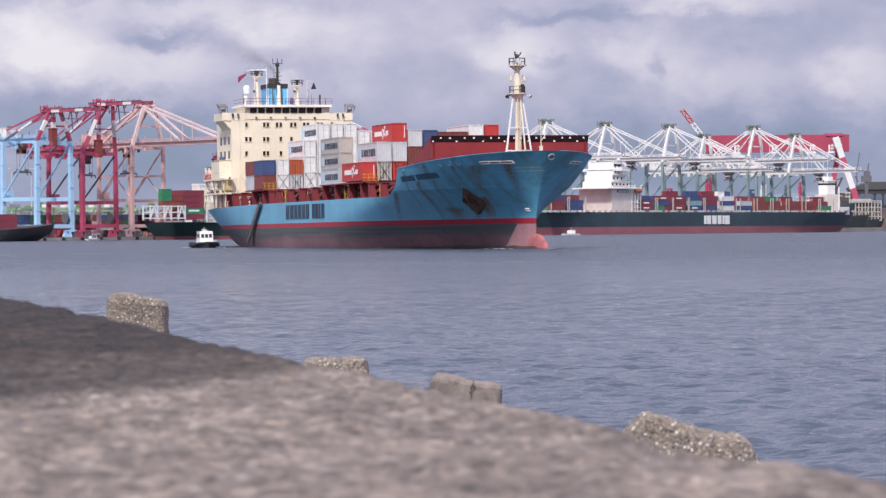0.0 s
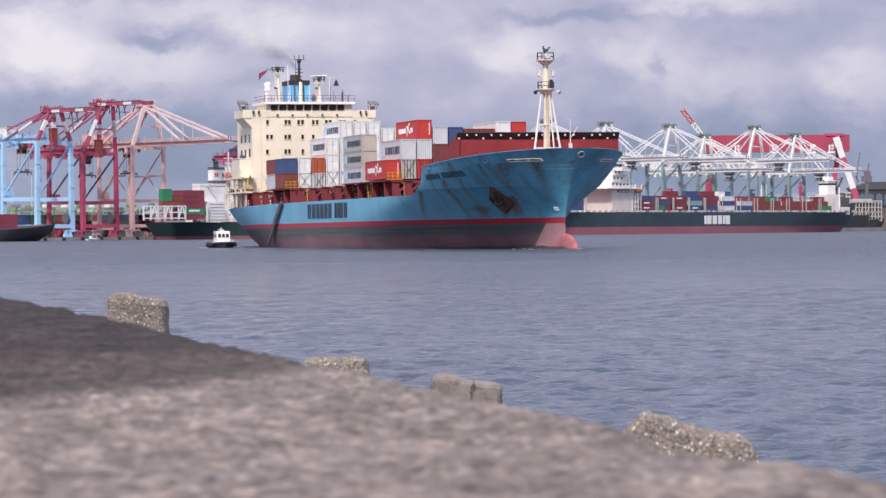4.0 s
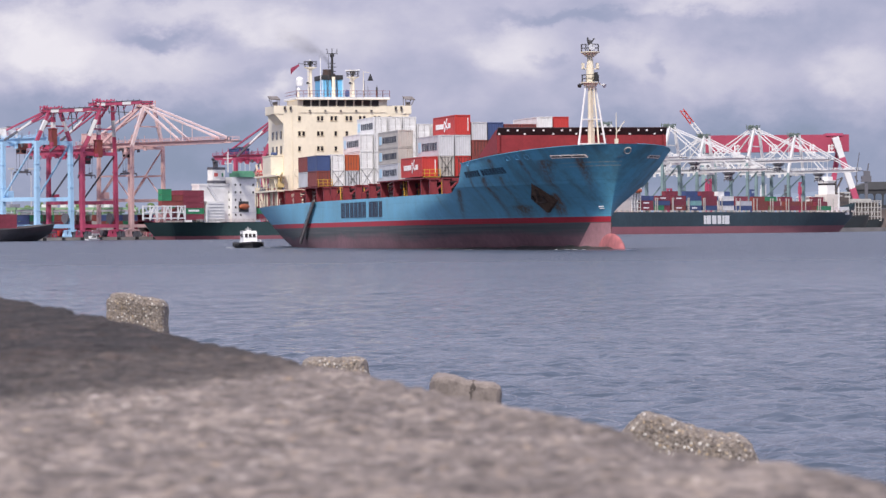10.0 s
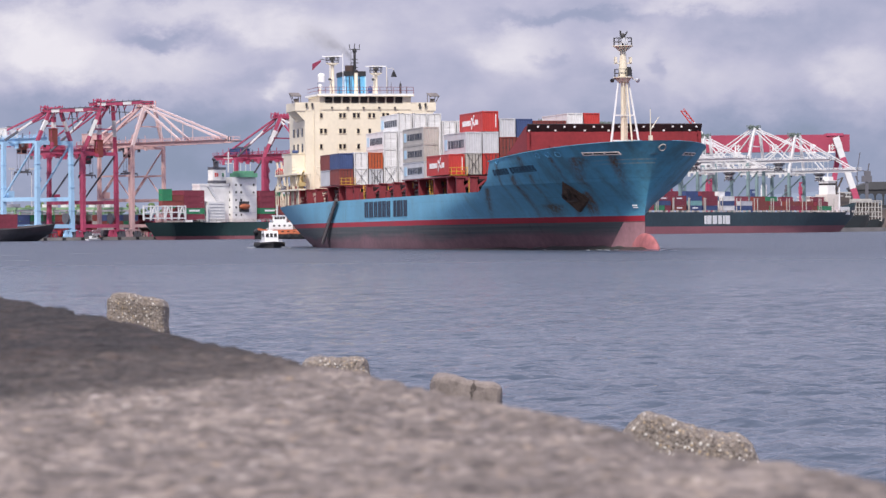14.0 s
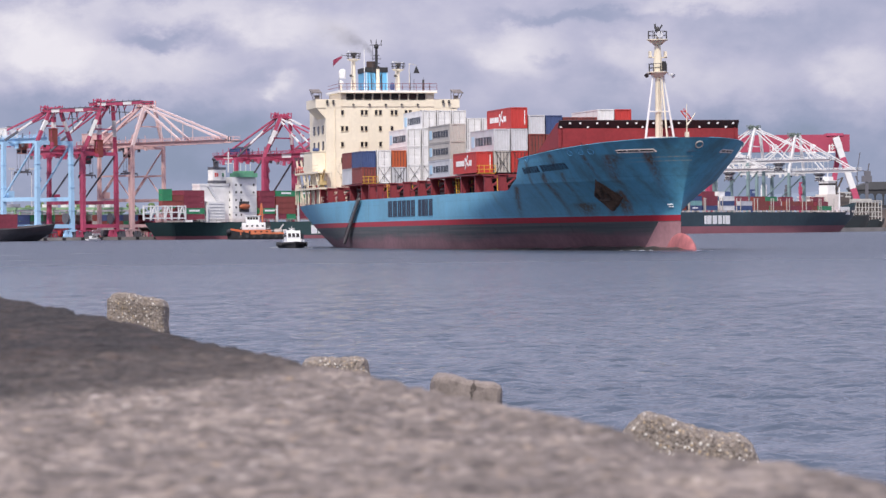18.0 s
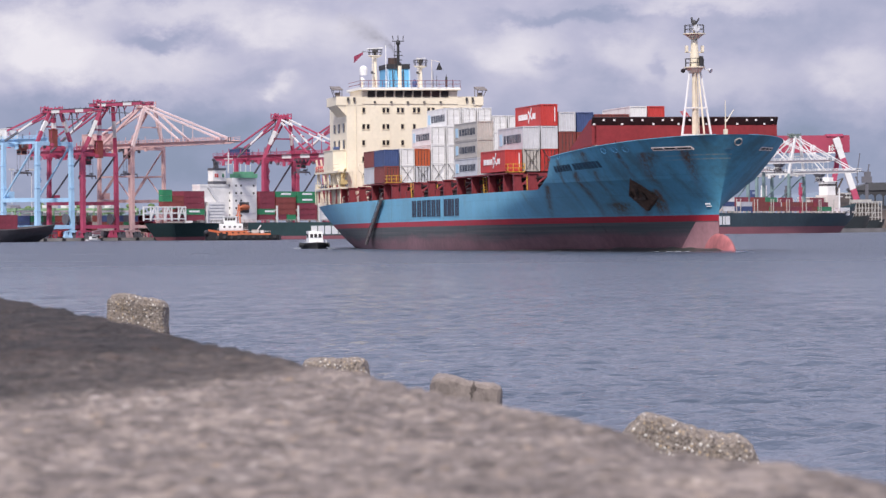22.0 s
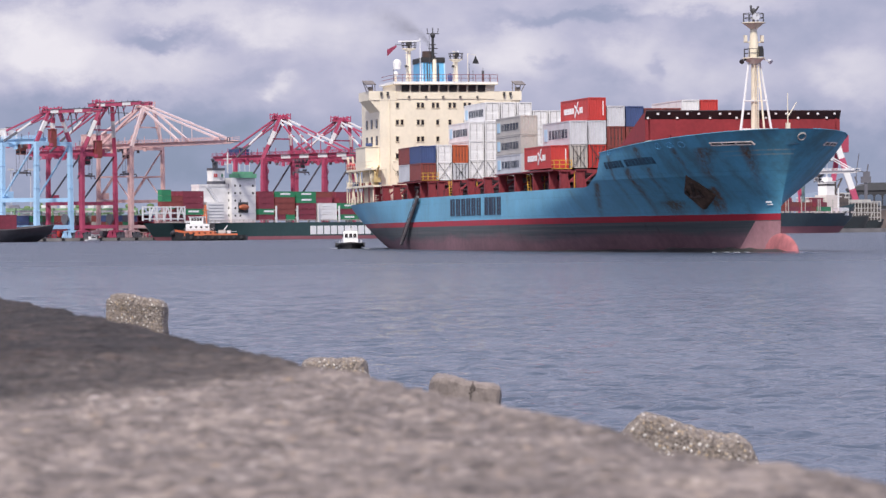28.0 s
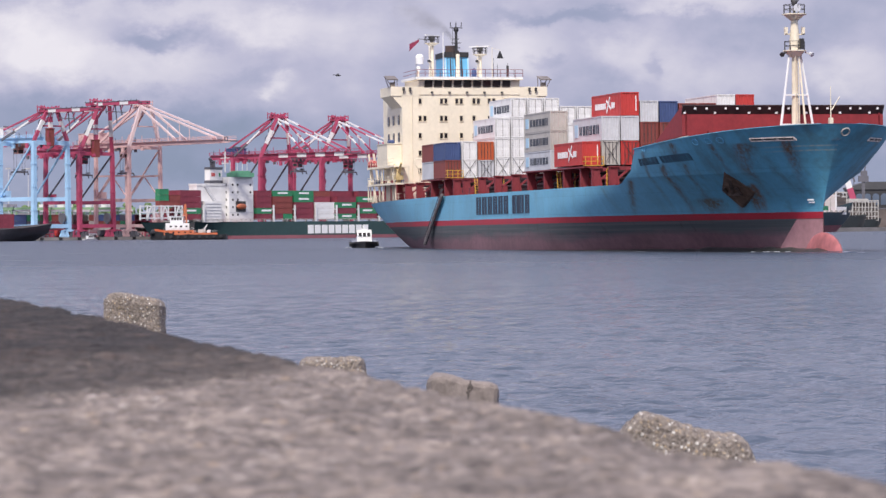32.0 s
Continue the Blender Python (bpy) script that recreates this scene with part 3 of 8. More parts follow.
def container(parent, front, row_y, base, length, high, paint, kind="plain", mark=None, lashed=False, wide=2.2, label=""):
    key = (length, high, paint.name, wide)
    if key not in BOX_CACHE:
        BOX_CACHE[key] = corrugated(length, wide, high).mesh("container", paint)
    box = part("container", BOX_CACHE[key], paint, parent, label, at=pose(front - length, row_y, base))
    key = ("end", high, paint.name, kind == "reefer", wide)
    if key not in BOX_CACHE:
        BOX_CACHE[key] = end_panel(wide, high, kind == "reefer").mesh("end_panel", paint)
    part("end_panel", BOX_CACHE[key], paint, box, at=pose(length, 0, 0))
    if kind == "reefer":
        key = ("seams", high, wide)
        if key not in BOX_CACHE:
            s = Shape()
            for y in (0.16, wide * 0.5, wide - 0.2):
                for i in range(7):
                    z = high * (0.09 + 0.125 * i)
                    s.box(-0.02, 0.04, y, y + 0.07, z, z + 0.16)
            BOX_CACHE[key] = s.mesh("hinge_strip", HINGE_GREY)
        tagged(part("hinge_strip", BOX_CACHE[key], HINGE_GREY, box, at=pose(length, 0, 0)), kind="stuff")
    if kind == "doors":
        key = ("rod", high)
        if key not in BOX_CACHE:
            BOX_CACHE[key] = door_rod(high).mesh("lock_rod", DARK_STEEL)
        for k in (0.2, 0.4, 0.6, 0.8):
            part("lock_rod", BOX_CACHE[key], DARK_STEEL, box, at=pose(length, wide * k, 0))
    if lashed:
        key = ("lash", high)
        if key not in BOX_CACHE:
            s = Shape()
            s.tube((0.12, 0.05, -0.3), (0.12, wide - 0.1, high + 0.05), 0.035, sides=6)
            s.tube((0.14, wide - 0.05, -0.3), (0.14, 0.1, high + 0.05), 0.035, sides=6)
            BOX_CACHE[key] = s.mesh("lashing_rods", DARK_STEEL)
        part("lashing_rods", BOX_CACHE[key], DARK_STEEL, box, "crossed steel lashing rods", at=pose(length, 0, 0))
    if mark == "dark":       # a dark word with a pale square before it
        s = Shape().box(0.8, 2.1, -0.03, 0.03, high * 0.22, high * 0.74)
        part("emblem", s, EMBLEM_BLUE, box, "pale blue square emblem")
        for i in range(6):
            x = 2.9 + i * 1.42
            for dx in (0.0, 0.62):
                part("lettering_bar", Shape().box(x + dx, x + dx + 0.28, -0.03, 0.03, high * 0.28, high * 0.66), LETTER_DARK, box)
    if mark == "white":      # a row of white bars and a slanting emblem
        for i, x in enumerate((1.6, 2.35, 3.1, 3.85, 4.6, 5.35, 8.3, 9.05)):
            part("lettering_bar", Shape().box(x, x + 0.5, -0.03, 0.03, high * 0.36, high * 0.62), LETTER_WHITE, box)
        s = Shape()
        s.bar((6.3, 0.0, high * 0.2), (7.7, 0.0, high * 0.85), 0.06, 0.3)
        s.bar((6.2, 0.0, high * 0.72), (8.0, 0.0, high * 0.34), 0.06, 0.26)
        part("emblem", s, LETTER_WHITE, box, "white crossed emblem")
        part("end_mark", Shape().box(0.0, 0.03, wide - 0.42, wide - 0.3, high * 0.2, high * 0.85), LETTER_WHITE, box, at=pose(length, 0, 0))
    return box


PITCH = 2.36
HINGE_GREY = mat("hinge_grey", (0.34, 0.31, 0.29), 0.6, grain=5, stain=0.8, vary=0.3)


def row(k):
    return -12.66 + PITCH * k


def fill_deck(ship):
    c40, c20 = 12.1, 6.9
    # bay before the house
    f = -105.15
    container(ship, f, row(0), 9.75, c20, 2.42, BOX_BROWN, "doors")
    container(ship, f, row(0), 12.2, c20, 2.42, BOX_BLUE, "plain")
    container(ship, f - 7.05, row(0), 9.75, c20, 2.42, BOX_PALE)
    container(ship, f - 7.05, row(0), 12.2, c20, 2.42, BOX_BROWN)
    for k, tiers in ((1, 2), (3, 3), (4, 4), (5, 4), (6, 4)):
        for i in range(tiers):
            container(ship, f, row(k), 9.75 + 2.76 * i - (0.25 if k < 3 else 0) * (i > 0), c40, 2.72 if k > 1 else 2.5, BOX_WHITE, "reefer",
                      "dark" if (k, i) in ((3, 2), (4, 3)) else None, lashed=i == 0)
    container(ship, f, row(2), 9.75, c40, 2.42, BOX_PALE, "doors", lashed=True)
    container(ship, f, row(2), 12.2, c40, 2.5, BOX_ORANGE, "doors")
    for k in (7, 8):
        for i in range(4):
            container(ship, f, row(k), 9.75 + 2.47 * i, c40, 2.44, BOX_WHITE, "reefer")
    # the grey stack amidships
    for i, paint in enumerate((BOX_PALE, BOX_GREY, BOX_GREY)):
        container(ship, -51.1, row(0), 9.65 + 2.36 * i, c40, 2.33, paint, "plain", "dark")
    for k in (1, 2, 3):
        container(ship, -51.1, row(k), 9.65, c40, 2.4, BOX_WHITE if k != 2 else BOX_BROWN, "doors")
    # the red stack
    f = -37.3
    container(ship, f, row(0), 9.85, c40, 2.72, BOX_RED, "plain", "white")
    container(ship, f, row(1), 9.85, c40, 2.78, BOX_GREY, "doors", lashed=True)
    container(ship, f, row(1), 12.68, c40, 2.85, BOX_PALE, "plain", "dark")
    container(ship, f, row(2), 9.85, c40, 2.78, BOX_RED, "doors", lashed=True)
    container(ship, f, row(2), 12.68, c40, 2.85, BOX_PALE, "plain")
    container(ship, f, row(2), 15.58, c40, 2.72, BOX_RED, "plain", "white")
    for k, paints, high in ((3, (BOX_BROWN, BOX_BROWN, BOX_PALE), 2.46), (4, (BOX_BROWN, BOX_BROWN, BOX_BLUE), 2.44), (5, (BOX_BROWN, BOX_GREY, BOX_BROWN), 2.36), (6, (BOX_BLUE, BOX_BROWN, BOX_BROWN), 2.36),
                            (7, (BOX_BROWN, BOX_BROWN, BOX_WHITE), 2.7), (8, (BOX_BROWN, BOX_BROWN, BOX_RED), 2.7), (9, (BOX_BROWN, BOX_BROWN), 2.4)):
        for i, p in enumerate(paints):
            container(ship, f, row(k), 9.85 + (high + 0.04) * i, c40, high, p, "doors" if p is BOX_BROWN else "plain")


def make_ship():
    ship = thing("container_ship", "blue-hulled container ship, cream deckhouse, rusty bow, part-laden deck", "ship")
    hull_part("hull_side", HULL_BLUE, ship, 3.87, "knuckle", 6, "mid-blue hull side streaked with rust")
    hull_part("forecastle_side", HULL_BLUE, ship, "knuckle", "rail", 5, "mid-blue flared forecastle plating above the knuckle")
    hull_part("boot_stripe", HULL_RED, ship, 3.17, 3.87, 1, "dark red boot stripe")
    hull_part("weathered_band", HULL_MAROON, ship, 1.7, 3.17, 2, "scoured dark band below the stripe")
    hull_part("underwater_hull", HULL_MAROON, ship, -0.08, 1.7, 2, "faded maroon bottom paint")
    hull_part("waterline_band", WATERLINE_DARK, ship, -2.8, -0.08, 2, "dark band at the waterline, painted for the hull's reflection")
    rng = random.Random(12)
    for i in range(26):
        u = rng.choice((-165, -140, -118, -96, -60, -52, -30, -12, 0)) + rng.uniform(-5, 5)
        y = -half(u, 0) - rng.uniform(1.3, 2.2)
        n = rng.randint(6, 9)
        long, thin = rng.uniform(0.3, 1.3), rng.uniform(0.12, 0.3)
        ring = [(u + long * math.cos(6.283 * k / n) * rng.uniform(0.6, 1.1), y + thin * math.sin(6.283 * k / n) * rng.uniform(0.6, 1.1)) for k in range(n)]
        part("foam_fleck", Shape().prism(ring, -0.33, -0.22), FOAM, ship)
    # the pale forefoot and the bulb, 3 cm proud of the plating
    for low, high in ((-2.4, 3.1),):
        s = Shape()
        for sign in (-1, 1):
            rows = []
            for j in range(6):
                w = low + (high - low) * j / 5
                back = 9.1 - 1.44 * max(w, -0.5)
                rows.append([(nose(w) - back * q + 0.02, sign * (half(nose(w) - back * q, w) + 0.03), w) for q in (0, .02, .06, .12, .2, .35, .5, .7, .85, 1)])
            s.grid(rows)
        part("forefoot", s, HULL_PINK, ship, "faded pink paint at the bow", smooth=True)
    part("bulbous_bow", Shape().ball((7.6, 0, -0.85), 5.5, 0.78, 2.6, 12, 20), BULB_RED, ship, "coral-red bulbous bow at the waterline", smooth=True)
    # decks
    us = [-171 + 3.0 * i for i in range(51)]
    part("main_deck", Shape().grid([[(u, -half(u, 7) + 0.1, rail(u) - 0.12), (u, half(u, 7) - 0.1, rail(u) - 0.12)] for u in us]), DECK_RED, ship)
    us = [-17 + 1.0 * i for i in range(30)]
    part("forecastle_deck", Shape().grid([[(u, -half(u, 11.2) + 0.1, 11.1), (u, half(u, 11.2) - 0.1, 11.1)] for u in us]), DECK_RED, ship)
    part("forecastle_bulkhead", Shape().box(-17.2, -16.9, -9.4, 9.4, 7.1, 10.9), DECK_RED, ship)
    # bulwark cap
    us = [-17.2 + 0.67 * i for i in range(44)] + [12.2, 12.6]
    for sign in (-1, 1):
        s = Shape()
        for a, b in zip(us, us[1:]):
            s.bar((a, sign * half(a, rail(a)), rail(a)), (b, sign * half(b, rail(b)), rail(b)), 0.16, 0.08)
        part("bulwark_rail", s, HULL_BLUE, ship)
    # hatch coaming, covers and the stanchions that carry the outer stacks
    part("hatch_coaming", Shape().box(-135, -26, -8.4, 8.4, 7.0, 8.9), DARK_MAROON, ship, "hatch coaming, coloured near-black for the shade between the stanchions")
    for i in range(8):
        f = -24.0 - 13.75 * i
        part("hatch_cover", Shape().box(f - 12.6, f + 0.1, -9.4, 9.4, 8.9, 9.5), DARK_MAROON, ship)
    stanchion = Shape()
    stanchion.v = [(x, y, z) for z, wide in ((0.0, 1.3), (1.5, 0.98), (2.25, 1.05)) for x, y in ((-0.22, 0.0), (0.22, 0.0), (0.22, wide), (-0.22, wide))]
    stanchion.f = [(0, 3, 2, 1), (8, 9, 10, 11)] + [(k + i, k + (i + 1) % 4, k + 4 + (i + 1) % 4, k + 4 + i) for k in (0, 4) for i in range(4)]
    stanchion.box(0.22, 0.3, 0.06, 0.14, 0.0, 2.2).box(0.22, 0.3, 0.82, 0.9, 0.2, 2.2).box(-0.4, 0.42, -0.06, 1.2, 2.14, 2.27)
    stanchion.box(-0.15, 0.15, 1.18, 2.9, 1.85, 2.25)
    stanchion.bar((0, 1.1, 0.9), (0, 2.4, 1.95), 0.22)
    for sign in (-1, 1):
        for u0, u1 in ((-120.0, -104.6), (-64.2, -36.6)):
            part("side_girder", Shape().box(u0, u1, sign * 11.5 - 1.15, sign * 11.5 + 1.15, 9.5, 9.66), DECK_RED, ship, "oxide-red girder under the outer stacks")
    data = stanchion.mesh("stanchion", DECK_RED)
    for u in (-28.6, -34.4, -39.0, -46.3, -55.0, -62.7, -70.2, -79.0, -87.5, -96.0, -101.5, -106.6, -114.6, -123.7, -131.4, -138.8):
        part("stanchion", data, DECK_RED, ship, at=pose(u, -half(u, 7) + 0.25, 7.2))
        part("stanchion", data, DECK_RED, ship, at=pose(u, half(u, 7) - 0.25, 7.2, 0, 0, 180))
    # pipes, vent heads and lockers that stand in the passage between the stanchions
    rng = random.Random(17)
    vent = Shape().tube((0, 0, 0), (0, 0, 0.95), 0.13, sides=8).tube((0, 0, 0.95), (0, 0, 1.25), 0.3, 0.24, 8).mesh("vent_head", DECK_RED)
    locker = Shape().box(-0.4, 0.4, -0.3, 0.3, 0, 0.9).box(-0.45, 0.45, -0.35, 0.35, 0.9, 0.97).mesh("fire_locker", DECK_RED)
    sconce = Shape().bar((0, 0, 0), (0, 0, 2.0), 0.1).bar((0, 0, 1.9), (0.5, 0.0, 2.15), 0.1).mesh("lamp_post", YELLOW)
    for i in range(26):
        u = -137 + 4.2 * i + rng.uniform(-1.2, 1.2)
        data, name, paint = ((vent, "vent_head", DECK_RED), (sconce, "lamp_post", YELLOW), (locker, "fire_locker", DECK_RED), (vent, "vent_head", DECK_RED))[i % 4]
        part(name, data, paint, ship, at=pose(u, -12.3 + rng.uniform(0.3, 2.2), 7.18))
    for y, z in ((-9.0, 8.7), (-9.1, 8.2), (-8.9, 7.7)):
        part("deck_pipe", Shape().tube((-136, y, z), (-27, y, z), 0.11, sides=8), DARK_STEEL, ship)
    ladder = Shape()
    for y in (0.0, 0.5):
        ladder.bar((0, y * 0.8, 0), (-0.5, y * 0.8, 2.2), 0.09)
    for j in range(6):
        ladder.bar((-0.08 * j, 0, 0.35 * j + 0.2), (-0.08 * j, 0.5, 0.35 * j + 0.2), 0.06)
    data = ladder.mesh("deck_ladder", YELLOW)
    for u in (-90, -49.5):
        part("deck_ladder", data, YELLOW, ship, "yellow deck ladder", at=pose(u, -12.2, 7.2))
    basket = Shape()
    for z in (0, 0.5, 1.0):
        for y in (0, 2.2):
            basket.bar((0, y, z), (1.0, y, z), 0.08)
        basket.bar((1.0, 0, z), (1.0, 2.2, z), 0.08)
    for y in (0, 0.7, 1.45, 2.2):
        basket.bar((1.0, y, 0), (1.0, y, 1.05), 0.08)
    data = basket.mesh("lashing_platform", YELLOW)
    for u in (-105.0, -37.2):
        part("lashing_platform", data, YELLOW, ship, "yellow railed lashing platform", at=pose(u, -12.6, 9.75))
    # deck edge rail
    s = Shape()
    for u in range(-168, -135, 2):
        s.bar((u, -half(u, 7) + 0.1, 7.0), (u, -half(u, 7) + 0.1, 8.1), 0.06)
        for z in (7.5, 8.1):
            s.bar((u, -half(u, 7) + 0.1, z), (u + 2, -half(u + 2, 7) + 0.1, z), 0.05)
    part("stern_rail", s, CREAM, ship)
    # the low wave that the bulb pushes up, and an added dark strip for the hull's reflection
    s = Shape()
    rows = []
    for i in range(40):
        u = 17.5 - 0.9 * i
        a = max(0.0, (13.6 - u)) ** 0.8 * 0.55
        crest = 0.14 * math.exp(-abs(u - 12.5) / 3.5) + 0.02 * math.exp(-abs(u) / 25) * (1 + 0.5 * math.sin(u * 1.9))
        line = []
        for k in range(-14, 15):
            y = math.copysign(max(0.0, abs(k) / 14) * (1.4 + a * 1.5), k) if k else 0.0
            d = (abs(y) - a * 0.75) / 0.8
            line.append((u, y, -0.30 + crest * math.exp(-d * d) - 0.25 * (abs(k) / 14) ** 6 - 0.25 * (i in (0, 39))))
        rows.append(line)
    s.grid(rows)
    part("bow_wave", s, WATER, ship, "low ripple pushed up by the bow", smooth=True)
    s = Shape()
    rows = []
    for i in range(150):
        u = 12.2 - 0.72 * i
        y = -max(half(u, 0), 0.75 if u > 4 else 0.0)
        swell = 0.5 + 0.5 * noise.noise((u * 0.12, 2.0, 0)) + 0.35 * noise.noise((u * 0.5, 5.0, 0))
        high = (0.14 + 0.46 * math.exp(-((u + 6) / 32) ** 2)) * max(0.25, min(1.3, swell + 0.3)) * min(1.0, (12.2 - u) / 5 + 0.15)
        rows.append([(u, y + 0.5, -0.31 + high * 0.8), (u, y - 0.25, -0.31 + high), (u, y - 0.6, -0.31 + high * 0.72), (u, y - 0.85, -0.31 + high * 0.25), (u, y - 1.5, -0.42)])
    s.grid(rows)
    part("reflection_strip", s, HULL_REFLECTION, ship, "dark strip along the hull, coloured as the hull's reflection in the water", smooth=True)
    fill_deck(ship)
    make_house(ship)
    make_bow(ship)
    return ship


SCANNERS = []
PALE_YELLOW = mat("pale_yellow_paint", (0.62, 0.47, 0.22), 0.55, grain=3, stain=0.6, vary=0.25, rust=0.5)
BEND = [(-139, -8.2, 13.25), (-139, -8.95, 13.3), (-139, -9.08, 12.9), (-139, -9.08, 12.4), (-139, -8.4, 11.6), (-139, -8.3, 8.9)]
FLAG_RED = mat("flag_crimson", (0.26, 0.03, 0.075), 0.8, grain=3, stain=1.0, vary=0.4)
CANOPY = mat("canopy_brown_grey", (0.17, 0.145, 0.13), 0.6, grain=4, stain=1.0, vary=0.3)
SOOT_BROWN = mat("sooty_brown", (0.055, 0.032, 0.027), 0.7, grain=4, stain=1.0, vary=0.4)


def make_house(ship):
    f, b = -141.5, -154.5
    house = part("deckhouse", Shape().box(b, f, -10.4, 10.4, 7.0, 23.0), CREAM, ship, "tall cream-painted accommodation block")
    # the bridge and its wings
    s = Shape()
    s.slab([(-150.5, 23.0), (-141.4, 23.0), (-141.42, 24.0), (-141.1, 25.2), (-150.5, 25.2)], -7.9, 7.7)
    bridge = part("bridge", s, CREAM, ship)
    part("bridge_roof", Shape().box(-151, -140.75, -8.35, 8.15, 25.2, 25.55), WHITE, ship, "white bridge roof edge")
    part("bridge_front", Shape().box(-141.6, -141.38, -7.75, 7.75, 22.9, 24.02), CREAM, bridge)
    part("eyebrow", Shape().box(-141.2, -140.6, -8.3, 8.1, 25.08, 25.22), CREAM, bridge)
    for i in range(9):
        y = -7.0 + i * 1.5
        w = Shape()
        w.v = [(-141.35, y, 24.05), (-141.35, y + 1.2, 24.05), (-141.1, y + 1.2, 25.02), (-141.1, y, 25.02)]
        w.v += [(x - 0.1, yy, z) for x, yy, z in w.v]
        w.f = [(0, 1, 2, 3), (7, 6, 5, 4), (0, 4, 5, 1), (1, 5, 6, 2), (2, 6, 7, 3), (3, 7, 4, 0)]
        w.v = [(x + 0.09, yy, z) for x, yy, z in w.v]
        part("window", w, GLASS, bridge, "dark bridge window")
    for sign in (-1, 1):
        s = Shape()
        s.box(-149, -141.46, min(sign * 7.7, sign * 12.05), max(sign * 7.7, sign * 12.05), 22.7, 24.1)
        wing = part("bridge_wing", s, CREAM, ship)
        s = Shape()
        a = sign * 10.4
        o = sign * 12.0
        s.v = [(-141.6, a, 22.75), (-141.6, o, 22.75), (-141.6, a, 21.0), (-148.5, a, 22.75), (-148.5, o, 22.75), (-148.5, a, 21.0)]
        s.f = [(0, 1, 2), (3, 5, 4), (0, 3, 4, 1), (1, 4, 5, 2), (2, 5, 3, 0)]
        part("wing_bracket", s, CREAM, ship)
        s = Shape()
        s.bar((-141.3, sign * 11.85, 25.12), (-143.6, sign * 11.85, 25.75), 1.7, 0.12)
        for x, y, z in ((-141.6, 11.1, 25.15), (-141.6, 12.6, 25.15), (-143.3, 11.1, 25.6), (-143.3, 12.6, 25.6)):
            s.bar((x, sign * min(y, 12.0), 24.0), (x, sign * y, z), 0.1)
        s.box(-142.6, -141.9, min(sign * 11.3, sign * 12.0), max(sign * 11.3, sign * 12.0), 24.1, 24.75)
        part("wing_shelter", s, CANOPY, wing, "dark shade roof over the wing console")
        for y in (9.2, 10.2):
            part("searchlight", Shape().box(-141.3, -141.0, sign * y - 0.16, sign * y + 0.16, 23.45, 23.95).bar((-141.3, sign * y, 23.1), (-141.2, sign * y, 23.5), 0.1), DARK_STEEL, wing)
    # cabin windows in rows, each with its frame
    pane_me = Shape().box(0.03, 0.07, -0.2, 0.2, -0.36, 0.36).mesh("window", GLASS)
    sill_me = Shape().box(0.0, 0.12, -0.3, 0.3, -0.48, -0.42).box(0.0, 0.1, -0.3, -0.25, -0.42, 0.44).box(0.0, 0.1, 0.25, 0.3, -0.42, 0.44).box(0.0, 0.08, -0.3, 0.3, 0.44, 0.48).mesh("window_frame", CREAM)
    rows_of = ((21.92, (-7.63, -4.35, -3.68, -2.0, -1.3, 0.64, 1.35, 3.0, 3.72, 5.6, 6.3, 8.2)), (19.33, (-7.66, -6.93, -4.38, -3.7, -1.33, 0.61, 3.0, 3.7, 6.0)),
               (16.76, (-7.69, -4.4, -3.73, -1.33, 0.61, 3.0)), (14.15, (-7.72, -4.4, -3.75, -1.4, 2.0)), (11.5, (-7.8, -4.4, -1.4)))
    for z, ys in rows_of:
        for y in ys:
            w = part("window", pane_me, GLASS, house, "small dark cabin window", at=pose(f, y, z))
            part("window_frame", sill_me, CREAM, w)
    for z in (19.4, 16.8, 14.2):
        for u in (-143.6, -147.2, -150.6):
            part("side_window", Shape().box(u - 0.5, u + 0.5, -10.5, -10.38, z - 0.9, z + 0.5), GLASS, house, "tall dark opening in the side of the block")
    # pipes that run down the front
    for y, z0 in ((-8.9, 9.0), (5.0, 12.0)):
        part("drain_pipe", Shape().tube((f + 0.1, y, z0), (f + 0.1, y, 22.6), 0.07, sides=6), CREAM, house)
    for i in range(5):
        part("deck_lamp", Shape().box(-141.4, -141.1, -6.0 + 2.7 * i, -5.7 + 2.7 * i, 23.1, 23.35), DARK_STEEL, house)
    # side platforms with rails
    for z, u0, u1 in ((12.2, -156, -137.5), (9.6, -156, -136.5)):
        p = part("side_platform", Shape().box(u0, u1, -12.7, -10.3, z - 0.18, z + 0.1), CREAM, ship)
        s = Shape()
        for i in range(int((u1 - u0) / 1.8)):
            u = u0 + 1.8 * i
            s.bar((u, -12.6, z), (u, -12.6, z + 1.1), 0.05)
        for h in (0.55, 1.1):
            s.bar((u0, -12.6, z + h), (u1, -12.6, z + h), 0.05)
        part("railing", s, CREAM_MAST, p)
        for u in (u0 + 1, (u0 + u1) / 2, u1 - 1):
            part("platform_post", Shape().bar((u, -12.4, z - 2.5), (u, -12.4, z - 0.1), 0.18), CREAM_MAST, p)
    part("store_house", Shape().box(-149.0, -142.1, -12.6, -10.42, 12.3, 15.55).box(-149.1, -142.0, -12.7, -10.42, 15.55, 15.65), CREAM, ship, "cream deck store on the side platform")
    part("tarpaulin", Shape().tube((-143.2, -12.25, 15.9), (-143.2, -11.3, 15.9), 0.3, sides=12), BOX_BLUE, ship, "blue drum lashed on the store roof", smooth=True)
    rng = random.Random(23)
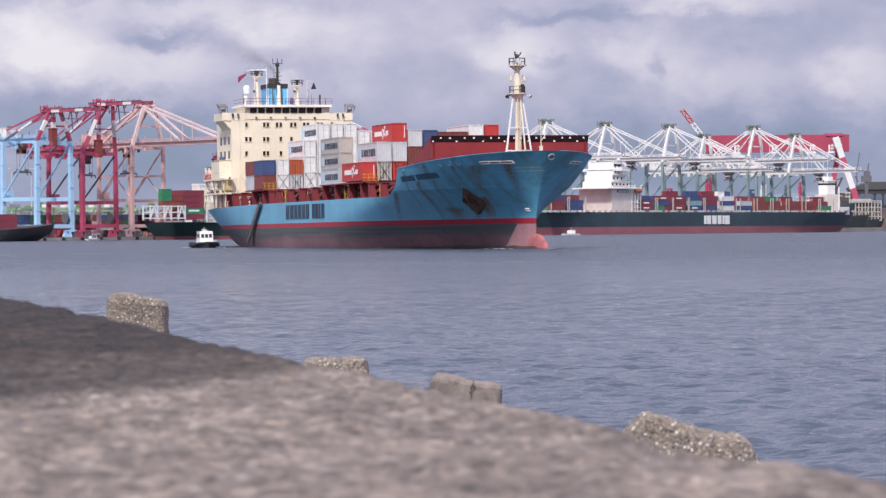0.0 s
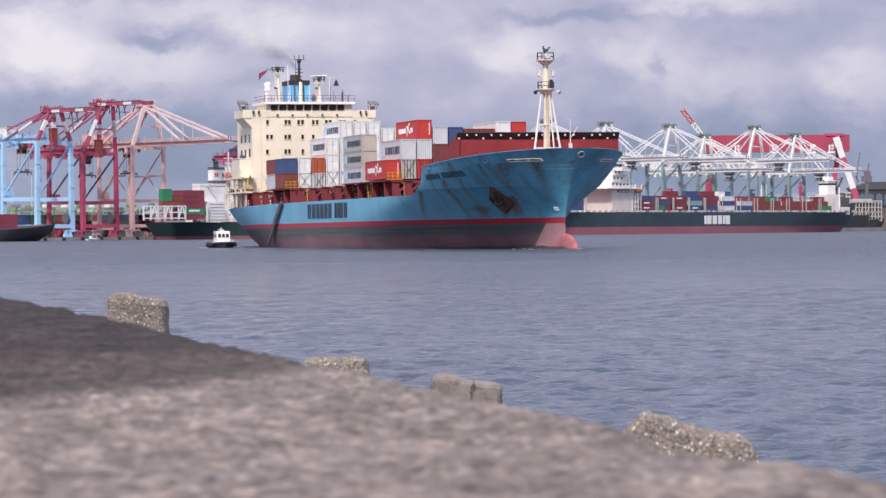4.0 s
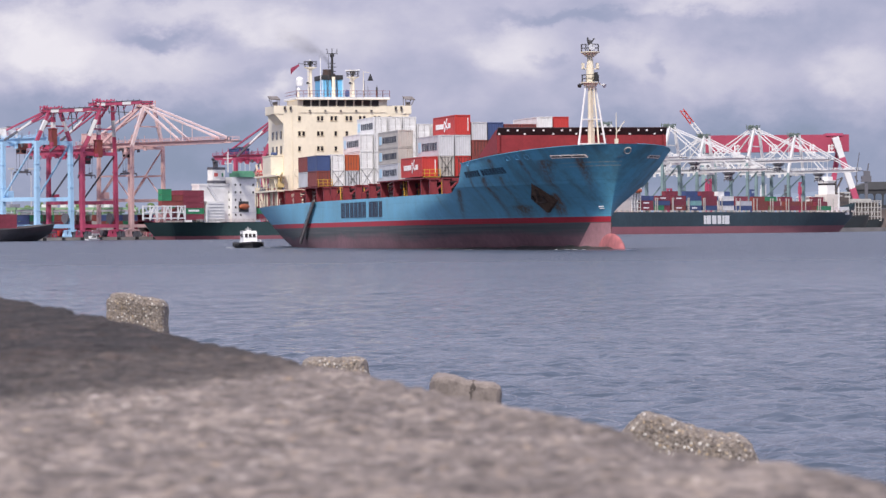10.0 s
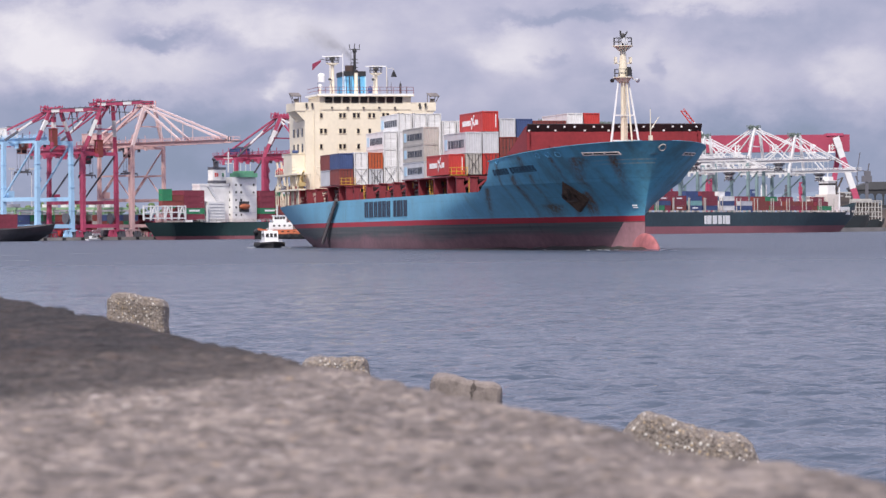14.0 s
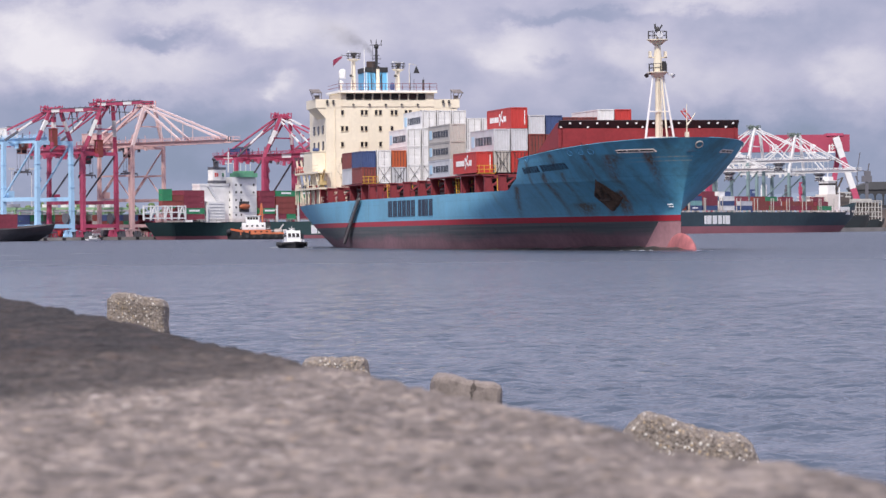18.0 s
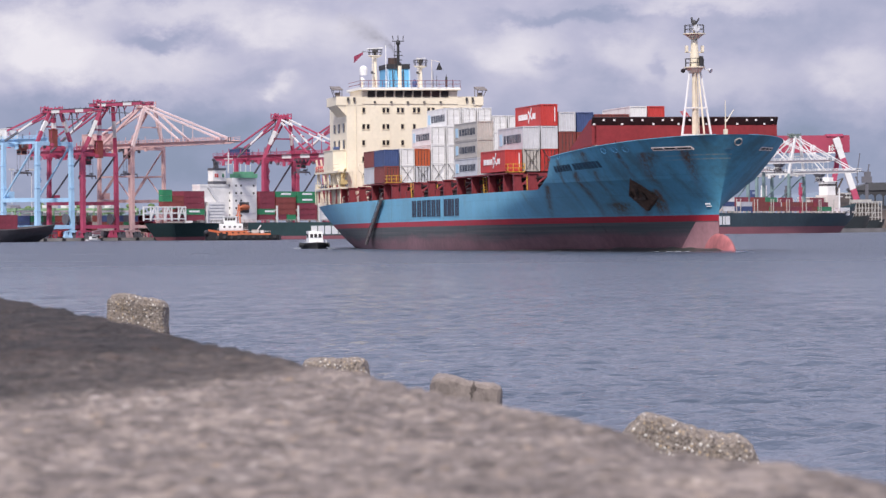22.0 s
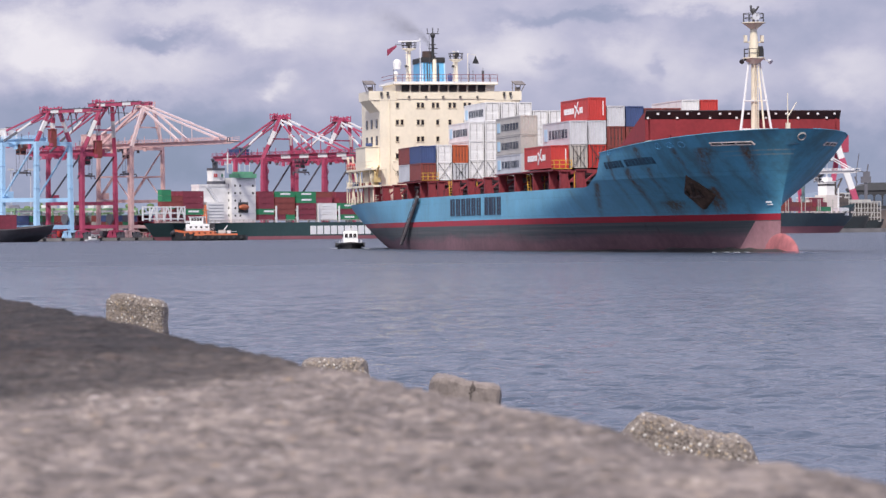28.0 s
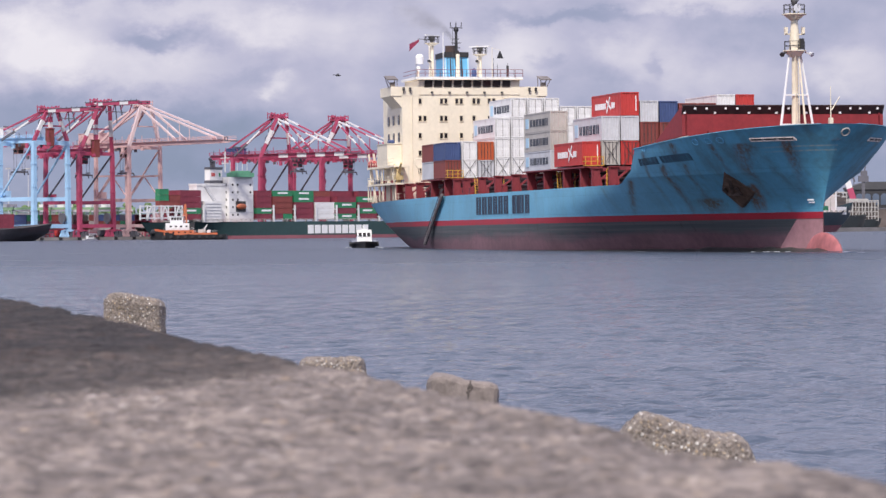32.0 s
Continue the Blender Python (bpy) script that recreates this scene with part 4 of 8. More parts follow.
    for i in range(9):
        u = -158 + 2.3 * i
        z = (9.6, 12.3)[i % 2]
        if z > 12 and u > -146:
            z = 9.6
        k = rng.uniform(0.5, 0.9)
        part("mooring_gear", Shape().tube((u, -12.0, z + 0.5 * k), (u, -10.9, z + 0.5 * k), 0.45 * k, sides=10).box(u - 0.5, u + 0.5, -12.1, -11.95, z, z + k).box(u - 0.5, u + 0.5, -10.95, -10.8, z, z + k), (CREAM, DECK_RED, BOX_BLUE)[i % 3], ship)
    for u in (-136.5, -140.5, -144.5, -148.5, -152.5, -156.5):
        part("platform_post", Shape().bar((u, -12.45, 7.1), (u, -12.45, 9.4), 0.15), DECK_RED if u > -146 else CREAM_MAST, ship)
        part("platform_post", Shape().bar((u + 1.3, -10.9, 7.1), (u + 1.3, -10.9, 12.1), 0.18), CREAM_MAST, ship)
    for z0, z1, u in ((9.6, 12.2, -138.6), (12.3, 15.0, -147.5)):
        s = Shape()
        for y in (-12.4, -11.7):
            s.bar((u, y, z0), (u - 2.0, y, z1), 0.1, 0.16)
        for i in range(8):
            k = (i + 0.5) / 8
            s.bar((u - 2.0 * k, -12.4, z0 + (z1 - z0) * k), (u - 2.0 * k, -11.7, z0 + (z1 - z0) * k), 0.2, 0.05)
        part("platform_stair", s, CREAM, ship)
    for u in (-151.0, -149.6):
        part("life_raft", Shape().tube((u, -12.2, 13.0), (u, -10.9, 13.0), 0.42, sides=12), WHITE, ship, "white life-raft canister", smooth=True)
    for u, paint in ((-137.3, BOX_BLUE), (-138.2, BOX_PALE)):
        part("oil_drum", Shape().tube((u, -11.9, 9.6), (u, -11.9, 10.5), 0.32, sides=12), paint, ship, smooth=True)
    part("provision_crane", Shape().tube((-137.0, -12.1, 9.6), (-137.0, -12.1, 11.4), 0.42, 0.3).bar((-137.0, -12.1, 11.2), (-134.4, -12.2, 12.5), 0.26).bar((-137.0, -12.1, 11.3), (-139.6, -12.1, 12.4), 0.24).box(-137.9, -136.2, -12.6, -11.5, 10.1, 10.8).bar((-134.4, -12.2, 12.5), (-135.4, -12.2, 10.6), 0.1), PALE_YELLOW, ship, "pale yellow provision crane")
    s = Shape()
    for p, q in zip(BEND, BEND[1:]):
        s.tube(p, q, 0.1, sides=8)
    part("vent_pipe", s, CREAM_MAST, ship, "rusty bent vent pipe", smooth=True)
    boat = part("lifeboat", Shape().ball((-160.5, -10.8, 12.9), 2.2, 0.8, 0.8, 8, 14), BOX_RED, ship, "orange-red enclosed lifeboat", smooth=True)
    for u in (-162.8, -159.2):
        part("davit", Shape().bar((u, -9.8, 7.0), (u, -11.0, 14.6), 0.3), CREAM, boat)
    # the accommodation ladder that hangs down the side
    s = Shape()
    for d in (0.0, 0.9):
        s.bar((-106.0 + d, -13.05, 7.4), (-116.6 + d, -13.05, 0.75), 0.16, 0.38)
        s.bar((-106.0 + d, -13.0, 8.3), (-116.6 + d, -13.0, 1.7), 0.08)
    for i in range(22):
        k = i / 21
        s.bar((-106 - 10.6 * k, -12.95, 7.35 - 6.6 * k), (-105.1 - 10.6 * k, -13.25, 7.35 - 6.6 * k), 0.25, 0.08)
        if i % 3 == 0:
            s.bar((-106 - 10.6 * k, -12.98, 7.4 - 6.6 * k), (-106 - 10.6 * k, -12.98, 8.3 - 6.6 * k), 0.07)
    part("accommodation_ladder", s, LADDER_GREY, ship, "dark accommodation ladder lowered along the hull")
    # funnel, masts and aerials on the monkey island
    part("funnel", Shape().slab([(-155.5, 23.0), (-148.8, 23.0), (-149.6, 29.1), (-155.5, 29.1)], -1.78, 1.78), FUNNEL_BLUE, ship, "sky-blue funnel")
    part("funnel_cap", Shape().box(-155.6, -149.4, -1.88, 1.88, 28.95, 29.75), BLACK, ship, "sooty black funnel top")
    part("exhaust_pipe", Shape().tube((-152.0, -0.35, 29.5), (-152.0, -0.35, 30.85), 0.84, 0.8, 14).tube((-153.5, 1.0, 29.5), (-153.5, 1.0, 30.2), 0.4), SOOT_BROWN, ship, "sooty brown exhaust uptake", smooth=True)
    for y in (-1.78, 1.78):
        part("funnel_stripe", Shape().slab([(-149.2, 23.2), (-148.72, 23.2), (-149.48, 28.9), (-149.9, 28.9)], y - 0.1, y + 0.1), EMBLEM_BLUE, ship)
    for y in (-1.0, 0.75):
        part("funnel_ladder", Shape().bar((-148.7, y, 23.5), (-149.4, y, 28.8), 0.14), DARK_STEEL, ship)
    part("aerial_mast", Shape().tube((-149.0, -2.2, 25.5), (-149.0, -2.2, 32.7), 0.1, 0.06, 8), WHITE, ship, smooth=True)
    s = Shape().tube((-149.6, 0, 25.4), (-149.6, 0, 33.4), 0.3, 0.2).tube((-149.6, 0, 33.2), (-149.6, 0, 34.4), 0.1, 0.06).ball((-149.6, 0, 33.2), 0.4, 0.4, 0.45)
    for z, w in ((33.45, 1.0), (31.75, 0.5), (31.15, 0.75), (30.4, 0.6)):
        s.bar((-149.6, -w, z), (-149.6, w, z), 0.12)
    s.bar((-149.6, -0.8, 33.6), (-149.6, -0.9, 34.3), 0.1).bar((-149.6, 0.8, 33.6), (-149.6, 0.9, 34.3), 0.1)
    part("signal_mast", s, BLACK, ship, "black signal mast with yards", smooth=True)
    part("mast_foot", Shape().tube((-148.6, 0.0, 25.4), (-148.6, 0.0, 29.4), 0.36, 0.3), CREAM, ship, smooth=True)
    for y, top, w in ((-4.43, 30.95, 1.0), (3.05, 29.3, 0.98)):
        s = Shape().tube((-147, y, 25.4), (-147, y, top), 0.36, 0.27)
        s.tube((-147, y, top - 0.42), (-147, y, top - 0.1), 0.4, w, 12).tube((-147, y, top - 0.1), (-147, y, top), w + 0.1, w + 0.1, 12)
        s.bar((-146.4, y - 0.55, 25.6), (-146.4, y - 0.55, top), 0.1)
        for i in range(10):
            s.bar((-146.4, y - 0.75, 26 + 0.5 * i), (-146.4, y - 0.35, 26 + 0.5 * i), 0.06)
        mast = part("radar_mast", s, CREAM, ship, smooth=True)
        s = Shape()
        for i in range(10):
            a = 2 * math.pi * i / 10
            c = 2 * math.pi * (i + 1) / 10
            s.bar((-147 + w * math.cos(a), y + w * math.sin(a), top), (-147 + 1.15 * w * math.cos(a), y + 1.15 * w * math.sin(a), top + 0.95), 0.06)
            s.bar((-147 + 1.15 * w * math.cos(a), y + 1.15 * w * math.sin(a), top + 0.95), (-147 + 1.15 * w * math.cos(c), y + 1.15 * w * math.sin(c), top + 0.95), 0.07)
        for h in (0.5,):
            for i in range(10):
                a, c = 2 * math.pi * i / 10, 2 * math.pi * (i + 1) / 10
                s.bar((-147 + 1.08 * w * math.cos(a), y + 1.08 * w * math.sin(a), top + h), (-147 + 1.08 * w * math.cos(c), y + 1.08 * w * math.sin(c), top + h), 0.06)
        part("platform_rail", s, DARK_STEEL, mast)
        part("radar_pedestal", Shape().tube((-147, y, top), (-147, y, top + 0.9), 0.25).box(-147.4, -146.6, y - 0.4, y + 0.4, top + 0.55, top + 1.0), DARK_STEEL, mast)
        part("floodlight", Shape().box(-146.2, -145.8, y - 0.9, y - 0.55, 28.0, 28.35).bar((-146.9, y, 28.1), (-146.0, y - 0.7, 28.1), 0.1), DARK_STEEL, mast)
        SCANNERS.append(part("radar_scanner", Shape().box(-0.12, 0.12, -1.75, 1.75, -0.09, 0.09).box(-0.1, 0.1, -0.1, 0.1, -0.25, 0), WHITE, ship, "white turning radar scanner", at=pose(-147, y, top + 1.15)))
    part("radar_yard", Shape().bar((-147, -6.6, 31.6), (-147, -4.5, 31.4), 0.08), DARK_STEEL, ship)
    part("satellite_dome", Shape().tube((-147, -6.35, 27.75), (-147, -6.35, 28.75), 0.58, 0.66, 16).ball((-147, -6.35, 28.72), 0.66, 0.66, 0.6, 10, 16).ball((-147, -6.55, 27.05), 0.38, 0.38, 0.45), WHITE, ship, "white satellite dome", smooth=True)
    part("dome_post", Shape().tube((-147, -6.6, 25.5), (-147, -6.6, 27.4), 0.2), CREAM, ship)
    s = Shape()
    for i in range(15):
        y = -8.2 + 16.2 * i / 14
        s.bar((-140.5, y, 25.5), (-140.5, y, 26.6), 0.06)
    for z in (26.05, 26.6):
        s.bar((-140.5, -8.2, z), (-140.5, 8.0, z), 0.06)
        s.bar((-140.5, -8.2, z), (-150, -8.2, z), 0.06)
    part("roof_rail", s, DECK_RED, ship, "red-painted roof railing")
    s = Shape()
    for y, z in ((-7.6, 27.6), (-5.3, 27.4), (-2.7, 28.8), (-1.9, 33.0), (0.2, 26.8), (4.4, 28.5), (5.0, 27.6), (6.6, 27.8), (7.6, 26.9)):
        part("whip_aerial", Shape().tube((-144, y, 25.5), (-144, y, z), 0.06, 0.03, 6), DARK_STEEL, ship)
    part("aerial_box", Shape().box(-144.2, -143.9, 6.45, 6.75, 25.5, 27.4), DARK_STEEL, ship)
    part("magnetic_compass", Shape().ball((-143, 1.1, 26.2), 0.4, 0.4, 0.75), BOX_BLUE, ship, "blue covered compass", smooth=True)
    part("flag_halyard", Shape().tube((-146, 4.7, 25.5), (-146, 4.7, 30.2), 0.05, sides=6).bar((-146, 4.7, 30.2), (-146, 6.0, 29.9), 0.05), CREAM, ship)
    s = Shape()
    s.v = [(-146, 5.4, 28.6), (-146, 6.4, 28.6), (-146, 5.9, 29.8), (-145.7, 5.4, 28.6), (-145.7, 6.4, 28.6), (-145.7, 5.9, 29.8)]
    s.f = [(0, 1, 2), (5, 4, 3), (0, 3, 4, 1), (1, 4, 5, 2), (2, 5, 3, 0)]
    part("signal_shape", s, BLACK, ship, "black hanging signal shape")
    s = Shape()
    s.grid([[(-147 - 0.3 * math.sin(3 * k), -6.4 - 1.5 * k, 31.3 - 0.7 * k + 0.2 * h - 0.75 * (1 - h) * (0.2 + k)) for k in (0, .25, .5, .75, 1)] for h in (0, 0.5, 1)])
    part("flag", s, FLAG_RED, ship, "dark crimson flag streaming")


SLOT_RUST = mat("rusty_pale_paint", (0.50, 0.44, 0.42), 0.6, grain=3, stain=1.5, vary=0.2, rust=0.9, rust_col=(0.26, 0.11, 0.07))


def on_hull(u, w, out=0.03):
    return Vector((u, -half(u, w) - out, w))


BREAK = 10.95


def make_bow(ship):
    # breakwater
    wall = part("breakwater", Shape().box(-4.3, -4.0, -10.5, 10.5, 11.2, 12.1).box(-4.3, -4.0, -11.3, 11.3, 12.1, 14.35), WALL_RED, ship, "red steel breakwater across the forecastle")
    s = Shape()
    s.v = [(-4.1, -11.3, 14.3), (-4.1, 11.3, 14.3), (-3.55, 11.3, 15.25), (-3.55, -11.3, 15.25), (-4.3, -11.3, 14.35), (-4.3, 11.3, 14.35), (-3.7, 11.3, 15.34), (-3.7, -11.3, 15.34)]
    s.f = [(0, 1, 2, 3), (7, 6, 5, 4), (0, 4, 5, 1), (1, 5, 6, 2), (2, 6, 7, 3), (3, 7, 4, 0)]
    part("breakwater_lip", s, DARK_MAROON, wall, "overhanging lip with its deep shade put into the colour")
    knee = Shape().box(0, 0.22, -0.11, 0.11, 0, 0.2).mesh("bracket", LETTER_WHITE)
    rng = random.Random(4)
    for i in range(20):
        y = -10.9 + 21.6 * i / 19 + rng.uniform(-0.25, 0.25)
        z = 14.85 if i % 3 else 14.4
        part("bracket", knee, LETTER_WHITE, wall, at=pose(-4.1 + (z - 14.3) * 0.55, y, z))
    for y in (-BREAK, BREAK - 0.2):
        s = Shape().slab([(-14.6, 11.75), (-4.0, 12.1), (-4.0, 15.3), (-6.0, 15.0)], y, y + 0.2)
        part("breakwater_side", s, WALL_RED, wall)
    for y in (-8.5, -6.9):
        part("vent_trunk", Shape().box(-3.98, -3.5, y, y + 0.5, 11.2, 12.6), DECK_RED, wall)
    # foremast on three legs
    mast = part("foremast", Shape().tube((-0.3, 0, 11.1), (-0.3, 0, 24.5), 0.4, 0.27, 14), CREAM_MAST, ship, "cream foremast streaked with rust", smooth=True)
    part("mast_trunk", Shape().tube((-0.3, 0, 20.9), (-0.3, 0, 24.2), 0.62, 0.34, 14), CREAM_MAST, mast, smooth=True)
    s = Shape()
    for y in (-0.22, 0.22):
        s.bar((0.28, y + 0.05, 11.2), (0.28, y + 0.05, 20.4), 0.07)
    for i in range(23):
        s.bar((0.28, -0.17, 11.5 + 0.39 * i), (0.28, 0.27, 11.5 + 0.39 * i), 0.05)
    part("mast_ladder", s, CREAM_MAST, mast)
    for y in (-2.05, 2.05):
        part("mast_leg", Shape().tube((0.3, y, 11.1), (-0.2, y * 0.3, 20.6), 0.15, 0.12, 8), WHITE, mast)
    part("mast_leg", Shape().tube((1.2, 0.75, 11.1), (0.1, 0.3, 20.6), 0.12, 0.1, 8), CREAM_MAST, mast)
    for z, y in ((13.1, 1.75), (16.2, 1.35)):
        part("mast_brace", Shape().bar((0.1, -y, z), (0.1, y, z), 0.16), WHITE, mast)
    for z, r, r0 in ((20.9, 1.1, 0.55), (24.75, 1.15, 0.4)):
        p = part("mast_platform", Shape().tube((-0.3, 0, z - 0.7), (-0.3, 0, z - 0.1), r0, r, 14).tube((-0.3, 0, z - 0.1), (-0.3, 0, z), r + 0.15, r + 0.15, 14), CREAM_MAST, mast)
        s = Shape()
        for i in range(8):
            a, c = 2 * math.pi * i / 8, 2 * math.pi * (i + 1) / 8
            s.bar((-0.3 + r * math.cos(a), r * math.sin(a), z), (-0.3 + r * math.cos(a), r * math.sin(a), z + 0.95), 0.07)
            for h in (0.48, 0.95):
                s.bar((-0.3 + r * math.cos(a), r * math.sin(a), z + h), (-0.3 + r * math.cos(c), r * math.sin(c), z + h), 0.06)
        part("platform_rail", s, DARK_STEEL, p)
    s = Shape().bar((-0.3, -1.15, 22.6), (-0.3, 1.15, 22.6), 0.12)
    for y in (-0.95, 0.95):
        s.box(-0.45, -0.1, y - 0.15, y + 0.15, 22.65, 23.35)
    part("lamp_yard", s, CREAM_MAST, mast)
    s = Shape().tube((-0.3, 0, 24.7), (-0.3, 0, 26.0), 0.14).bar((-0.3, -0.25, 26.0), (-0.3, -0.3, 26.6), 0.18).bar((-0.3, 0.2, 25.9), (-0.3, 0.6, 26.5), 0.16).ball((-0.3, 0, 25.95), 0.32, 0.32, 0.36)
    part("mast_head_lamp", s, DARK_STEEL, mast)
    part("horn", Shape().tube((0.0, -0.2, 25.2), (0.9, -0.1, 25.3), 0.2, 0.42), BOX_PALE, mast, smooth=True)
    s = Shape().box(0.35, 0.8, 0.28, 0.68, 21.0, 22.1)
    part("lamp_box", s, BLACK, mast)
    for y in (-1.5, 1.5):
        part("floodlight", Shape().bar((0, y * 0.7, 20.7), (0.2, y, 20.5), 0.15).tube((0.2, y * 1.0, 20.6), (0.5, y * 1.12, 20.4), 0.16, 0.27), BOX_PALE if y > 0 else DARK_STEEL, mast)
    # jack staff
    part("jack_staff", Shape().tube((10.2, 0, 11.2), (10.2, 0, 16.6), 0.09, 0.04, 6).box(10.0, 10.4, -0.2, 0.2, 12.4, 13.4).bar((10.2, 0.1, 14.2), (8.8, 1.5, 15.6), 0.08), CREAM_MAST, ship)
    # fairleads and the mooring slot
    s = Shape()
    for k in range(12):
        a, c = 2 * math.pi * k / 12, 2 * math.pi * (k + 1) / 12
        s.bar((nose(11.9 + 0.36 * math.sin(a)) + 0.04, 0.75 + 0.42 * math.cos(a), 11.9 + 0.36 * math.sin(a)), (nose(11.9 + 0.36 * math.sin(c)) + 0.04, 0.75 + 0.42 * math.cos(c), 11.9 + 0.36 * math.sin(c)), 0.13)
    part("panama_chock", s, BOX_GREY, ship, "pale rounded chock at the stem")
    for u0, u1, w, sign in ((6.1, 10.2, 11.3, -1), (7.0, 9.8, 11.2, 1)):
        s = Shape()
        n = 8
        for i in range(n):
            a, b = u0 + (u1 - u0) * i / n, u0 + (u1 - u0) * (i + 1) / n
            for dz in (-0.14, 0.14):
                s.bar((a, sign * (half(a, w + dz) + 0.05), w + dz), (b, sign * (half(b, w + dz) + 0.05), w + dz), 0.15, 0.13)
        for a in (u0, u1, u0 + (u1 - u0) * 0.33, u0 + (u1 - u0) * 0.66):
            s.bar((a, sign * (half(a, w - 0.18) + 0.05), w - 0.18), (a, sign * (half(a, w + 0.18) + 0.05), w + 0.18), 0.16)
        slot = part("mooring_slot", s, SLOT_RUST, ship, "rust-stained mooring fairlead")
        s = Shape()
        s.grid([[(u0 + (u1 - u0) * i / n, sign * (half(u0 + (u1 - u0) * i / n, w + dz) + 0.02), w + dz) for i in range(n + 1)] for dz in (-0.11, 0.11)])
        part("slot_opening", s, DARK_STEEL, slot)
    for u, w in ((-14.0, 11.0), (-2.0, 11.35), (0.2, 11.4), (2.1, 11.4)):
        s = Shape()
        for k in range(10):
            a, c = 2 * math.pi * k / 10, 2 * math.pi * (k + 1) / 10
            s.bar(on_hull(u + 0.5 * math.cos(a), w + 0.3 * math.sin(a)), on_hull(u + 0.5 * math.cos(c), w + 0.3 * math.sin(c)), 0.05)
        part("fairlead", s, FUNNEL_BLUE, ship)
    # anchor pocket with its anchor
    s = Shape()
    s.v = [tuple(on_hull(u, w, o)) for u, w, o in ((-1.1, 8.2, 0.03), (-4.9, 6.25, 0.16), (-4.5, 4.45, 0.34), (-0.5, 6.0, 0.16), (-1.1, 8.2, -0.5), (-4.9, 6.25, -0.5), (-4.5, 4.45, -0.5), (-0.5, 6.0, -0.5))]
    s.f = [(0, 1, 2, 3), (7, 6, 5, 4), (0, 4, 5, 1), (1, 5, 6, 2), (2, 6, 7, 3), (3, 7, 4, 0)]
    pocket = part("anchor_pocket", s, ANCHOR_RUST, ship, "rusty dark anchor pocket")
    s = Shape()
    s.bar(on_hull(-1.6, 7.4, 0.2), on_hull(-3.3, 6.0, 0.42), 0.34)
    s.bar(on_hull(-4.3, 5.9, 0.4), on_hull(-2.2, 5.9, 0.4), 0.4)
    s.bar(on_hull(-4.3, 5.9, 0.4), on_hull(-3.8, 6.6, 0.35), 0.28).bar(on_hull(-2.2, 5.9, 0.4), on_hull(-1.8, 6.6, 0.35), 0.28)
    part("anchor", s, ANCHOR_IRON, pocket, "rusty stockless anchor")
    # lettering
    word = [1.0, 1.0, 0.9, 0.9, 0.9, 0.9]
    letters(ship, "lettering_bar", LETTER_DARK, [w * 2.3 for w in word] + [-1.5] + [1.6, 0.8, 2.3, 1.9],
            lambda d: Vector((-87.5 + d, -half(-87.5 + d, 6.8) - 0.02, 4.5)), 2.3)
    u = -16.4
    for i in range(14):
        u += 0.55 if i == 6 else 0.0
        w = 9.2 + 0.028 * (u + 16.4)
        for d in (0.0, 0.36):
            s = Shape()
            s.grid([[on_hull(u + d, w + h, 0.03), on_hull(u + d + 0.22, w + h, 0.03)] for h in (0.0, 0.38, 0.76)])
            s.grid([[on_hull(u + d, w + h, 0.0), on_hull(u + d + 0.22, w + h, 0.0)] for h in (0.0, 0.38, 0.76)])
            part("lettering_bar", s, LETTER_DARK, ship)
        u += 0.83
    # draught and bulb marks at the bow
    s = Shape()
    s.bar(on_hull(5.9, 4.85), on_hull(6.7, 4.85), 0.12, 0.14).bar(on_hull(5.9, 5.1), on_hull(6.7, 5.1), 0.12, 0.16)
    part("bow_mark", s, LETTER_WHITE, ship, "white painted bow mark")


def smoke_material():
    """Thin exhaust: dense at the pipe, torn and fading as it drifts off to starboard."""
    m = bpy.data.materials.new("thin_exhaust_smoke")
    m.use_nodes = True
    tree = m.node_tree
    bsdf = tree.nodes["Principled BSDF"]
    add = nodes_of(tree)
    pos = add("ShaderNodeTexCoord").outputs["Object"]
    x, y, z = add("ShaderNodeSeparateXYZ", Vector=pos).outputs
    torn = add("ShaderNodeTexNoise", Vector=add("ShaderNodeMapping", Vector=pos, Scale=(1.0, 0.45, 0.7)).outputs[0], Scale=0.8, Detail=5.0, Roughness=0.6).outputs[0]
    off = calc(tree, "MAXIMUM", calc(tree, "MULTIPLY", y, -1.0), 0.01)
    middle = calc(tree, "MULTIPLY_ADD", calc(tree, "SQRT", off), 1.75, 0.2)
    wide = calc(tree, "MULTIPLY_ADD", off, 0.17, 0.45)
    d = calc(tree, "DIVIDE", calc(tree, "SUBTRACT", calc(tree, "MULTIPLY_ADD", calc(tree, "SUBTRACT", torn, 0.5), 2.0, z), middle), wide)
    across = calc(tree, "POWER", 2.718, calc(tree, "MULTIPLY", calc(tree, "MULTIPLY", d, d), -1.0))
    along = calc(tree, "MULTIPLY", calc(tree, "MAXIMUM", calc(tree, "SUBTRACT", 1.0, calc(tree, "DIVIDE", off, 10.0)), 0.0), ramp(tree, torn, (0.3, 0.35), (0.6, 1.0)))
    start = ramp(tree, calc(tree, "MULTIPLY_ADD", y, 0.1, 0.5), (0.47, 1.0), (0.54, 0.0))
    tree.links.new(calc(tree, "MULTIPLY", calc(tree, "MULTIPLY", calc(tree, "MULTIPLY", across, along), start), 0.3), bsdf.inputs["Alpha"])
    tree.links.new(ramp(tree, torn, (0.3, (0.05, 0.048, 0.05)), (0.7, (0.09, 0.086, 0.09))), bsdf.inputs["Base Color"])
    bsdf.inputs["Roughness"].default_value = 1.0
    return m


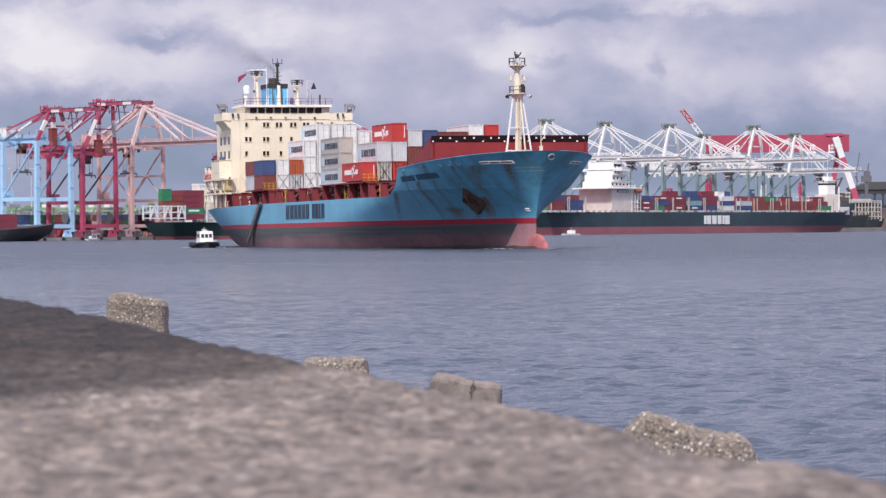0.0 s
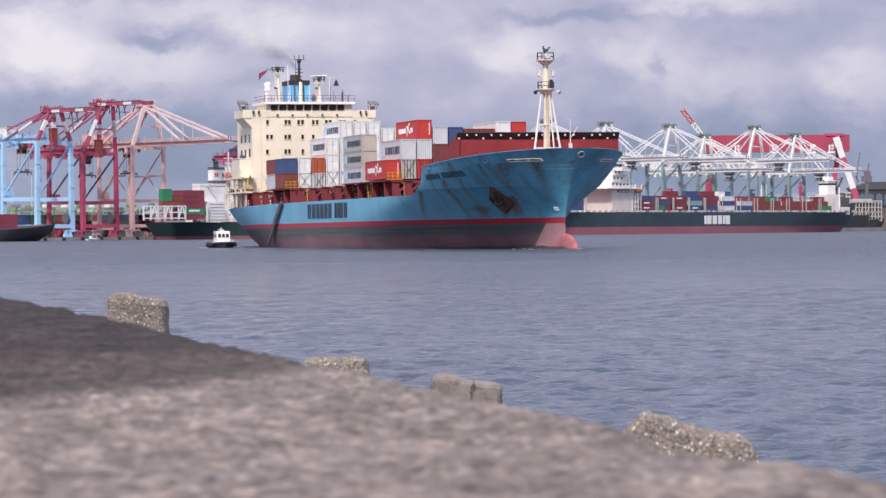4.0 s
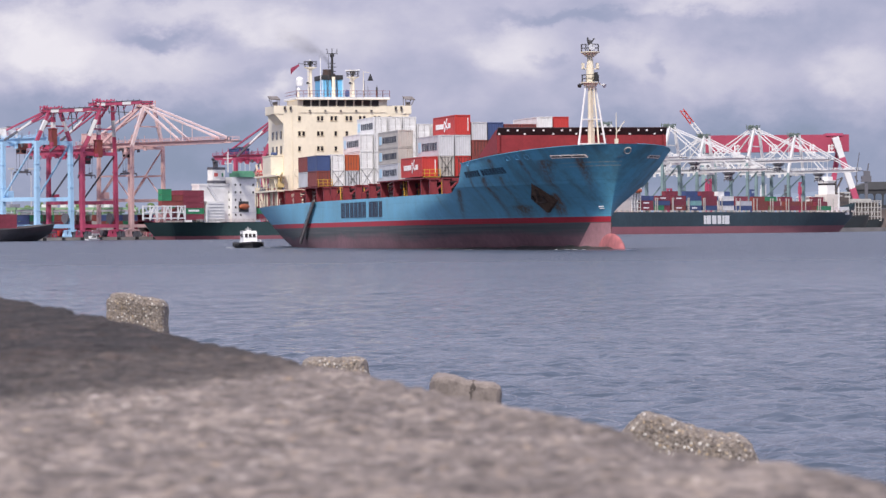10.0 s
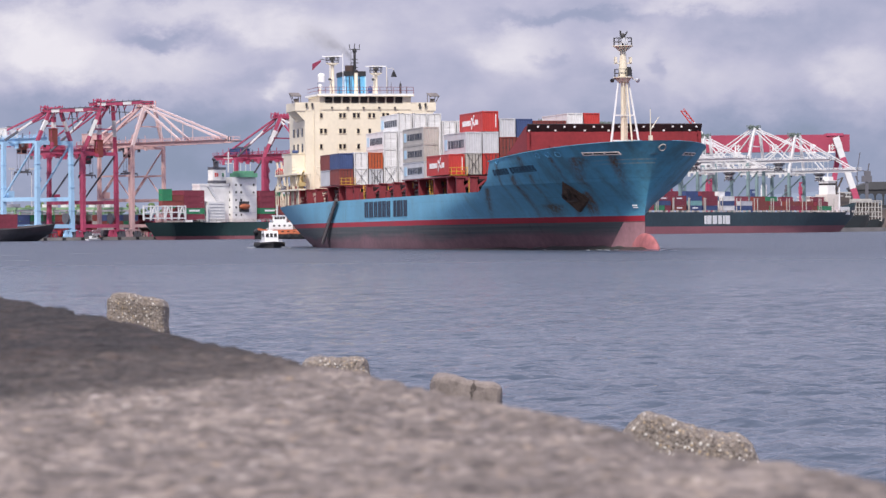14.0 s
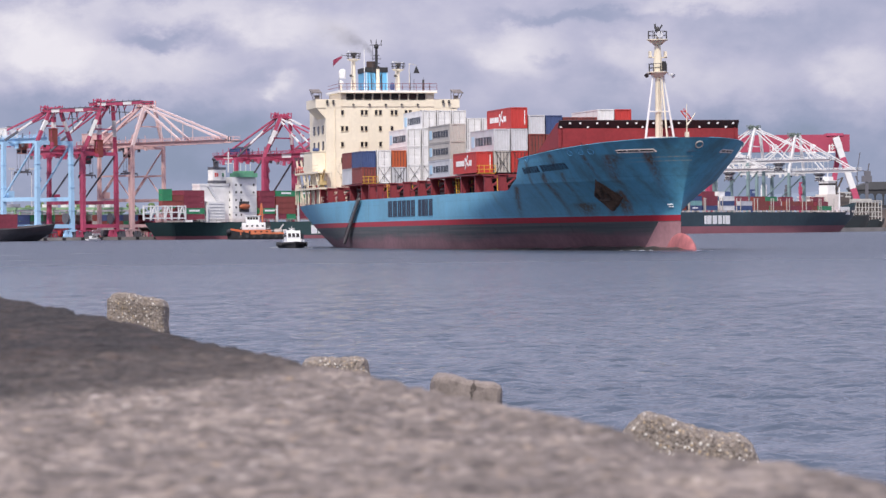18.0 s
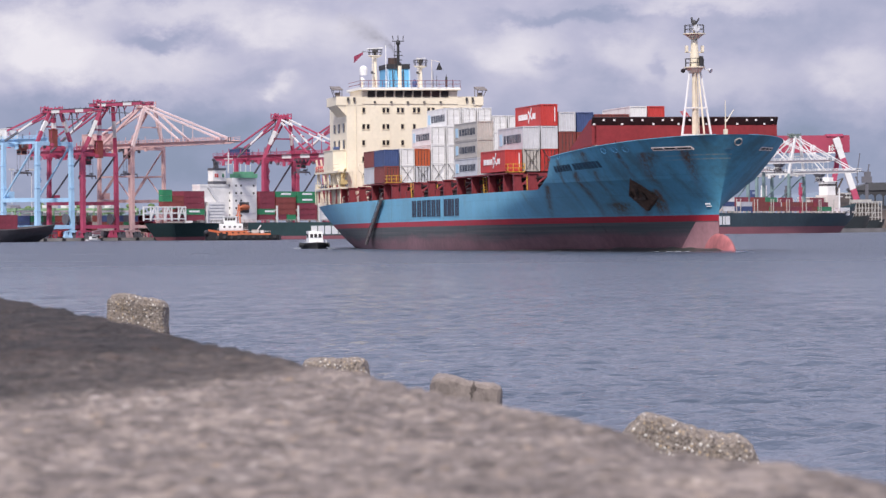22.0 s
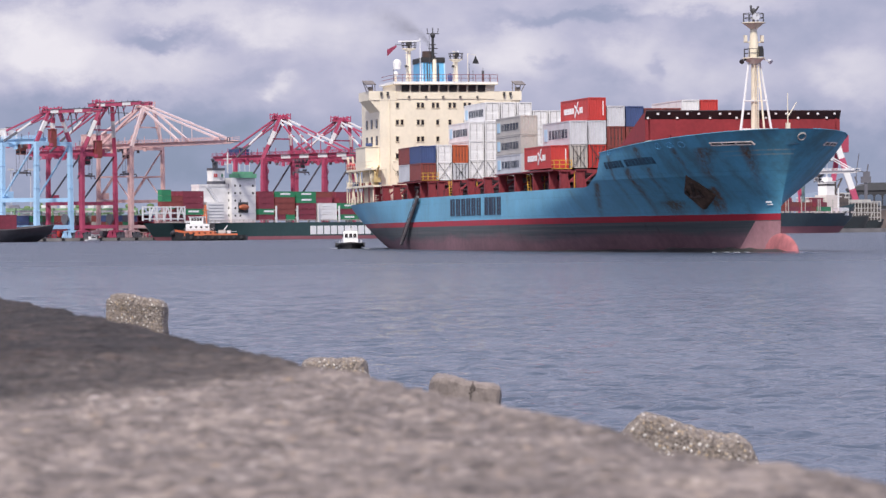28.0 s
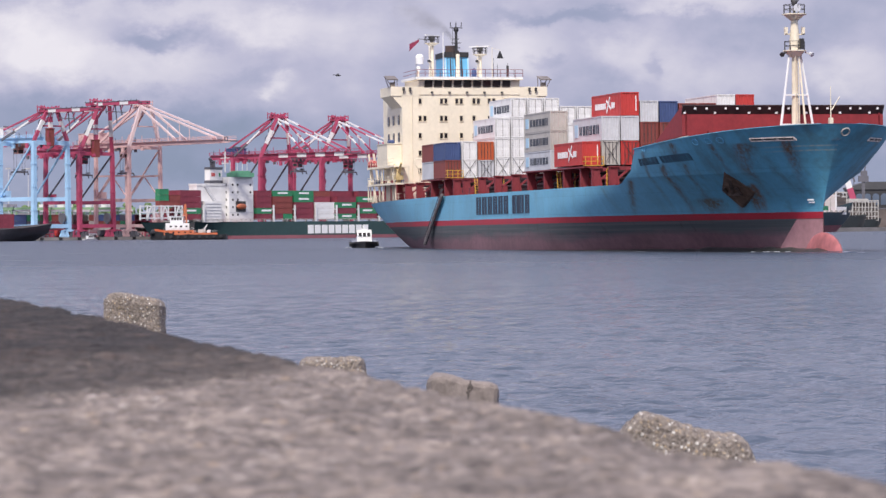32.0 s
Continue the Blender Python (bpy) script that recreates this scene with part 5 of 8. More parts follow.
def make_smoke(ship):
    paint = smoke_material()
    for k, (x, y, lift) in enumerate(((-151.5, -0.2, 0.0), (-153.2, 0.4, 0.5))):
        rows = [[(0.5 * math.sin(0.7 * i + k), 2.5 - 0.7 * i, -0.6 + 0.6 * j) for i in range(20)] for j in range(15)]
        ob = part("smoke_wisp", Shape().grid(rows), paint, ship, "thin dark smoke trailing from the funnel", smooth=True, at=pose(x, y, 30.9 + lift))
        ob.visible_shadow = False


ship = make_ship()
make_smoke(ship)

# ---- foreground: the concrete sea wall ----
def concrete_material():
    m = bpy.data.materials.new("weathered_concrete")
    m.use_nodes = True
    tree = m.node_tree
    add = nodes_of(tree)
    bsdf = tree.nodes["Principled BSDF"]
    pos = add("ShaderNodeTexCoord").outputs["Object"]
    fine = add("ShaderNodeTexNoise", Vector=pos, Scale=26.0, Detail=6.0, Roughness=0.65).outputs[0]
    mid = add("ShaderNodeTexNoise", Vector=pos, Scale=7.0, Detail=5.0, Roughness=0.6).outputs[0]
    wide = add("ShaderNodeTexNoise", Vector=add("ShaderNodeMapping", Vector=pos, Scale=(2.4, 1.3, 1.0)).outputs[0], Scale=1.0, Detail=5.0, Roughness=0.6).outputs[0]
    tone = calc(tree, "ADD", calc(tree, "MULTIPLY", fine, 0.95), calc(tree, "ADD", calc(tree, "MULTIPLY", mid, 0.45), calc(tree, "MULTIPLY", wide, 0.30)))
    col = ramp(tree, tone, (0.68, (0.062, 0.050, 0.045)), (0.85, (0.162, 0.132, 0.115)), (1.00, (0.345, 0.283, 0.242)))
    # pebbles laid bare: grey, dark, chalky and a few ochre ones
    cell = add("ShaderNodeTexVoronoi", Vector=pos, Scale=30.0, Randomness=1.0)
    pick = add("ShaderNodeSeparateColor", Color=cell.outputs["Color"]).outputs
    stone = ramp(tree, pick[0], (0.0, (0.07, 0.056, 0.052)), (0.35, (0.16, 0.135, 0.128)), (0.72, (0.25, 0.21, 0.195)), (0.86, (0.31, 0.22, 0.14)), (0.93, (0.48, 0.42, 0.385)))
    bare = calc(tree, "MULTIPLY", ramp(tree, cell.outputs["Distance"], (0.30, 1.0), (0.5, 0.0)), ramp(tree, mid, (0.36, 0.2), (0.6, 0.8)))
    col = blend(tree, bare, col, stone)
    # much darker colour on the far stretch of the wall
    y = add("ShaderNodeSeparateXYZ", Vector=pos).outputs[1]
    x = add("ShaderNodeSeparateXYZ", Vector=pos).outputs[0]
    line = calc(tree, "ADD", calc(tree, "ADD", y, calc(tree, "MULTIPLY", x, -1.45)), calc(tree, "MULTIPLY", calc(tree, "SUBTRACT", mid, 0.5), 4.0))
    far_dark = ramp(tree, calc(tree, "DIVIDE", line, 30.0), (0.355, 0.0), (0.405, 1.0))
    near_line = calc(tree, "ADD", calc(tree, "MULTIPLY_ADD", x, -3.0, y), calc(tree, "MULTIPLY", calc(tree, "SUBTRACT", wide, 0.5), 2.2))
    thin = calc(tree, "MULTIPLY", ramp(tree, calc(tree, "DIVIDE", near_line, 30.0), (0.337, 0.0), (0.366, 1.0)), 0.8)
    far_dark = calc(tree, "MAXIMUM", far_dark, thin)
    col = blend(tree, far_dark, col, blend(tree, 1.0, col, ramp(tree, calc(tree, "MULTIPLY_ADD", mid, 0.6, calc(tree, "MULTIPLY", wide, 0.4)), (0.38, (0.04, 0.035, 0.037)), (0.64, (0.22, 0.19, 0.185))), "MULTIPLY"))
    tree.links.new(col, bsdf.inputs["Base Color"])
    bsdf.inputs["Roughness"].default_value = 0.9
    b = add("ShaderNodeBump", Height=tone, Strength=0.8, Distance=0.02)
    tree.links.new(b.outputs[0], bsdf.inputs["Normal"])
    return m


CONCRETE = concrete_material()


def aggregate_material():
    """Old concrete with its pebbles laid bare."""
    m = bpy.data.materials.new("exposed_aggregate")
    m.use_nodes = True
    tree = m.node_tree
    add = nodes_of(tree)
    bsdf = tree.nodes["Principled BSDF"]
    pos = add("ShaderNodeTexCoord").outputs["Object"]
    fine = add("ShaderNodeTexNoise", Vector=pos, Scale=40.0, Detail=5.0, Roughness=0.65).outputs[0]
    wide = add("ShaderNodeTexNoise", Vector=pos, Scale=4.0, Detail=5.0, Roughness=0.6).outputs[0]
    cell = add("ShaderNodeTexVoronoi", Vector=pos, Scale=40.0, Randomness=1.0)
    pick = add("ShaderNodeSeparateColor", Color=cell.outputs["Color"]).outputs
    stone = ramp(tree, pick[0], (0.0, (0.06, 0.05, 0.045)), (0.25, (0.16, 0.13, 0.11)), (0.6, (0.29, 0.235, 0.185)), (0.76, (0.37, 0.28, 0.18)), (0.85, (0.48, 0.45, 0.41)), (1.0, (0.64, 0.61, 0.57)))
    bed = ramp(tree, fine, (0.35, (0.11, 0.09, 0.078)), (0.65, (0.29, 0.25, 0.22)))
    col = blend(tree, ramp(tree, cell.outputs["Distance"], (0.32, 1.0), (0.52, 0.0)), bed, stone)
    col = blend(tree, ramp(tree, wide, (0.52, 0.0), (0.70, 0.5)), col, (0.12, 0.09, 0.06))
    tree.links.new(col, bsdf.inputs["Base Color"])
    bsdf.inputs["Roughness"].default_value = 0.85
    tall = calc(tree, "ADD", calc(tree, "MULTIPLY", cell.outputs["Distance"], -0.009), calc(tree, "MULTIPLY", fine, 0.008))
    b = add("ShaderNodeBump", Height=tall, Strength=1.0, Distance=1.0)
    tree.links.new(b.outputs[0], bsdf.inputs["Normal"])
    return m


AGGREGATE = aggregate_material()
PLAIN_ROCK = mat("weathered_block", (0.215, 0.18, 0.162), 0.9, grain=30, stain=3, vary=0.35, bump=0.015, spots=0)


def add_crack(m):
    """A crack that wanders down the block's face."""
    tree = m.node_tree
    add = nodes_of(tree)
    bsdf = tree.nodes["Principled BSDF"]
    pos = add("ShaderNodeTexCoord").outputs["Object"]
    x, y, z = add("ShaderNodeSeparateXYZ", Vector=pos).outputs
    sway = add("ShaderNodeTexNoise", Vector=pos, Scale=9.0, Detail=3.0).outputs[0]
    off = calc(tree, "ABSOLUTE", calc(tree, "SUBTRACT", calc(tree, "MULTIPLY_ADD", calc(tree, "SUBTRACT", sway, 0.5), 0.16, x), 0.08))
    deep = ramp(tree, off, (0.003, 0.8), (0.010, 0.0))
    old = bsdf.inputs["Base Color"].links[0].from_socket
    tree.links.new(blend(tree, deep, old, (0.02, 0.016, 0.014)), bsdf.inputs["Base Color"])


add_crack(PLAIN_ROCK)
WALL_TOP = EYE[2] - 0.414


def make_wall():
    """The wall's top, with a rough straight edge that runs away to the left, and its face down into the sea."""
    s = Shape()
    ys = list(np.arange(-14, -2, 2.0)) + list(np.arange(-2, 3, 0.25)) + list(np.arange(3, 11, 0.02)) + list(np.arange(11, 24, 0.045)) + list(np.arange(24, 70, 1.0))
    offs = [-9, -5, -3.5, -2.6] + list(np.arange(-2.2, 0.001, 0.022))
    rows = []
    for y in ys:
        edge = 0.71 - (y - 4.98) * 0.2343 + 0.05 * noise.noise((y * 0.9, 3.1, 0)) + 0.025 * noise.noise((y * 4, 7.7, 0))
        line = [(edge - 9.0, y, -1.5)]
        for o in offs:
            x = edge + o
            z = WALL_TOP + 0.02 * noise.noise((x * 1.1, y * 1.1, 0)) + 0.010 * noise.noise((x * 6, y * 6, 4)) + 0.014 * max(0.0, noise.noise((x * 11, y * 11, 9))) + 0.013 * max(-0.1, noise.noise((x * 22, y * 22, 2)))
            z -= 0.018 * max(0.0, 1 + o / 0.1) ** 2
            line.append((x, y, z))
        line.append((edge + 0.06, y, WALL_TOP - 0.25))
        line.append((edge + 0.5, y, -1.5))
        rows.append(line)
    rows.insert(0, [(x, y, -1.5) for x, y, z in rows[0]])
    rows.append([(x, y, -1.5) for x, y, z in rows[-1]])
    s.grid(rows)
    return structure("sea_wall", s, CONCRETE, "rough weathered concrete sea wall top, much darker farther off", "sea wall", smooth=True)


make_wall()


def armour_block(label, x0, x1, y, top_l, top_r, depth, paint, seed, inset=(0.06, 0.03), skew=(0.0, 0.0), round_edge=0.08, rough=0.016, group="armour blocks in the water"):
    """A worn concrete block with rounded edges that stands out of the water."""
    bm = bmesh.new()
    bmesh.ops.create_cube(bm, size=1.0)
    w = x1 - x0
    for v in bm.verts:
        top = top_l if v.co.x < 0 else top_r
        v.co = Vector(((v.co.x + (inset[0] if v.co.x < 0 else -inset[1]) * (v.co.z > 0)) * w, v.co.y * depth, top if v.co.z > 0 else -0.9))
    bmesh.ops.bevel(bm, geom=list(bm.edges), offset=round_edge, segments=4, affect="EDGES", profile=0.6)
    bmesh.ops.subdivide_edges(bm, edges=[e for e in bm.edges if e.calc_length() > 0.2], cuts=22, use_grid_fill=True)
    for v in bm.verts:
        p = v.co
        n = Vector((noise.noise((p.x * 3 + seed, p.y * 3, p.z * 3)), noise.noise((p.x * 3, p.y * 3 + seed, p.z * 3)), noise.noise((p.x * 3, p.y * 3, p.z * 3 + seed)))) * 0.05
        q = Vector((noise.noise((p.x * 22, p.y * 22, p.z * 22 + seed)), noise.noise((p.x * 22 + seed, p.y * 22, p.z * 22)), noise.noise((p.x * 22, p.y * 22 + seed, p.z * 22)))) * rough
        v.co = p + n + q
        top = top_l + (top_r - top_l) * min(1.0, max(0.0, p.x / w + 0.5))
        low = min(1.0, max(0.0, (top - p.z) / 0.3))
        v.co.x += low * w * (skew[1] * max(0.0, 2 * p.x / w) - skew[0] * max(0.0, -2 * p.x / w))
    me = bpy.data.meshes.new("armour_block")
    bm.to_mesh(me)
    bm.free()
    me.materials.append(paint)
    ob = tagged(new("armour_block", me), label, "concrete block", group)
    ob.matrix_basis = pose((x0 + x1) / 2, y, 0)
    return ob


armour_block("upright pebbly concrete armour block beyond the sea wall", -3.96, -3.18, 36, 1.87, 1.75, 0.6, AGGREGATE, 1.0, (0.07, 0.05), round_edge=0.13)
armour_block("flat-topped pebbly concrete armour block beyond the sea wall", -1.5, -0.74, 32, 1.21, 1.24, 0.6, AGGREGATE, 2.0, round_edge=0.11)
armour_block("smooth cracked grey concrete armour block in the water", -0.18, 0.54, 28, 1.25, 1.15, 0.6, PLAIN_ROCK, 3.0, (0.10, 0.02), round_edge=0.095, rough=0.010)
armour_block("sloping pebbly concrete armour block in the water", 1.10, 2.08, 20, 1.355, 1.165, 0.6, AGGREGATE, 4.0, (0.17, 0.09), (0.2, 0.09))

# ---- far shore: two berths, each a line of quay with x along it and y inland ----
BERTH_A = Matrix.Translation((-72.2, 1195, 0)) @ pose(0, 0, 0, 0, 0, 45)
BERTH_B = Matrix.Translation((123.7, 1620, 0)) @ pose(0, 0, 0, 0, 0, 53.13)
QUAY = mat("quay_concrete", (0.25, 0.235, 0.225), 0.85, grain=0.6, stain=0.08, vary=0.3)
STEEL_BLUE = mat("crane_light_blue", (0.36, 0.58, 0.80), 0.5, grain=0.8, stain=0.1, vary=0.1)
STEEL_RED = mat("crane_crimson", (0.40, 0.060, 0.125), 0.5, grain=0.8, stain=0.1, vary=0.18)
STEEL_PINK = mat("crane_faded_pink", (0.60, 0.40, 0.395), 0.6, grain=0.8, stain=0.1, vary=0.14)
STEEL_PINK_PALE = mat("crane_pale_pink", (0.66, 0.52, 0.52), 0.6, grain=0.8, stain=0.1, vary=0.12)
APEX_GREEN = mat("crane_dark_grey_green", (0.13, 0.165, 0.15), 0.6, grain=0.8, stain=0.1, vary=0.25)
STEEL_WHITE = mat("crane_white", (0.68, 0.68, 0.685), 0.5, grain=0.8, stain=0.1, vary=0.06)
STEEL_TEAL = mat("crane_grey_green", (0.20, 0.29, 0.30), 0.55, grain=0.8, stain=0.1, vary=0.14)
STEEL_RUST = mat("crane_cab_orange", (0.42, 0.17, 0.13), 0.6, grain=0.8, stain=0.2, vary=0.25)
STEEL_DARK = mat("crane_dark", (0.11, 0.11, 0.13), 0.6, grain=0.8, stain=0.1, vary=0.2)
GOLIATH = mat("goliath_rose_red", (0.33, 0.042, 0.085), 0.55, grain=0.3, stain=0.05, vary=0.1)
# black hull paint lightened in its colour for the haze of distance
HAZED_BLACK = mat("hazed_black_hull", (0.045, 0.042, 0.05), 0.6, grain=0.6, stain=0.1, vary=0.3, rust=0.3)
HULL_NIGHT = mat("blue_black_hull", (0.010, 0.017, 0.021), 0.6, grain=0.6, stain=0.05, vary=0.2, rust=0.12)
HULL_GREEN = mat("dark_green_hull", (0.026, 0.062, 0.062), 0.5, grain=0.6, stain=0.05, vary=0.2, rust=0.12)
HULL_TEAL = mat("dark_teal_hull", (0.024, 0.052, 0.068), 0.5, grain=0.5, stain=0.05, vary=0.35, rust=0.45, rust_col=(0.07, 0.08, 0.085))
HULL_ROSE = mat("rose_boot_paint", (0.29, 0.105, 0.125), 0.6, grain=0.6, stain=0.08, vary=0.15)
LEAF = mat("far_leaves", (0.10, 0.16, 0.06), 0.8, grain=0.7, stain=0.1, vary=0.4)
HAZE_HILL = mat("far_hill", (0.17, 0.21, 0.27), 0.95, grain=0.01, stain=0.003, vary=0.12, bump=0)
PALE_GREEN = mat("faded_pale_green", (0.26, 0.42, 0.24), 0.6, grain=0.8, stain=0.1, vary=0.2)
ROOF_GREY = mat("hall_roof_grey", (0.062, 0.064, 0.07), 0.7, grain=0.3, stain=0.05, vary=0.15)
BAY_GLASS = mat("bay_glazing", (0.09, 0.12, 0.17), 0.3, grain=0.3, stain=0.1, vary=0.15)
HALL_DARK = mat("hall_dark_grey", (0.032, 0.033, 0.038), 0.7, grain=0.3, stain=0.05, vary=0.2)
HALL_BROWN = mat("hall_brown_grey", (0.10, 0.082, 0.076), 0.8, grain=0.3, stain=0.05, vary=0.3)
BOX_MAROON = mat("container_maroon", (0.225, 0.036, 0.058), 0.55, grain=0.8, stain=0.1, vary=0.25)
BOX_PALE_FAR = mat("weathered_lattice_grey", (0.45, 0.44, 0.42), 0.7, grain=0.8, stain=0.15, vary=0.2, rust=0.3)
FAR_WHITE = mat("far_white_paint", (0.78, 0.77, 0.76), 0.55, grain=0.8, stain=0.15, vary=0.12, rust=0.2, rust_col=(0.35, 0.27, 0.2))
CASING = mat("cream_white_casing", (0.62, 0.565, 0.53), 0.6, grain=0.8, stain=0.15, vary=0.12, rust=0.2, rust_col=(0.35, 0.25, 0.2))
ROOF_GREEN = mat("faded_roof_green", (0.13, 0.36, 0.22), 0.6, grain=0.8, stain=0.1, vary=0.2)
TUG_ORANGE = mat("tug_orange", (0.50, 0.14, 0.06), 0.5, grain=2, stain=0.4, vary=0.15)


def make_ground():
    s = Shape()
    n = len(s.v)
    # land begins behind each quay line and reaches far inland
    a0 = BERTH_A @ Vector((-420, 46, 0))
    a1 = BERTH_A @ Vector((190, 46, 0))
    b0 = BERTH_B @ Vector((-150, 46, 0))
    b1 = BERTH_B @ Vector((420, 46, 0))
    line = [(a0.x, a0.y), (a1.x, a1.y), (b0.x, b0.y), (b1.x, b1.y), (900, b1.y + 60), (2600, b1.y + 500), (2600, 4700), (-2600, 4700), (-2600, a0.y)]
    s.prism(line, -1.5, 2.5)
    return structure("quay", s, QUAY, "grey concrete quay and container yard across the harbour", "quay")


def make_apron():
    """The lower strip along the near berth on which the cranes' water-side rail runs."""
    s = Shape()
    p = [BERTH_A @ Vector(v) for v in ((-420, 36, 0), (190, 36, 0), (190, 46.2, 0), (-420, 46.2, 0))]
    s.prism([(v.x, v.y) for v in p], -1.5, 1.2)
    return structure("quay_apron", s, QUAY, "low concrete apron along the near berth", "quay")


quay = make_ground()
apron = make_apron()


def stripes(crane, name, p, q, w, paints, n):
    """A member painted in bands, each band a length of its own."""
    p, q = Vector(p), Vector(q)
    for i in range(n):
        a, b = p.lerp(q, i / n), p.lerp(q, (i + 1) / n)
        part(name, Shape().bar(a, b, w), paints[i % len(paints)], crane)


def crane(label, at, zb, za, leg, girder, mast, gauge=17.0, span=17.0, reach=46.0, back=20.0, size=1.6, stay=None, sill=3.0, band=None, boom_up=None, group="", house=None, lean=0.0,
          rope=0.28, post=0.55, trolley=None, drop=12.0, tie=None, apex=None, cab=None):
    """A ship-to-shore crane: x towards the water, y along the quay, z from the quay's top."""
    c = thing("quay_crane", label, "crane", at, group)
    g, s = gauge / 2, span / 2
    band = band or (mast,)
    stay = stay or mast
    apex = apex or mast
    deep = boom_up is not None or girder is STEEL_RED
    for x in (-g, g):
        for y in (-s, s):
            shape = Shape().bar((x, y, 0.8), (x, y * 0.96, zb), size, size, 0.86)
            for k in (0.25, 0.5, 0.75):      # bolted flanges
                shape.box(x - size * 0.56, x + size * 0.56, y * (1 - 0.04 * k) - size * 0.56, y * (1 - 0.04 * k) + size * 0.56, zb * k, zb * k + 0.3)
            part("leg", shape, leg, c)
            part("bogie", Shape().slab([(y - 4.0, 0.9), (y - 3.2, 1.5), (y - 1.0, 1.7), (y, 2.4), (y + 1.0, 1.7), (y + 3.2, 1.5), (y + 4.0, 0.9), (y, 1.2)], 0, 1.1), leg, c, at=pose(x + 0.55, 0, 0, 0, 0, 90))
            low = -1.3 if x > 0 else 0.0
            for k in (-3.1, -1.1, 1.1, 3.1):
                part("wheel_truck", Shape().slab([(y + k - 0.95, low + 0.55), (y + k - 0.5, 1.15), (y + k + 0.5, 1.15), (y + k + 0.95, low + 0.55)], -0.5, 0.5).tube((y + k - 0.5, -0.62, low + 0.5), (y + k - 0.5, 0.62, low + 0.5), 0.5).tube((y + k + 0.5, -0.62, low + 0.5), (y + k + 0.5, 0.62, low + 0.5), 0.5),
                     leg if k < 0 else STEEL_DARK, c, at=pose(x, 0, 0, 0, 0, 90))
        part("sill_beam", Shape().bar((x, -s, sill), (x, s, sill), size * 0.9), leg, c)
        part("portal_beam", Shape().bar((x, -s, zb * 0.98), (x, s, zb * 0.98), size * 0.9), girder, c)
    zp = sill + (zb - sill) * 0.32
    for y in (-s, s):
        part("portal_beam", Shape().bar((-g, y, zp), (g, y, zp), size * 0.9), leg, c)
        part("brace", Shape().tube((-g, y, zp + 0.6), (g, y, zb - 0.5), size * 0.24, sides=8), STEEL_DARK if leg is STEEL_RED else leg, c, smooth=True)
        if tie:
            part("tie_beam", Shape().bar((-g, y, tie), (g, y, tie), size * 0.5), leg, c)
            part("tie_brace", Shape().bar((-g, y, zp), (0, y, tie), size * 0.3).bar((0, y, tie), (g, y, zp), size * 0.3), leg, c)
    # girder and boom
    for y in (-2.6, 2.6):
        part("girder", Shape().bar((-g - back, y, zb + 0.6), (g, y, zb + 0.6), 1.0, 1.3 * size), girder, c)
        if boom_up is None:
            part("boom", Shape().slab([(g, zb + 0.6 - 0.5 * size), (g + reach * 0.9, zb + 0.8 - 0.5 * size), (g + reach, zb + 0.75), (g + reach, zb + 1.3), (g, zb + 0.6 + 0.55 * size)], y - 0.4, y + 0.4), girder, c)
    span_end = g + (reach if boom_up is None else 0)
    if boom_up is None:
        for i in range(4):
            x = g + reach * (0.12 + 0.24 * i)
            part("white_panel" if girder is STEEL_RED else "boom_tie", Shape().box(x, x + 5.5, -3.2, -3.05, zb - 0.3, zb + 1.6) if girder is STEEL_RED else Shape().bar((x, -2.6, zb + 0.7), (x, 2.6, zb + 0.7), 0.5),
                 STEEL_WHITE if girder is STEEL_RED else girder, c)
        part("boom_tip", Shape().box(g + reach, g + reach + 1.6, -3.0, 3.0, zb + 0.5, zb + 0.9).bar((g + reach + 0.2, -2.8, zb + 0.9), (g + reach + 0.2, -2.8, zb + 2.4), 0.3).bar((g + reach + 1.5, -2.8, zb + 0.9), (g + reach + 1.5, -2.8, zb + 2.2), 0.3).bar((g + reach, -2.8, zb + 2.2), (g + reach + 1.6, -2.8, zb + 2.2), 0.2), STEEL_DARK, c)
        for k in (0.42, 0.88):       # lugs that carry the stays
            x = g + reach * k
            part("stay_lug", Shape().slab([(x - 1.8, zb + 1.2), (x + 1.4, zb + 1.2), (x + 0.4, zb + 2.6), (x - 0.4, zb + 2.6)], -2.9, -2.3).slab([(x - 1.8, zb + 1.2), (x + 1.4, zb + 1.2), (x + 0.4, zb + 2.6), (x - 0.4, zb + 2.6)], 2.3, 2.9), girder, c)
    for y in (-3.5, 3.5):
        s2 = Shape().box(-g - back, span_end, y - 0.35, y + 0.35, zb + 1.35, zb + 1.5)
        for i in range(int((back + gauge + (reach if boom_up is None else 0)) / 3.5)):
            x = -g - back + 3.5 * i
            s2.bar((x, y, zb + 1.5), (x, y, zb + 2.6), 0.15)
        s2.bar((-g - back, y, zb + 2.6), (span_end, y, zb + 2.6), 0.15).bar((-g - back, y, zb + 2.05), (span_end, y, zb + 2.05), 0.1)
        part("walkway", s2, girder, c)
    # festoon cables looped under the girder
    f = Shape()
    x = -g - back + 1.0
    while x < span_end - 4:
        f.bar((x, -3.0, zb - 0.4), (x + 0.6, -3.0, zb - 2.0), 0.16).bar((x + 0.6, -3.0, zb - 2.0), (x + 1.4, -3.0, zb - 0.4), 0.16)
        x += 2.3
    if leg is STEEL_RED:
        tagged(part("festoon_cable", f, mast, c), kind="stuff")
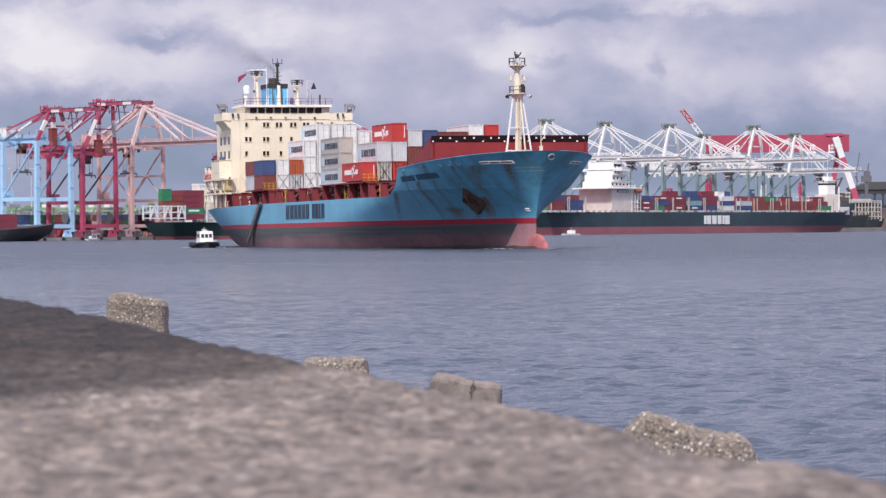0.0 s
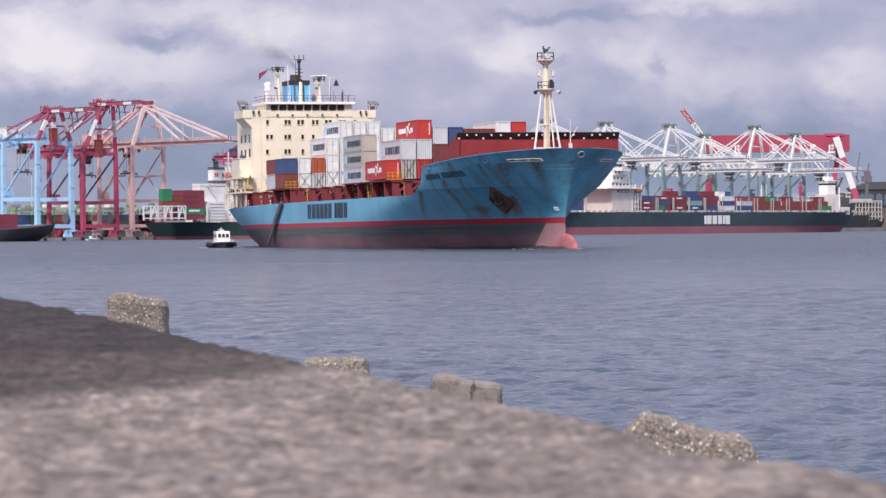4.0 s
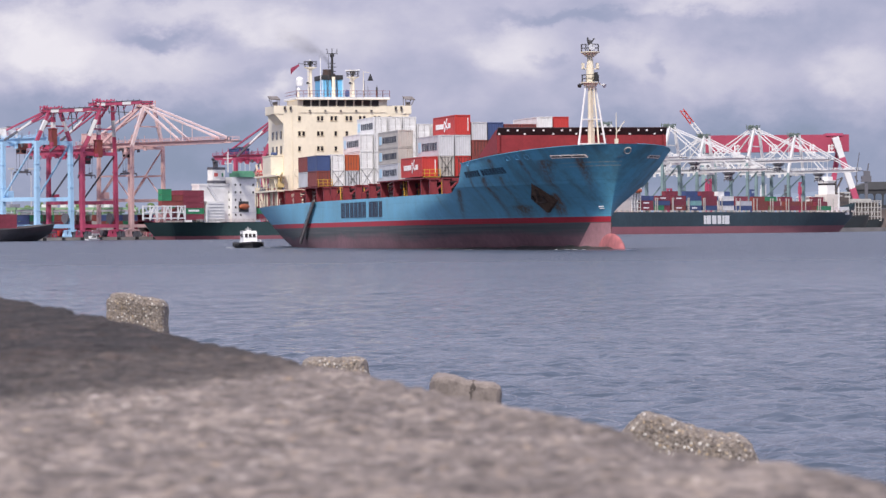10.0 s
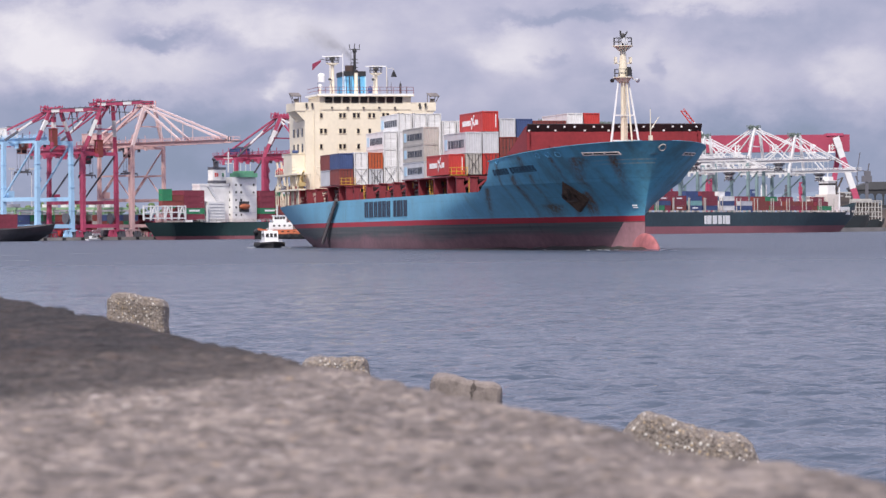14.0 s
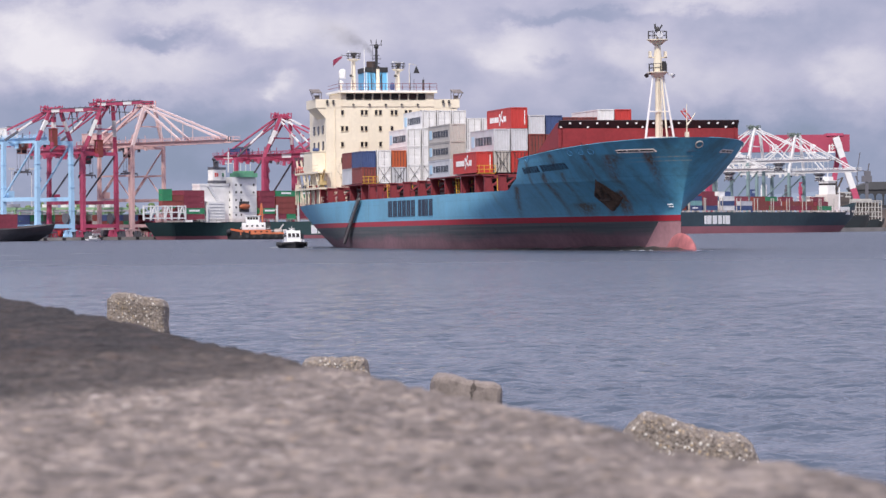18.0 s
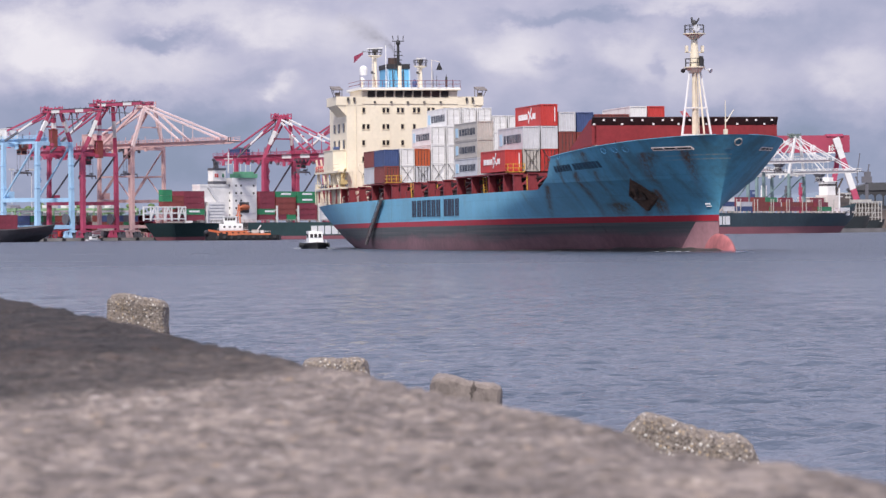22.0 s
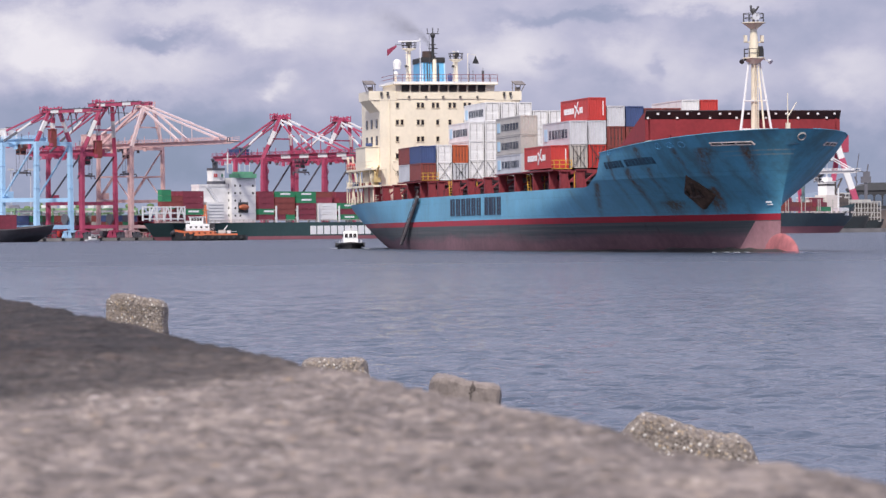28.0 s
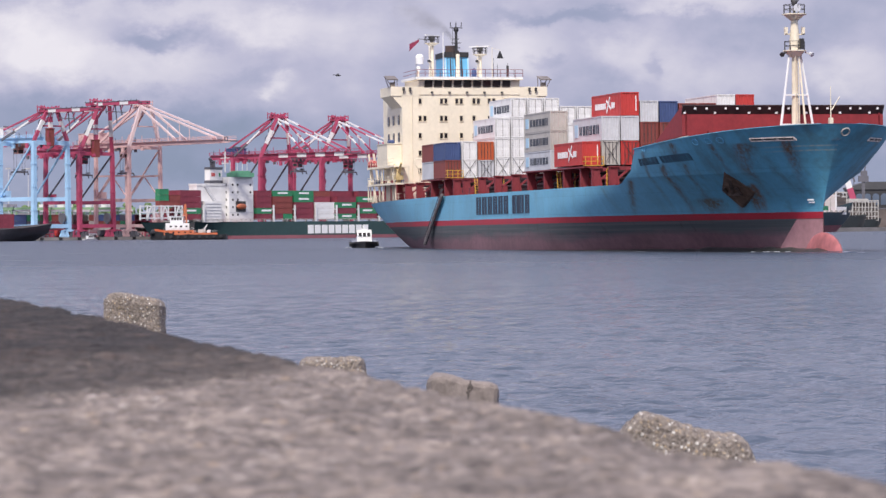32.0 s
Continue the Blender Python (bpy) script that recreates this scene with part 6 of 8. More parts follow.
    # A-frame over the water-side legs
    for y in (-s * 0.96, s * 0.96):
        stripes(c, "a_frame_post", (g, y, zb), (g + 1.0 + lean, y * 0.3, za - 1.0), size * post, band, 3)
        part("back_stay", Shape().bar((g - 1.5 + lean, y * 0.3, za - 1.2), (-g - back * 0.7, y * 0.3, zb + 1.8), rope * size), stay, c)
        stripes(c, "back_stay", (g - 1.5 + lean, y * 0.3, za - 1.6), (-g, y * 0.9, zb + 0.8), rope * 1.3 * size, (mast,) if len(band) == 1 else (mast, STEEL_WHITE, STEEL_DARK), 3)
    zm = zb + (za - zb) * 0.45
    part("frame_tie", Shape().bar((g + 0.5 + lean * 0.45, -s * 0.66, zm), (g + 0.5 + lean * 0.45, s * 0.66, zm), size * 0.35), mast, c)
    lad = Shape()
    n = int((za - zb) / 1.8)
    for i in range(n):
        a, b = i / n, (i + 1) / n
        lad.bar((g - 1.2 + lean * a, -s * 0.96 * (1 - 0.7 * a) + 1.0 * (i % 2), zb + (za - zb) * a), (g - 1.2 + lean * b, -s * 0.96 * (1 - 0.7 * b) + 1.0 * (1 - i % 2), zb + (za - zb) * b), 0.22)
    part("frame_stair", lad, STEEL_DARK if deep else mast, c)
    # apex: sheave nest with platforms, rails and lamps
    head = Shape().box(g - 3.2 + lean, g + 0.6 + lean, -s * 0.36, s * 0.36, za - 1.3, za - 0.5)
    for k in (-0.3, -0.1, 0.1, 0.3):
        head.tube((g - 2.2 + lean, s * k - 0.18, za - 0.4), (g - 2.2 + lean, s * k + 0.18, za - 0.4), 0.9, sides=12).tube((g - 0.3 + lean, s * k - 0.18, za - 0.5), (g - 0.3 + lean, s * k + 0.18, za - 0.5), 0.8, sides=12)
    part("apex_head", head, apex, c)
    walk_ = Shape().box(g - 3.6 + lean, g + 1.0 + lean, -s * 0.44, s * 0.44, za - 1.6, za - 1.45)
    for x in (g - 3.5 + lean, g - 1.3 + lean, g + 0.9 + lean):
        for y in (-s * 0.42, 0.0, s * 0.42):
            walk_.bar((x, y, za - 1.5), (x, y, za + (0.9 if y else 0.3)), 0.3)
    for y in (-s * 0.42, s * 0.42):
        walk_.bar((g - 3.5 + lean, y, za + 0.3), (g + 0.9 + lean, y, za + 0.3), 0.4).bar((g - 2.6 + lean, y, za - 1.2), (g - 0.4 + lean, y, za + 0.8), 0.35)
    part("apex_walk", walk_, apex, c)
    for y in (-2.6, 2.6):
        for k in ((0.42, 0.88) if boom_up is None else ()):
            p, q = (g - 1.0 + lean, y * 0.9, za - 1.0), (g + reach * k, y, zb + 2.3)
            stripes(c, "fore_stay", p, q, (rope + 0.02) * size, (stay, stay) if len(band) == 1 else (STEEL_WHITE, mast), 4)
            m = Vector(p).lerp(Vector(q), 0.55)
            part("stay_hanger", Shape().bar(m, (m.x, m.y, zb + 1.5), 0.22).bar(m + Vector((-1.2, 0, 0.7)), m + Vector((1.2, 0, -0.3)), 0.5), stay, c)
    if boom_up is not None:      # the boom lies latched high beside the apex
        n = 6
        for y in (-2.6, 2.6):
            stripes(c, "raised_boom", (g - 2, y, za - 1.2), (g + boom_up, y, za - 1.4), 1.4, band, n)
        r = Shape()
        for i in range(10):
            x = g - 2 + (boom_up + 2) * i / 9
            r.bar((x, -3.4, za - 0.7), (x, -3.4, za - 0.2), 0.2).bar((x, -2.6, za - 1.3), (x, 2.6, za - 1.3), 0.3)
        r.bar((g - 2, -3.4, za - 0.6), (g + boom_up, -3.4, za - 0.7), 0.2)
        part("boom_walkway", r, STEEL_DARK, c)
        stripes(c, "sheave_tower", (g + 1.5, -1.2, za - 1.5), (g + 1.5, -1.2, zb + 3.0), 1.3, (STEEL_WHITE, STEEL_RED), 4)
        part("rope_drum_house", Shape().box(g + 0.2, g + 2.6, -2.6, -0.2, zb - 2.0, zb + 4.5).box(g + 0.0, g + 2.8, -2.8, 0.0, zb + 4.5, zb + 4.8), BOX_BROWN, c)
        for k in range(5):
            x = g + boom_up * (0.15 + 0.18 * k)
            part("hanger", Shape().bar((x, -2.6, za - 2.0), (x - 1.5, -2.6, za - 5.0 + (k % 2)), 0.3), mast, c)
        lat = Shape()
        for i in (0, 2, 3):          # lattice and rope gear between the post heads
            lat.bar((g + boom_up * (0.30 + 0.10 * i), -2.0, za - 2.0), (g + boom_up * (0.27 + 0.11 * i), -1.0, za - 5.0 - (i * 7 % 5)), 0.3)
        lat.bar((g + boom_up * 0.3, -2.0, za - 4.2), (g + boom_up * 0.72, -2.0, za - 5.0), 0.3)
        part("latch_gear", lat, STEEL_DARK, c)
    # clutter on the girder: floodlights, rails, switch boxes
    for k in range(11):
        x = -g - back * 0.9 + (back + gauge) * k / 10
        part("girder_fitting", Shape().box(x, x + 0.9 + 0.5 * (k % 3), -3.6, -2.9, zb - 1.8 - (k % 2) * 0.6, zb - 0.6), (STEEL_DARK, mast, girder)[k % 3], c)
        part("lamp_pole", Shape().bar((x + 0.4, -3.3, zb + 1.4), (x + 0.4, -3.3, zb + 3.4 + (k % 3) * 0.6), 0.18), (STEEL_DARK, mast, girder)[k % 3], c)
    # machinery house with its ribs and roof rail, trolley and cab
    x0, x1 = -g - back * (0.5 if girder is STEEL_RED else 0.85), -g - back * 0.2
    zt = zb + (4.0 if girder is STEEL_RED else 5.6)
    room = part("machinery_house", Shape().box(x0, x1, -2.8, 2.8, zb + 1.8, zt).box(x0 - 0.2, x1 + 0.2, -3.0, 3.0, zt, zt + 0.25), house or girder, c)
    ribs = Shape()
    m = max(3, int((x1 - x0) / 1.9))
    for i in range(m + 1):
        x = x0 + (x1 - x0) * i / m
        ribs.box(x - 0.12, x + 0.12, -2.95, -2.8, zb + 1.8, zt)
        if i < m:
            ribs.bar((x, -2.88, zb + 2.0 + (i % 2) * (zt - zb - 2.2)), (x + (x1 - x0) / m, -2.88, zt - 0.2 - (i % 2) * (zt - zb - 2.2)), 0.16)
    part("wall_rib", ribs, house or girder, room)
    part("roof_vent", Shape().box(x0 + 1.0, x0 + 2.2, -1, 1, zt + 0.25, zt + 1.1).box(x1 - 2.4, x1 - 1.4, -1, 1, zt + 0.25, zt + 0.9), STEEL_DARK, room)
    t = trolley if trolley is not None else g + reach * 0.2 if boom_up is None else 0.0
    part("trolley", Shape().box(t, t + 5, -2.4, 2.4, zb - 1.3, zb - 0.4).box(t + 0.6, t + 4.4, -1.6, 1.6, zb - 2.1, zb - 1.3), cab or STEEL_DARK, c)
    part("operator_cab", Shape().box(t + 0.5, t + 3.4, -1.4, 1.4, zb - 4.4, zb - 2.1).box(t + 0.3, t + 3.6, -1.6, 1.6, zb - 2.2, zb - 2.0), cab or girder, c)
    part("cab_window", Shape().box(t + 0.7, t + 3.2, -1.46, -1.38, zb - 3.9, zb - 2.9).box(t + 3.38, t + 3.46, -1.2, 1.2, zb - 4.2, zb - 2.9), GLASS, c)
    hook = Shape()
    zs = zb - drop
    for y in (-2.0, 2.0):
        hook.bar((t + 1.4, y, zb - 2), (t + 1.7, y, zs + 1.0), 0.1).bar((t + 3.6, y, zb - 2), (t + 3.3, y, zs + 1.0), 0.1)
        hook.bar((t + 1.4, y, zs + 0.9), (t + 3.6, y, zs + 0.9), 0.5)
    for x in (t + 1.3, t + 3.7):
        hook.bar((x, -3.0, zs), (x, 3.0, zs), 0.4, 0.6)
        for y in (-3.0, 3.0):
            hook.bar((x, y, zs + 0.2), (x, y * 1.12, zs - 1.1), 0.3)
    hook.bar((t + 2.5, -2.4, zs + 0.2), (t + 2.5, 2.4, zs + 0.2), 0.9, 0.7)
    part("spreader", hook, STEEL_DARK, c)
    lad = Shape()
    for i in range(int(zb / 2.2)):
        lad.bar((-g, s + 0.4 + (i % 2) * 1.2, 1.5 + 2.2 * i), (-g, s + 1.6 - (i % 2) * 1.2, 3.7 + 2.2 * i), 0.35)
        lad.bar((-g, s + 0.3, 3.7 + 2.2 * i), (-g, s + 1.8, 3.7 + 2.2 * i), 0.2)
    part("stair_tower", lad, leg, c)
    part("cable_reel", Shape().tube((g - 1.2, s - 2.4, 6.0), (g - 1.2, s - 1.6, 6.0), 2.0, sides=16).box(g - 1.6, g - 0.6, s - 2.5, s - 1.5, 3.0, 6.0), STEEL_DARK if leg is not STEEL_PINK else leg, c)
    part("power_cabin", Shape().box(-g - 1.6, -g + 1.6, -s + 1.2, -s + 4.2, zp + 0.8, zp + 3.4), girder, c)
    return c


def berth_pose(berth, s, n):
    return berth @ pose(s, n, 2.5, 0, 0, -90)


ca = "row of ship-to-shore cranes on the near berth"
crane("quay crane with light-blue portal and red-white striped apex", berth_pose(BERTH_A, -68.0, 50), 35.5, 48.2, STEEL_BLUE, STEEL_BLUE, STEEL_RED,
      band=(STEEL_RED, STEEL_WHITE, STEEL_RED), boom_up=27, size=1.7, back=24, gauge=21.2, span=16.6, group=ca, house=STEEL_WHITE, rope=0.34, post=0.72, trolley=-11.5, drop=11.5, cab=STEEL_RUST, apex=STEEL_RED)
crane("crimson quay crane with red-white striped boom latched high", berth_pose(BERTH_A, -46.0, 50), 31.5, 51.2, STEEL_RED, STEEL_RED, STEEL_RED,
      band=(STEEL_RED, STEEL_WHITE, STEEL_RED), boom_up=29, lean=4.5, size=1.5, gauge=21.2, span=16.6, group=ca, rope=0.34, post=0.95, trolley=0.5, drop=8.8)
crane("faded pink quay crane with its boom lowered", berth_pose(BERTH_A, -21.5, 50), 34.2, 51.2, STEEL_PINK, STEEL_PINK, STEEL_PINK,
      band=(STEEL_PINK_PALE,), stay=STEEL_PINK_PALE, size=1.35, reach=51, gauge=20.6, span=16.2, group=ca, rope=0.5, post=0.85, trolley=-4.0, drop=10.5, tie=22.6)
crane("crimson quay crane with white-banded stays, behind a moored ship", berth_pose(BERTH_A, 49.0, 50), 30.6, 48.0, STEEL_RED, STEEL_RED, STEEL_RED,
      band=(STEEL_RED, STEEL_WHITE, STEEL_RED), size=1.55, lean=3.0, reach=46, group=ca, rope=0.36, post=0.85, trolley=20.0, drop=6.0, house=BOX_BLUE)
crane("crimson quay crane with white-banded stays, behind a moored ship", berth_pose(BERTH_A, 82.8, 50), 30.6, 47.6, STEEL_RED, STEEL_RED, STEEL_RED,
      band=(STEEL_RED, STEEL_WHITE, STEEL_RED), size=1.55, lean=3.0, reach=46, group=ca, rope=0.36, post=0.85, trolley=14.0, drop=6.0)

cb = "row of white-topped cranes on the far berth"
for px, tall, high, reach in ((-45.1, 57.5, 37.0, 48), (10.0, 57.5, 37.0, 48), (74.0, 57.8, 37.2, 50), (109.9, 53, 32.0, 42), (164.4, 59, 37.8, 50), (210.6, 55.5, 32.4, 42)):
    crane("quay crane with white upper works and grey-green legs", berth_pose(BERTH_B, px, 62), high, tall, STEEL_TEAL, STEEL_WHITE, STEEL_WHITE,
          gauge=22, span=18, reach=reach, back=16, size=1.65, stay=STEEL_WHITE, group=cb, rope=0.30, post=0.8, apex=APEX_GREEN, trolley=24.0, drop=4.5)


# ---- moored ships ----
FAR_BOX = {}


def far_box(parent, x, y, z, paint, L=12.0, W=2.4, H=2.5, mark=None):
    key = (paint.name, L, H)
    if key not in FAR_BOX:
        s = Shape().box(0.1, L - 0.1, 0.06, W - 0.06, 0.06, H - 0.06)
        for a in (0, L - 0.25):
            for b in (0, W - 0.25):
                s.box(a, a + 0.25, b, b + 0.25, 0, H)
        for b in (0, W - 0.2):
            s.box(0.25, L - 0.25, b, b + 0.2, 0, 0.2).box(0.25, L - 0.25, b, b + 0.2, H - 0.2, H)
        FAR_BOX[key] = s.mesh("container", paint)
    box = part("container", FAR_BOX[key], paint, parent, at=pose(x, y, z))
    if mark is not None:
        if mark.name not in FAR_BOX:
            FAR_BOX[mark.name] = Shape().box(2.6, 7.8, -0.04, 0.06, 0.9, 1.6).mesh("lettering_bar", mark)
        part("lettering_bar", FAR_BOX[mark.name], mark, box)
    return box


def far_hull(ship, x0, x1, beam, high, paint, boot, sheer, forefoot, red=0.2):
    """A hull along x from stern x0 to bow x1, its near side at y = 0."""
    def outline(z, k):
        flare = 0.55 + 0.45 * z
        pts = []
        for q in (0, .02, .06, .12, .2, .4, .6, .75, .84, .9, .95, .98, 1):
            x = x0 + (x1 - forefoot * (1 - z) - x0) * q + (4.0 * (1 - z)) * (1 - q)
            w = beam / 2 * min(1.0, (0.55 + 0.45 * min(1, q / 0.12)) * (0.7 + 0.3 * z if q < 0.1 else 1)) * (1 - max(0.0, (q - 0.72) / 0.28) ** (1.5 + 1.2 * z)) 
            pts.append((x, w))
        return pts
    for name, zs, colour, label in (("hull_side", (red, 0.5, 0.8, 1.0), paint, "dark hull side"), ("boot_band", (-0.15, 0.0, red), boot, "faded red boot band")):
        s = Shape()
        for sign in (-1, 1):
            rows = []
            for z in zs:
                rows.append([(x, beam / 2 + sign * w, z * (high + (sheer * max(0.0, (x - x1 + 38) / 38) ** 1.5 if z >= 1 else 0))) for x, w in outline(max(z, 0), sign)])
            s.grid(rows)
        rows = []
        for z in zs:
            x, w = outline(max(z, 0), 1)[0]
            rows.append([(x, beam / 2 - w, z * high), (x, beam / 2 + w, z * high)])
        s.grid(rows)
        part(name, s, colour, ship, label, smooth=True)
    s = Shape()
    s.grid([[(x, beam / 2 - w, high - 0.05), (x, beam / 2 + w, high - 0.05)] for x, w in outline(1.0, 1)])
    part("weather_deck", s, DECK_RED, ship)


def bars(parent, x, y, z, widths, high, paint, gap=1.3):
    for w in widths:
        part("lettering_bar", Shape().box(x, x + w, y - 0.12, y + 0.05, z, z + high), paint, parent)
        x += w * gap


def moored_green():
    """The dark green ship on the near berth."""
    ship = thing("moored_container_ship", "dark green container ship with white deckhouse moored at the quay", "ship", BERTH_A.copy())
    far_hull(ship, -36.0, 151.5, 32, 6.7, HULL_GREEN, HULL_ROSE, 4.0, 10)
    bars(ship, 28.6, -0.05, 1.9, [3.05] * 9, 3.4, LETTER_WHITE, 1.22)
    rng = random.Random(11)
    bays = ((-46.6, 3, 5.4), (-36.2, 5, 0.4), (2.4, 4, 0.4), (10.9, 4, 0.4), (22.2, 4, 0.4), (33.4, 4, 0.4), (45.4, 4, 0.4), (56.9, 4, 0.4), (69.2, 4, 0.4))
    paints = (BOX_MAROON, BOX_MAROON, BOX_GREEN, BOX_BROWN, BOX_MAROON, BOX_GREEN)
    near = {1: (BOX_MAROON, BOX_GREEN, BOX_MAROON, BOX_MAROON, BOX_MAROON), 2: (BOX_MAROON, BOX_GREEN, BOX_MAROON, BOX_MAROON, BOX_MAROON), 3: (BOX_MAROON, BOX_BROWN, BOX_BROWN, BOX_BROWN, BOX_GREEN),
            4: (BOX_MAROON, BOX_MAROON, BOX_MAROON, BOX_GREEN, BOX_GREEN), 5: (FAR_WHITE, FAR_WHITE, FAR_WHITE), 6: (BOX_GREEN, BOX_MAROON, BOX_GREEN, BOX_MAROON), 7: (BOX_MAROON, BOX_GREEN, BOX_MAROON, BOX_GREEN, BOX_MAROON)}
    for b, (x, tiers, lift) in enumerate(bays):
        for k in range(1 if b == 0 else 4):
            column = near[b] if k == 0 and b in near else [rng.choice(paints) for _ in range(3 if b == 0 else 5 if b in (1, 2, 4) else 4 + rng.randint(0, 1))]
            for i, paint in enumerate(column):
                z = 7.1 + lift + 2.27 * i
                if b == 0 and k == 0 and i:
                    far_box(ship, x, 0.8, z, BOX_GREEN, 4.6, H=2.22)
                    if i == 1:
                        far_box(ship, x + 5.0, 0.8, z, BOX_BROWN, 5.3, H=2.22)
                elif b == 3 and k == 0 and i == 0:
                    far_box(ship, x, 0.8, z, paint, 5.3, H=2.22)
                    far_box(ship, x + 5.6, 0.8, z, BOX_GREEN, 4.6, H=2.22)
                else:
                    far_box(ship, x, 0.8 + k * 2.5, z, paint, 7.8 if b == 2 else 10.3, H=2.22, mark=LETTER_WHITE if k == 0 and paint in (BOX_GREEN, FAR_WHITE) else None)
    # lashing bridges
    for x, tiers, lift in bays[1:]:
        x = -0.3 if x == 2.4 else x
        s = Shape()
        for y in (0.2, 6, 14):
            s.bar((x + 11.05, y, 6.6), (x + 11.05, y, 13.2), 0.55)
            s.bar((x + 11.05, y, 6.6), (x + 10.5, y, 8.6), 0.3).bar((x + 11.05, y, 6.6), (x + 11.6, y, 8.6), 0.3)
        s.bar((x + 11.05, 0.2, 11.5), (x + 11.05, 14, 11.5), 0.4).bar((x + 11.05, 0.2, 8.6), (x + 11.05, 14, 8.6), 0.3)
        part("lashing_bridge", s, STEEL_WHITE, ship)
    # hatch rail and deck gear along the near edge
    s = Shape()
    for i in range(64):
        x = -30 + 2.4 * i
        s.bar((x, 0.35, 6.6), (x, 0.35, 7.7), 0.14)
    s.bar((-30, 0.35, 7.7), (122, 0.35, 7.7), 0.16).bar((-30, 0.35, 7.2), (122, 0.35, 7.2), 0.12)
    part("deck_rail", s, BOX_GREY, ship)
    # lattice under the after stack
    s = Shape()
    x0, x1 = -56.3, -35.8
    for i in range(7):
        x = x0 + (x1 - x0) * i / 6
        s.bar((x, 0.4, 7.4), (x, 0.4, 13.0), 0.5)
        if i < 6 and i % 2 == 1:
            m = x + (x1 - x0) / 12
            s.bar((x, 0.3, 8.0), (m, 0.3, 12.8), 0.45).bar((m, 0.3, 12.8), (x + (x1 - x0) / 6, 0.3, 8.0), 0.45)
    for z in (8.2, 10.4, 12.7):
        s.bar((x0, 0.4, z), (x1, 0.4, z), 0.45)
    part("stern_lattice", s, STEEL_WHITE, ship, "white steel lattice under the after stack")
    # deckhouse: its side and its after face both show
    xa, xb = -10.6, 1.8
    house = part("deckhouse", Shape().box(xa, xb, 2.0, 9.5, 6.5, 24.0), FAR_WHITE, ship, "white accommodation block")
    after = part("after_house", Shape().box(-25.4, xa, 4.0, 8.5, 6.5, 20.6), FAR_WHITE, ship, "white stepped after part of the deckhouse")
    part("parapet", Shape().box(-25.6, xa, 3.8, 4.1, 20.6, 21.4).box(-25.6, -25.3, 4.0, 8.5, 20.6, 21.4), FAR_WHITE, after)
    tower = part("engine_casing", Shape().box(-23.8, -15.2, 1.2, 4.0, 6.5, 14.6), FAR_WHITE, ship, "pale casing with tiers of louvres")
    for i in range(6):
        part("louvre", Shape().box(-23.4, -15.6, 1.0, 1.22, 7.5 + 1.2 * i, 7.75 + 1.2 * i), BOX_PALE, tower)
    part("slanting_stair", Shape().bar((-21.5, 3.7, 20.4), (-13.5, 3.7, 10.5), 0.5, 0.7).bar((-21.5, 3.2, 21.4), (-13.5, 3.2, 11.5), 0.14), BOX_PALE, ship)
    part("funnel", Shape().box(-17.8, -11.5, 5.0, 8.0, 20.6, 27.6), FAR_WHITE, ship, "white funnel with dark trim")
    part("funnel_band", Shape().box(-17.95, -11.35, 4.9, 8.1, 26.9, 27.8), STEEL_DARK, ship)
    part("funnel_band", Shape().box(-17.95, -11.35, 4.9, 8.1, 21.6, 22.7), STEEL_DARK, ship)
    for x, paint in ((-17.0, BOX_RED), (-16.0, BOX_RED), (-13.2, BOX_GREEN)):
        part("funnel_mark", Shape().box(x, x + 0.7, 4.88, 5.0, 24.2, 25.6), paint, ship)
    for n, z in ((5.8, 30.8), (7.2, 31.8)):
        part("exhaust_pipe", Shape().tube((-15, n, 27), (-15.2, n, z - 1.2), 0.6).tube((-15.2, n, z - 1.2), (-16.0, n, z - 0.6), 0.6), STEEL_DARK, ship, smooth=True)
    part("bridge_roof", Shape().box(-8.0, xb - 0.8, 0.5, 6.5, 24.0, 25.6).box(-7.0, xb - 1.4, 2, 6, 25.6, 26.4), ROOF_GREEN, ship, "pale green bridge roof")
    mast_ = Shape().bar((-6.5, 9, 26), (-6.5, 9, 34), 0.4).bar((-6.5, 6.5, 31.5), (-6.5, 11.5, 31.5), 0.3).bar((-6.5, 7.0, 29.5), (-6.5, 11.0, 29.5), 0.3)
    for x in (-8.2, -4.6, -2.0, 0.4):
        mast_.bar((x, 4, 26), (x, 4, 29.5), 0.16)
    part("radar_mast", mast_, STEEL_WHITE, ship)
    for z in (9.0, 11.9, 14.8, 17.7, 20.6):
        for x in (xa + 1.4, xa + 4, xa + 10.5):
            if x < xa + 9 or z > 15:
                part("window", Shape().box(x, x + 0.7, 1.9, 2.02, z, z + 0.8), GLASS, house)
        for n in (3.5, 6.5):
            part("window", Shape().box(xa - 0.02, xa + 0.1, n, n + 0.8, z, z + 0.9), GLASS, house)
    part("deck_line", Shape().box(xa - 0.1, xb + 0.1, 1.92, 2.0, 10.2, 10.35).box(xa - 0.1, xb + 0.1, 1.92, 2.0, 17.0, 17.12), BOX_PALE, house)
    part("boat_bay", Shape().box(-7.3, -2.3, 1.85, 2.02, 10.5, 14.6), DARK_STEEL, house)
    part("lifeboat", Shape().ball((-4.9, 1.3, 12.6), 2.6, 0.9, 1.1), TUG_ORANGE, ship, "orange lifeboat in its davit", smooth=True)
    return ship


moored_green()


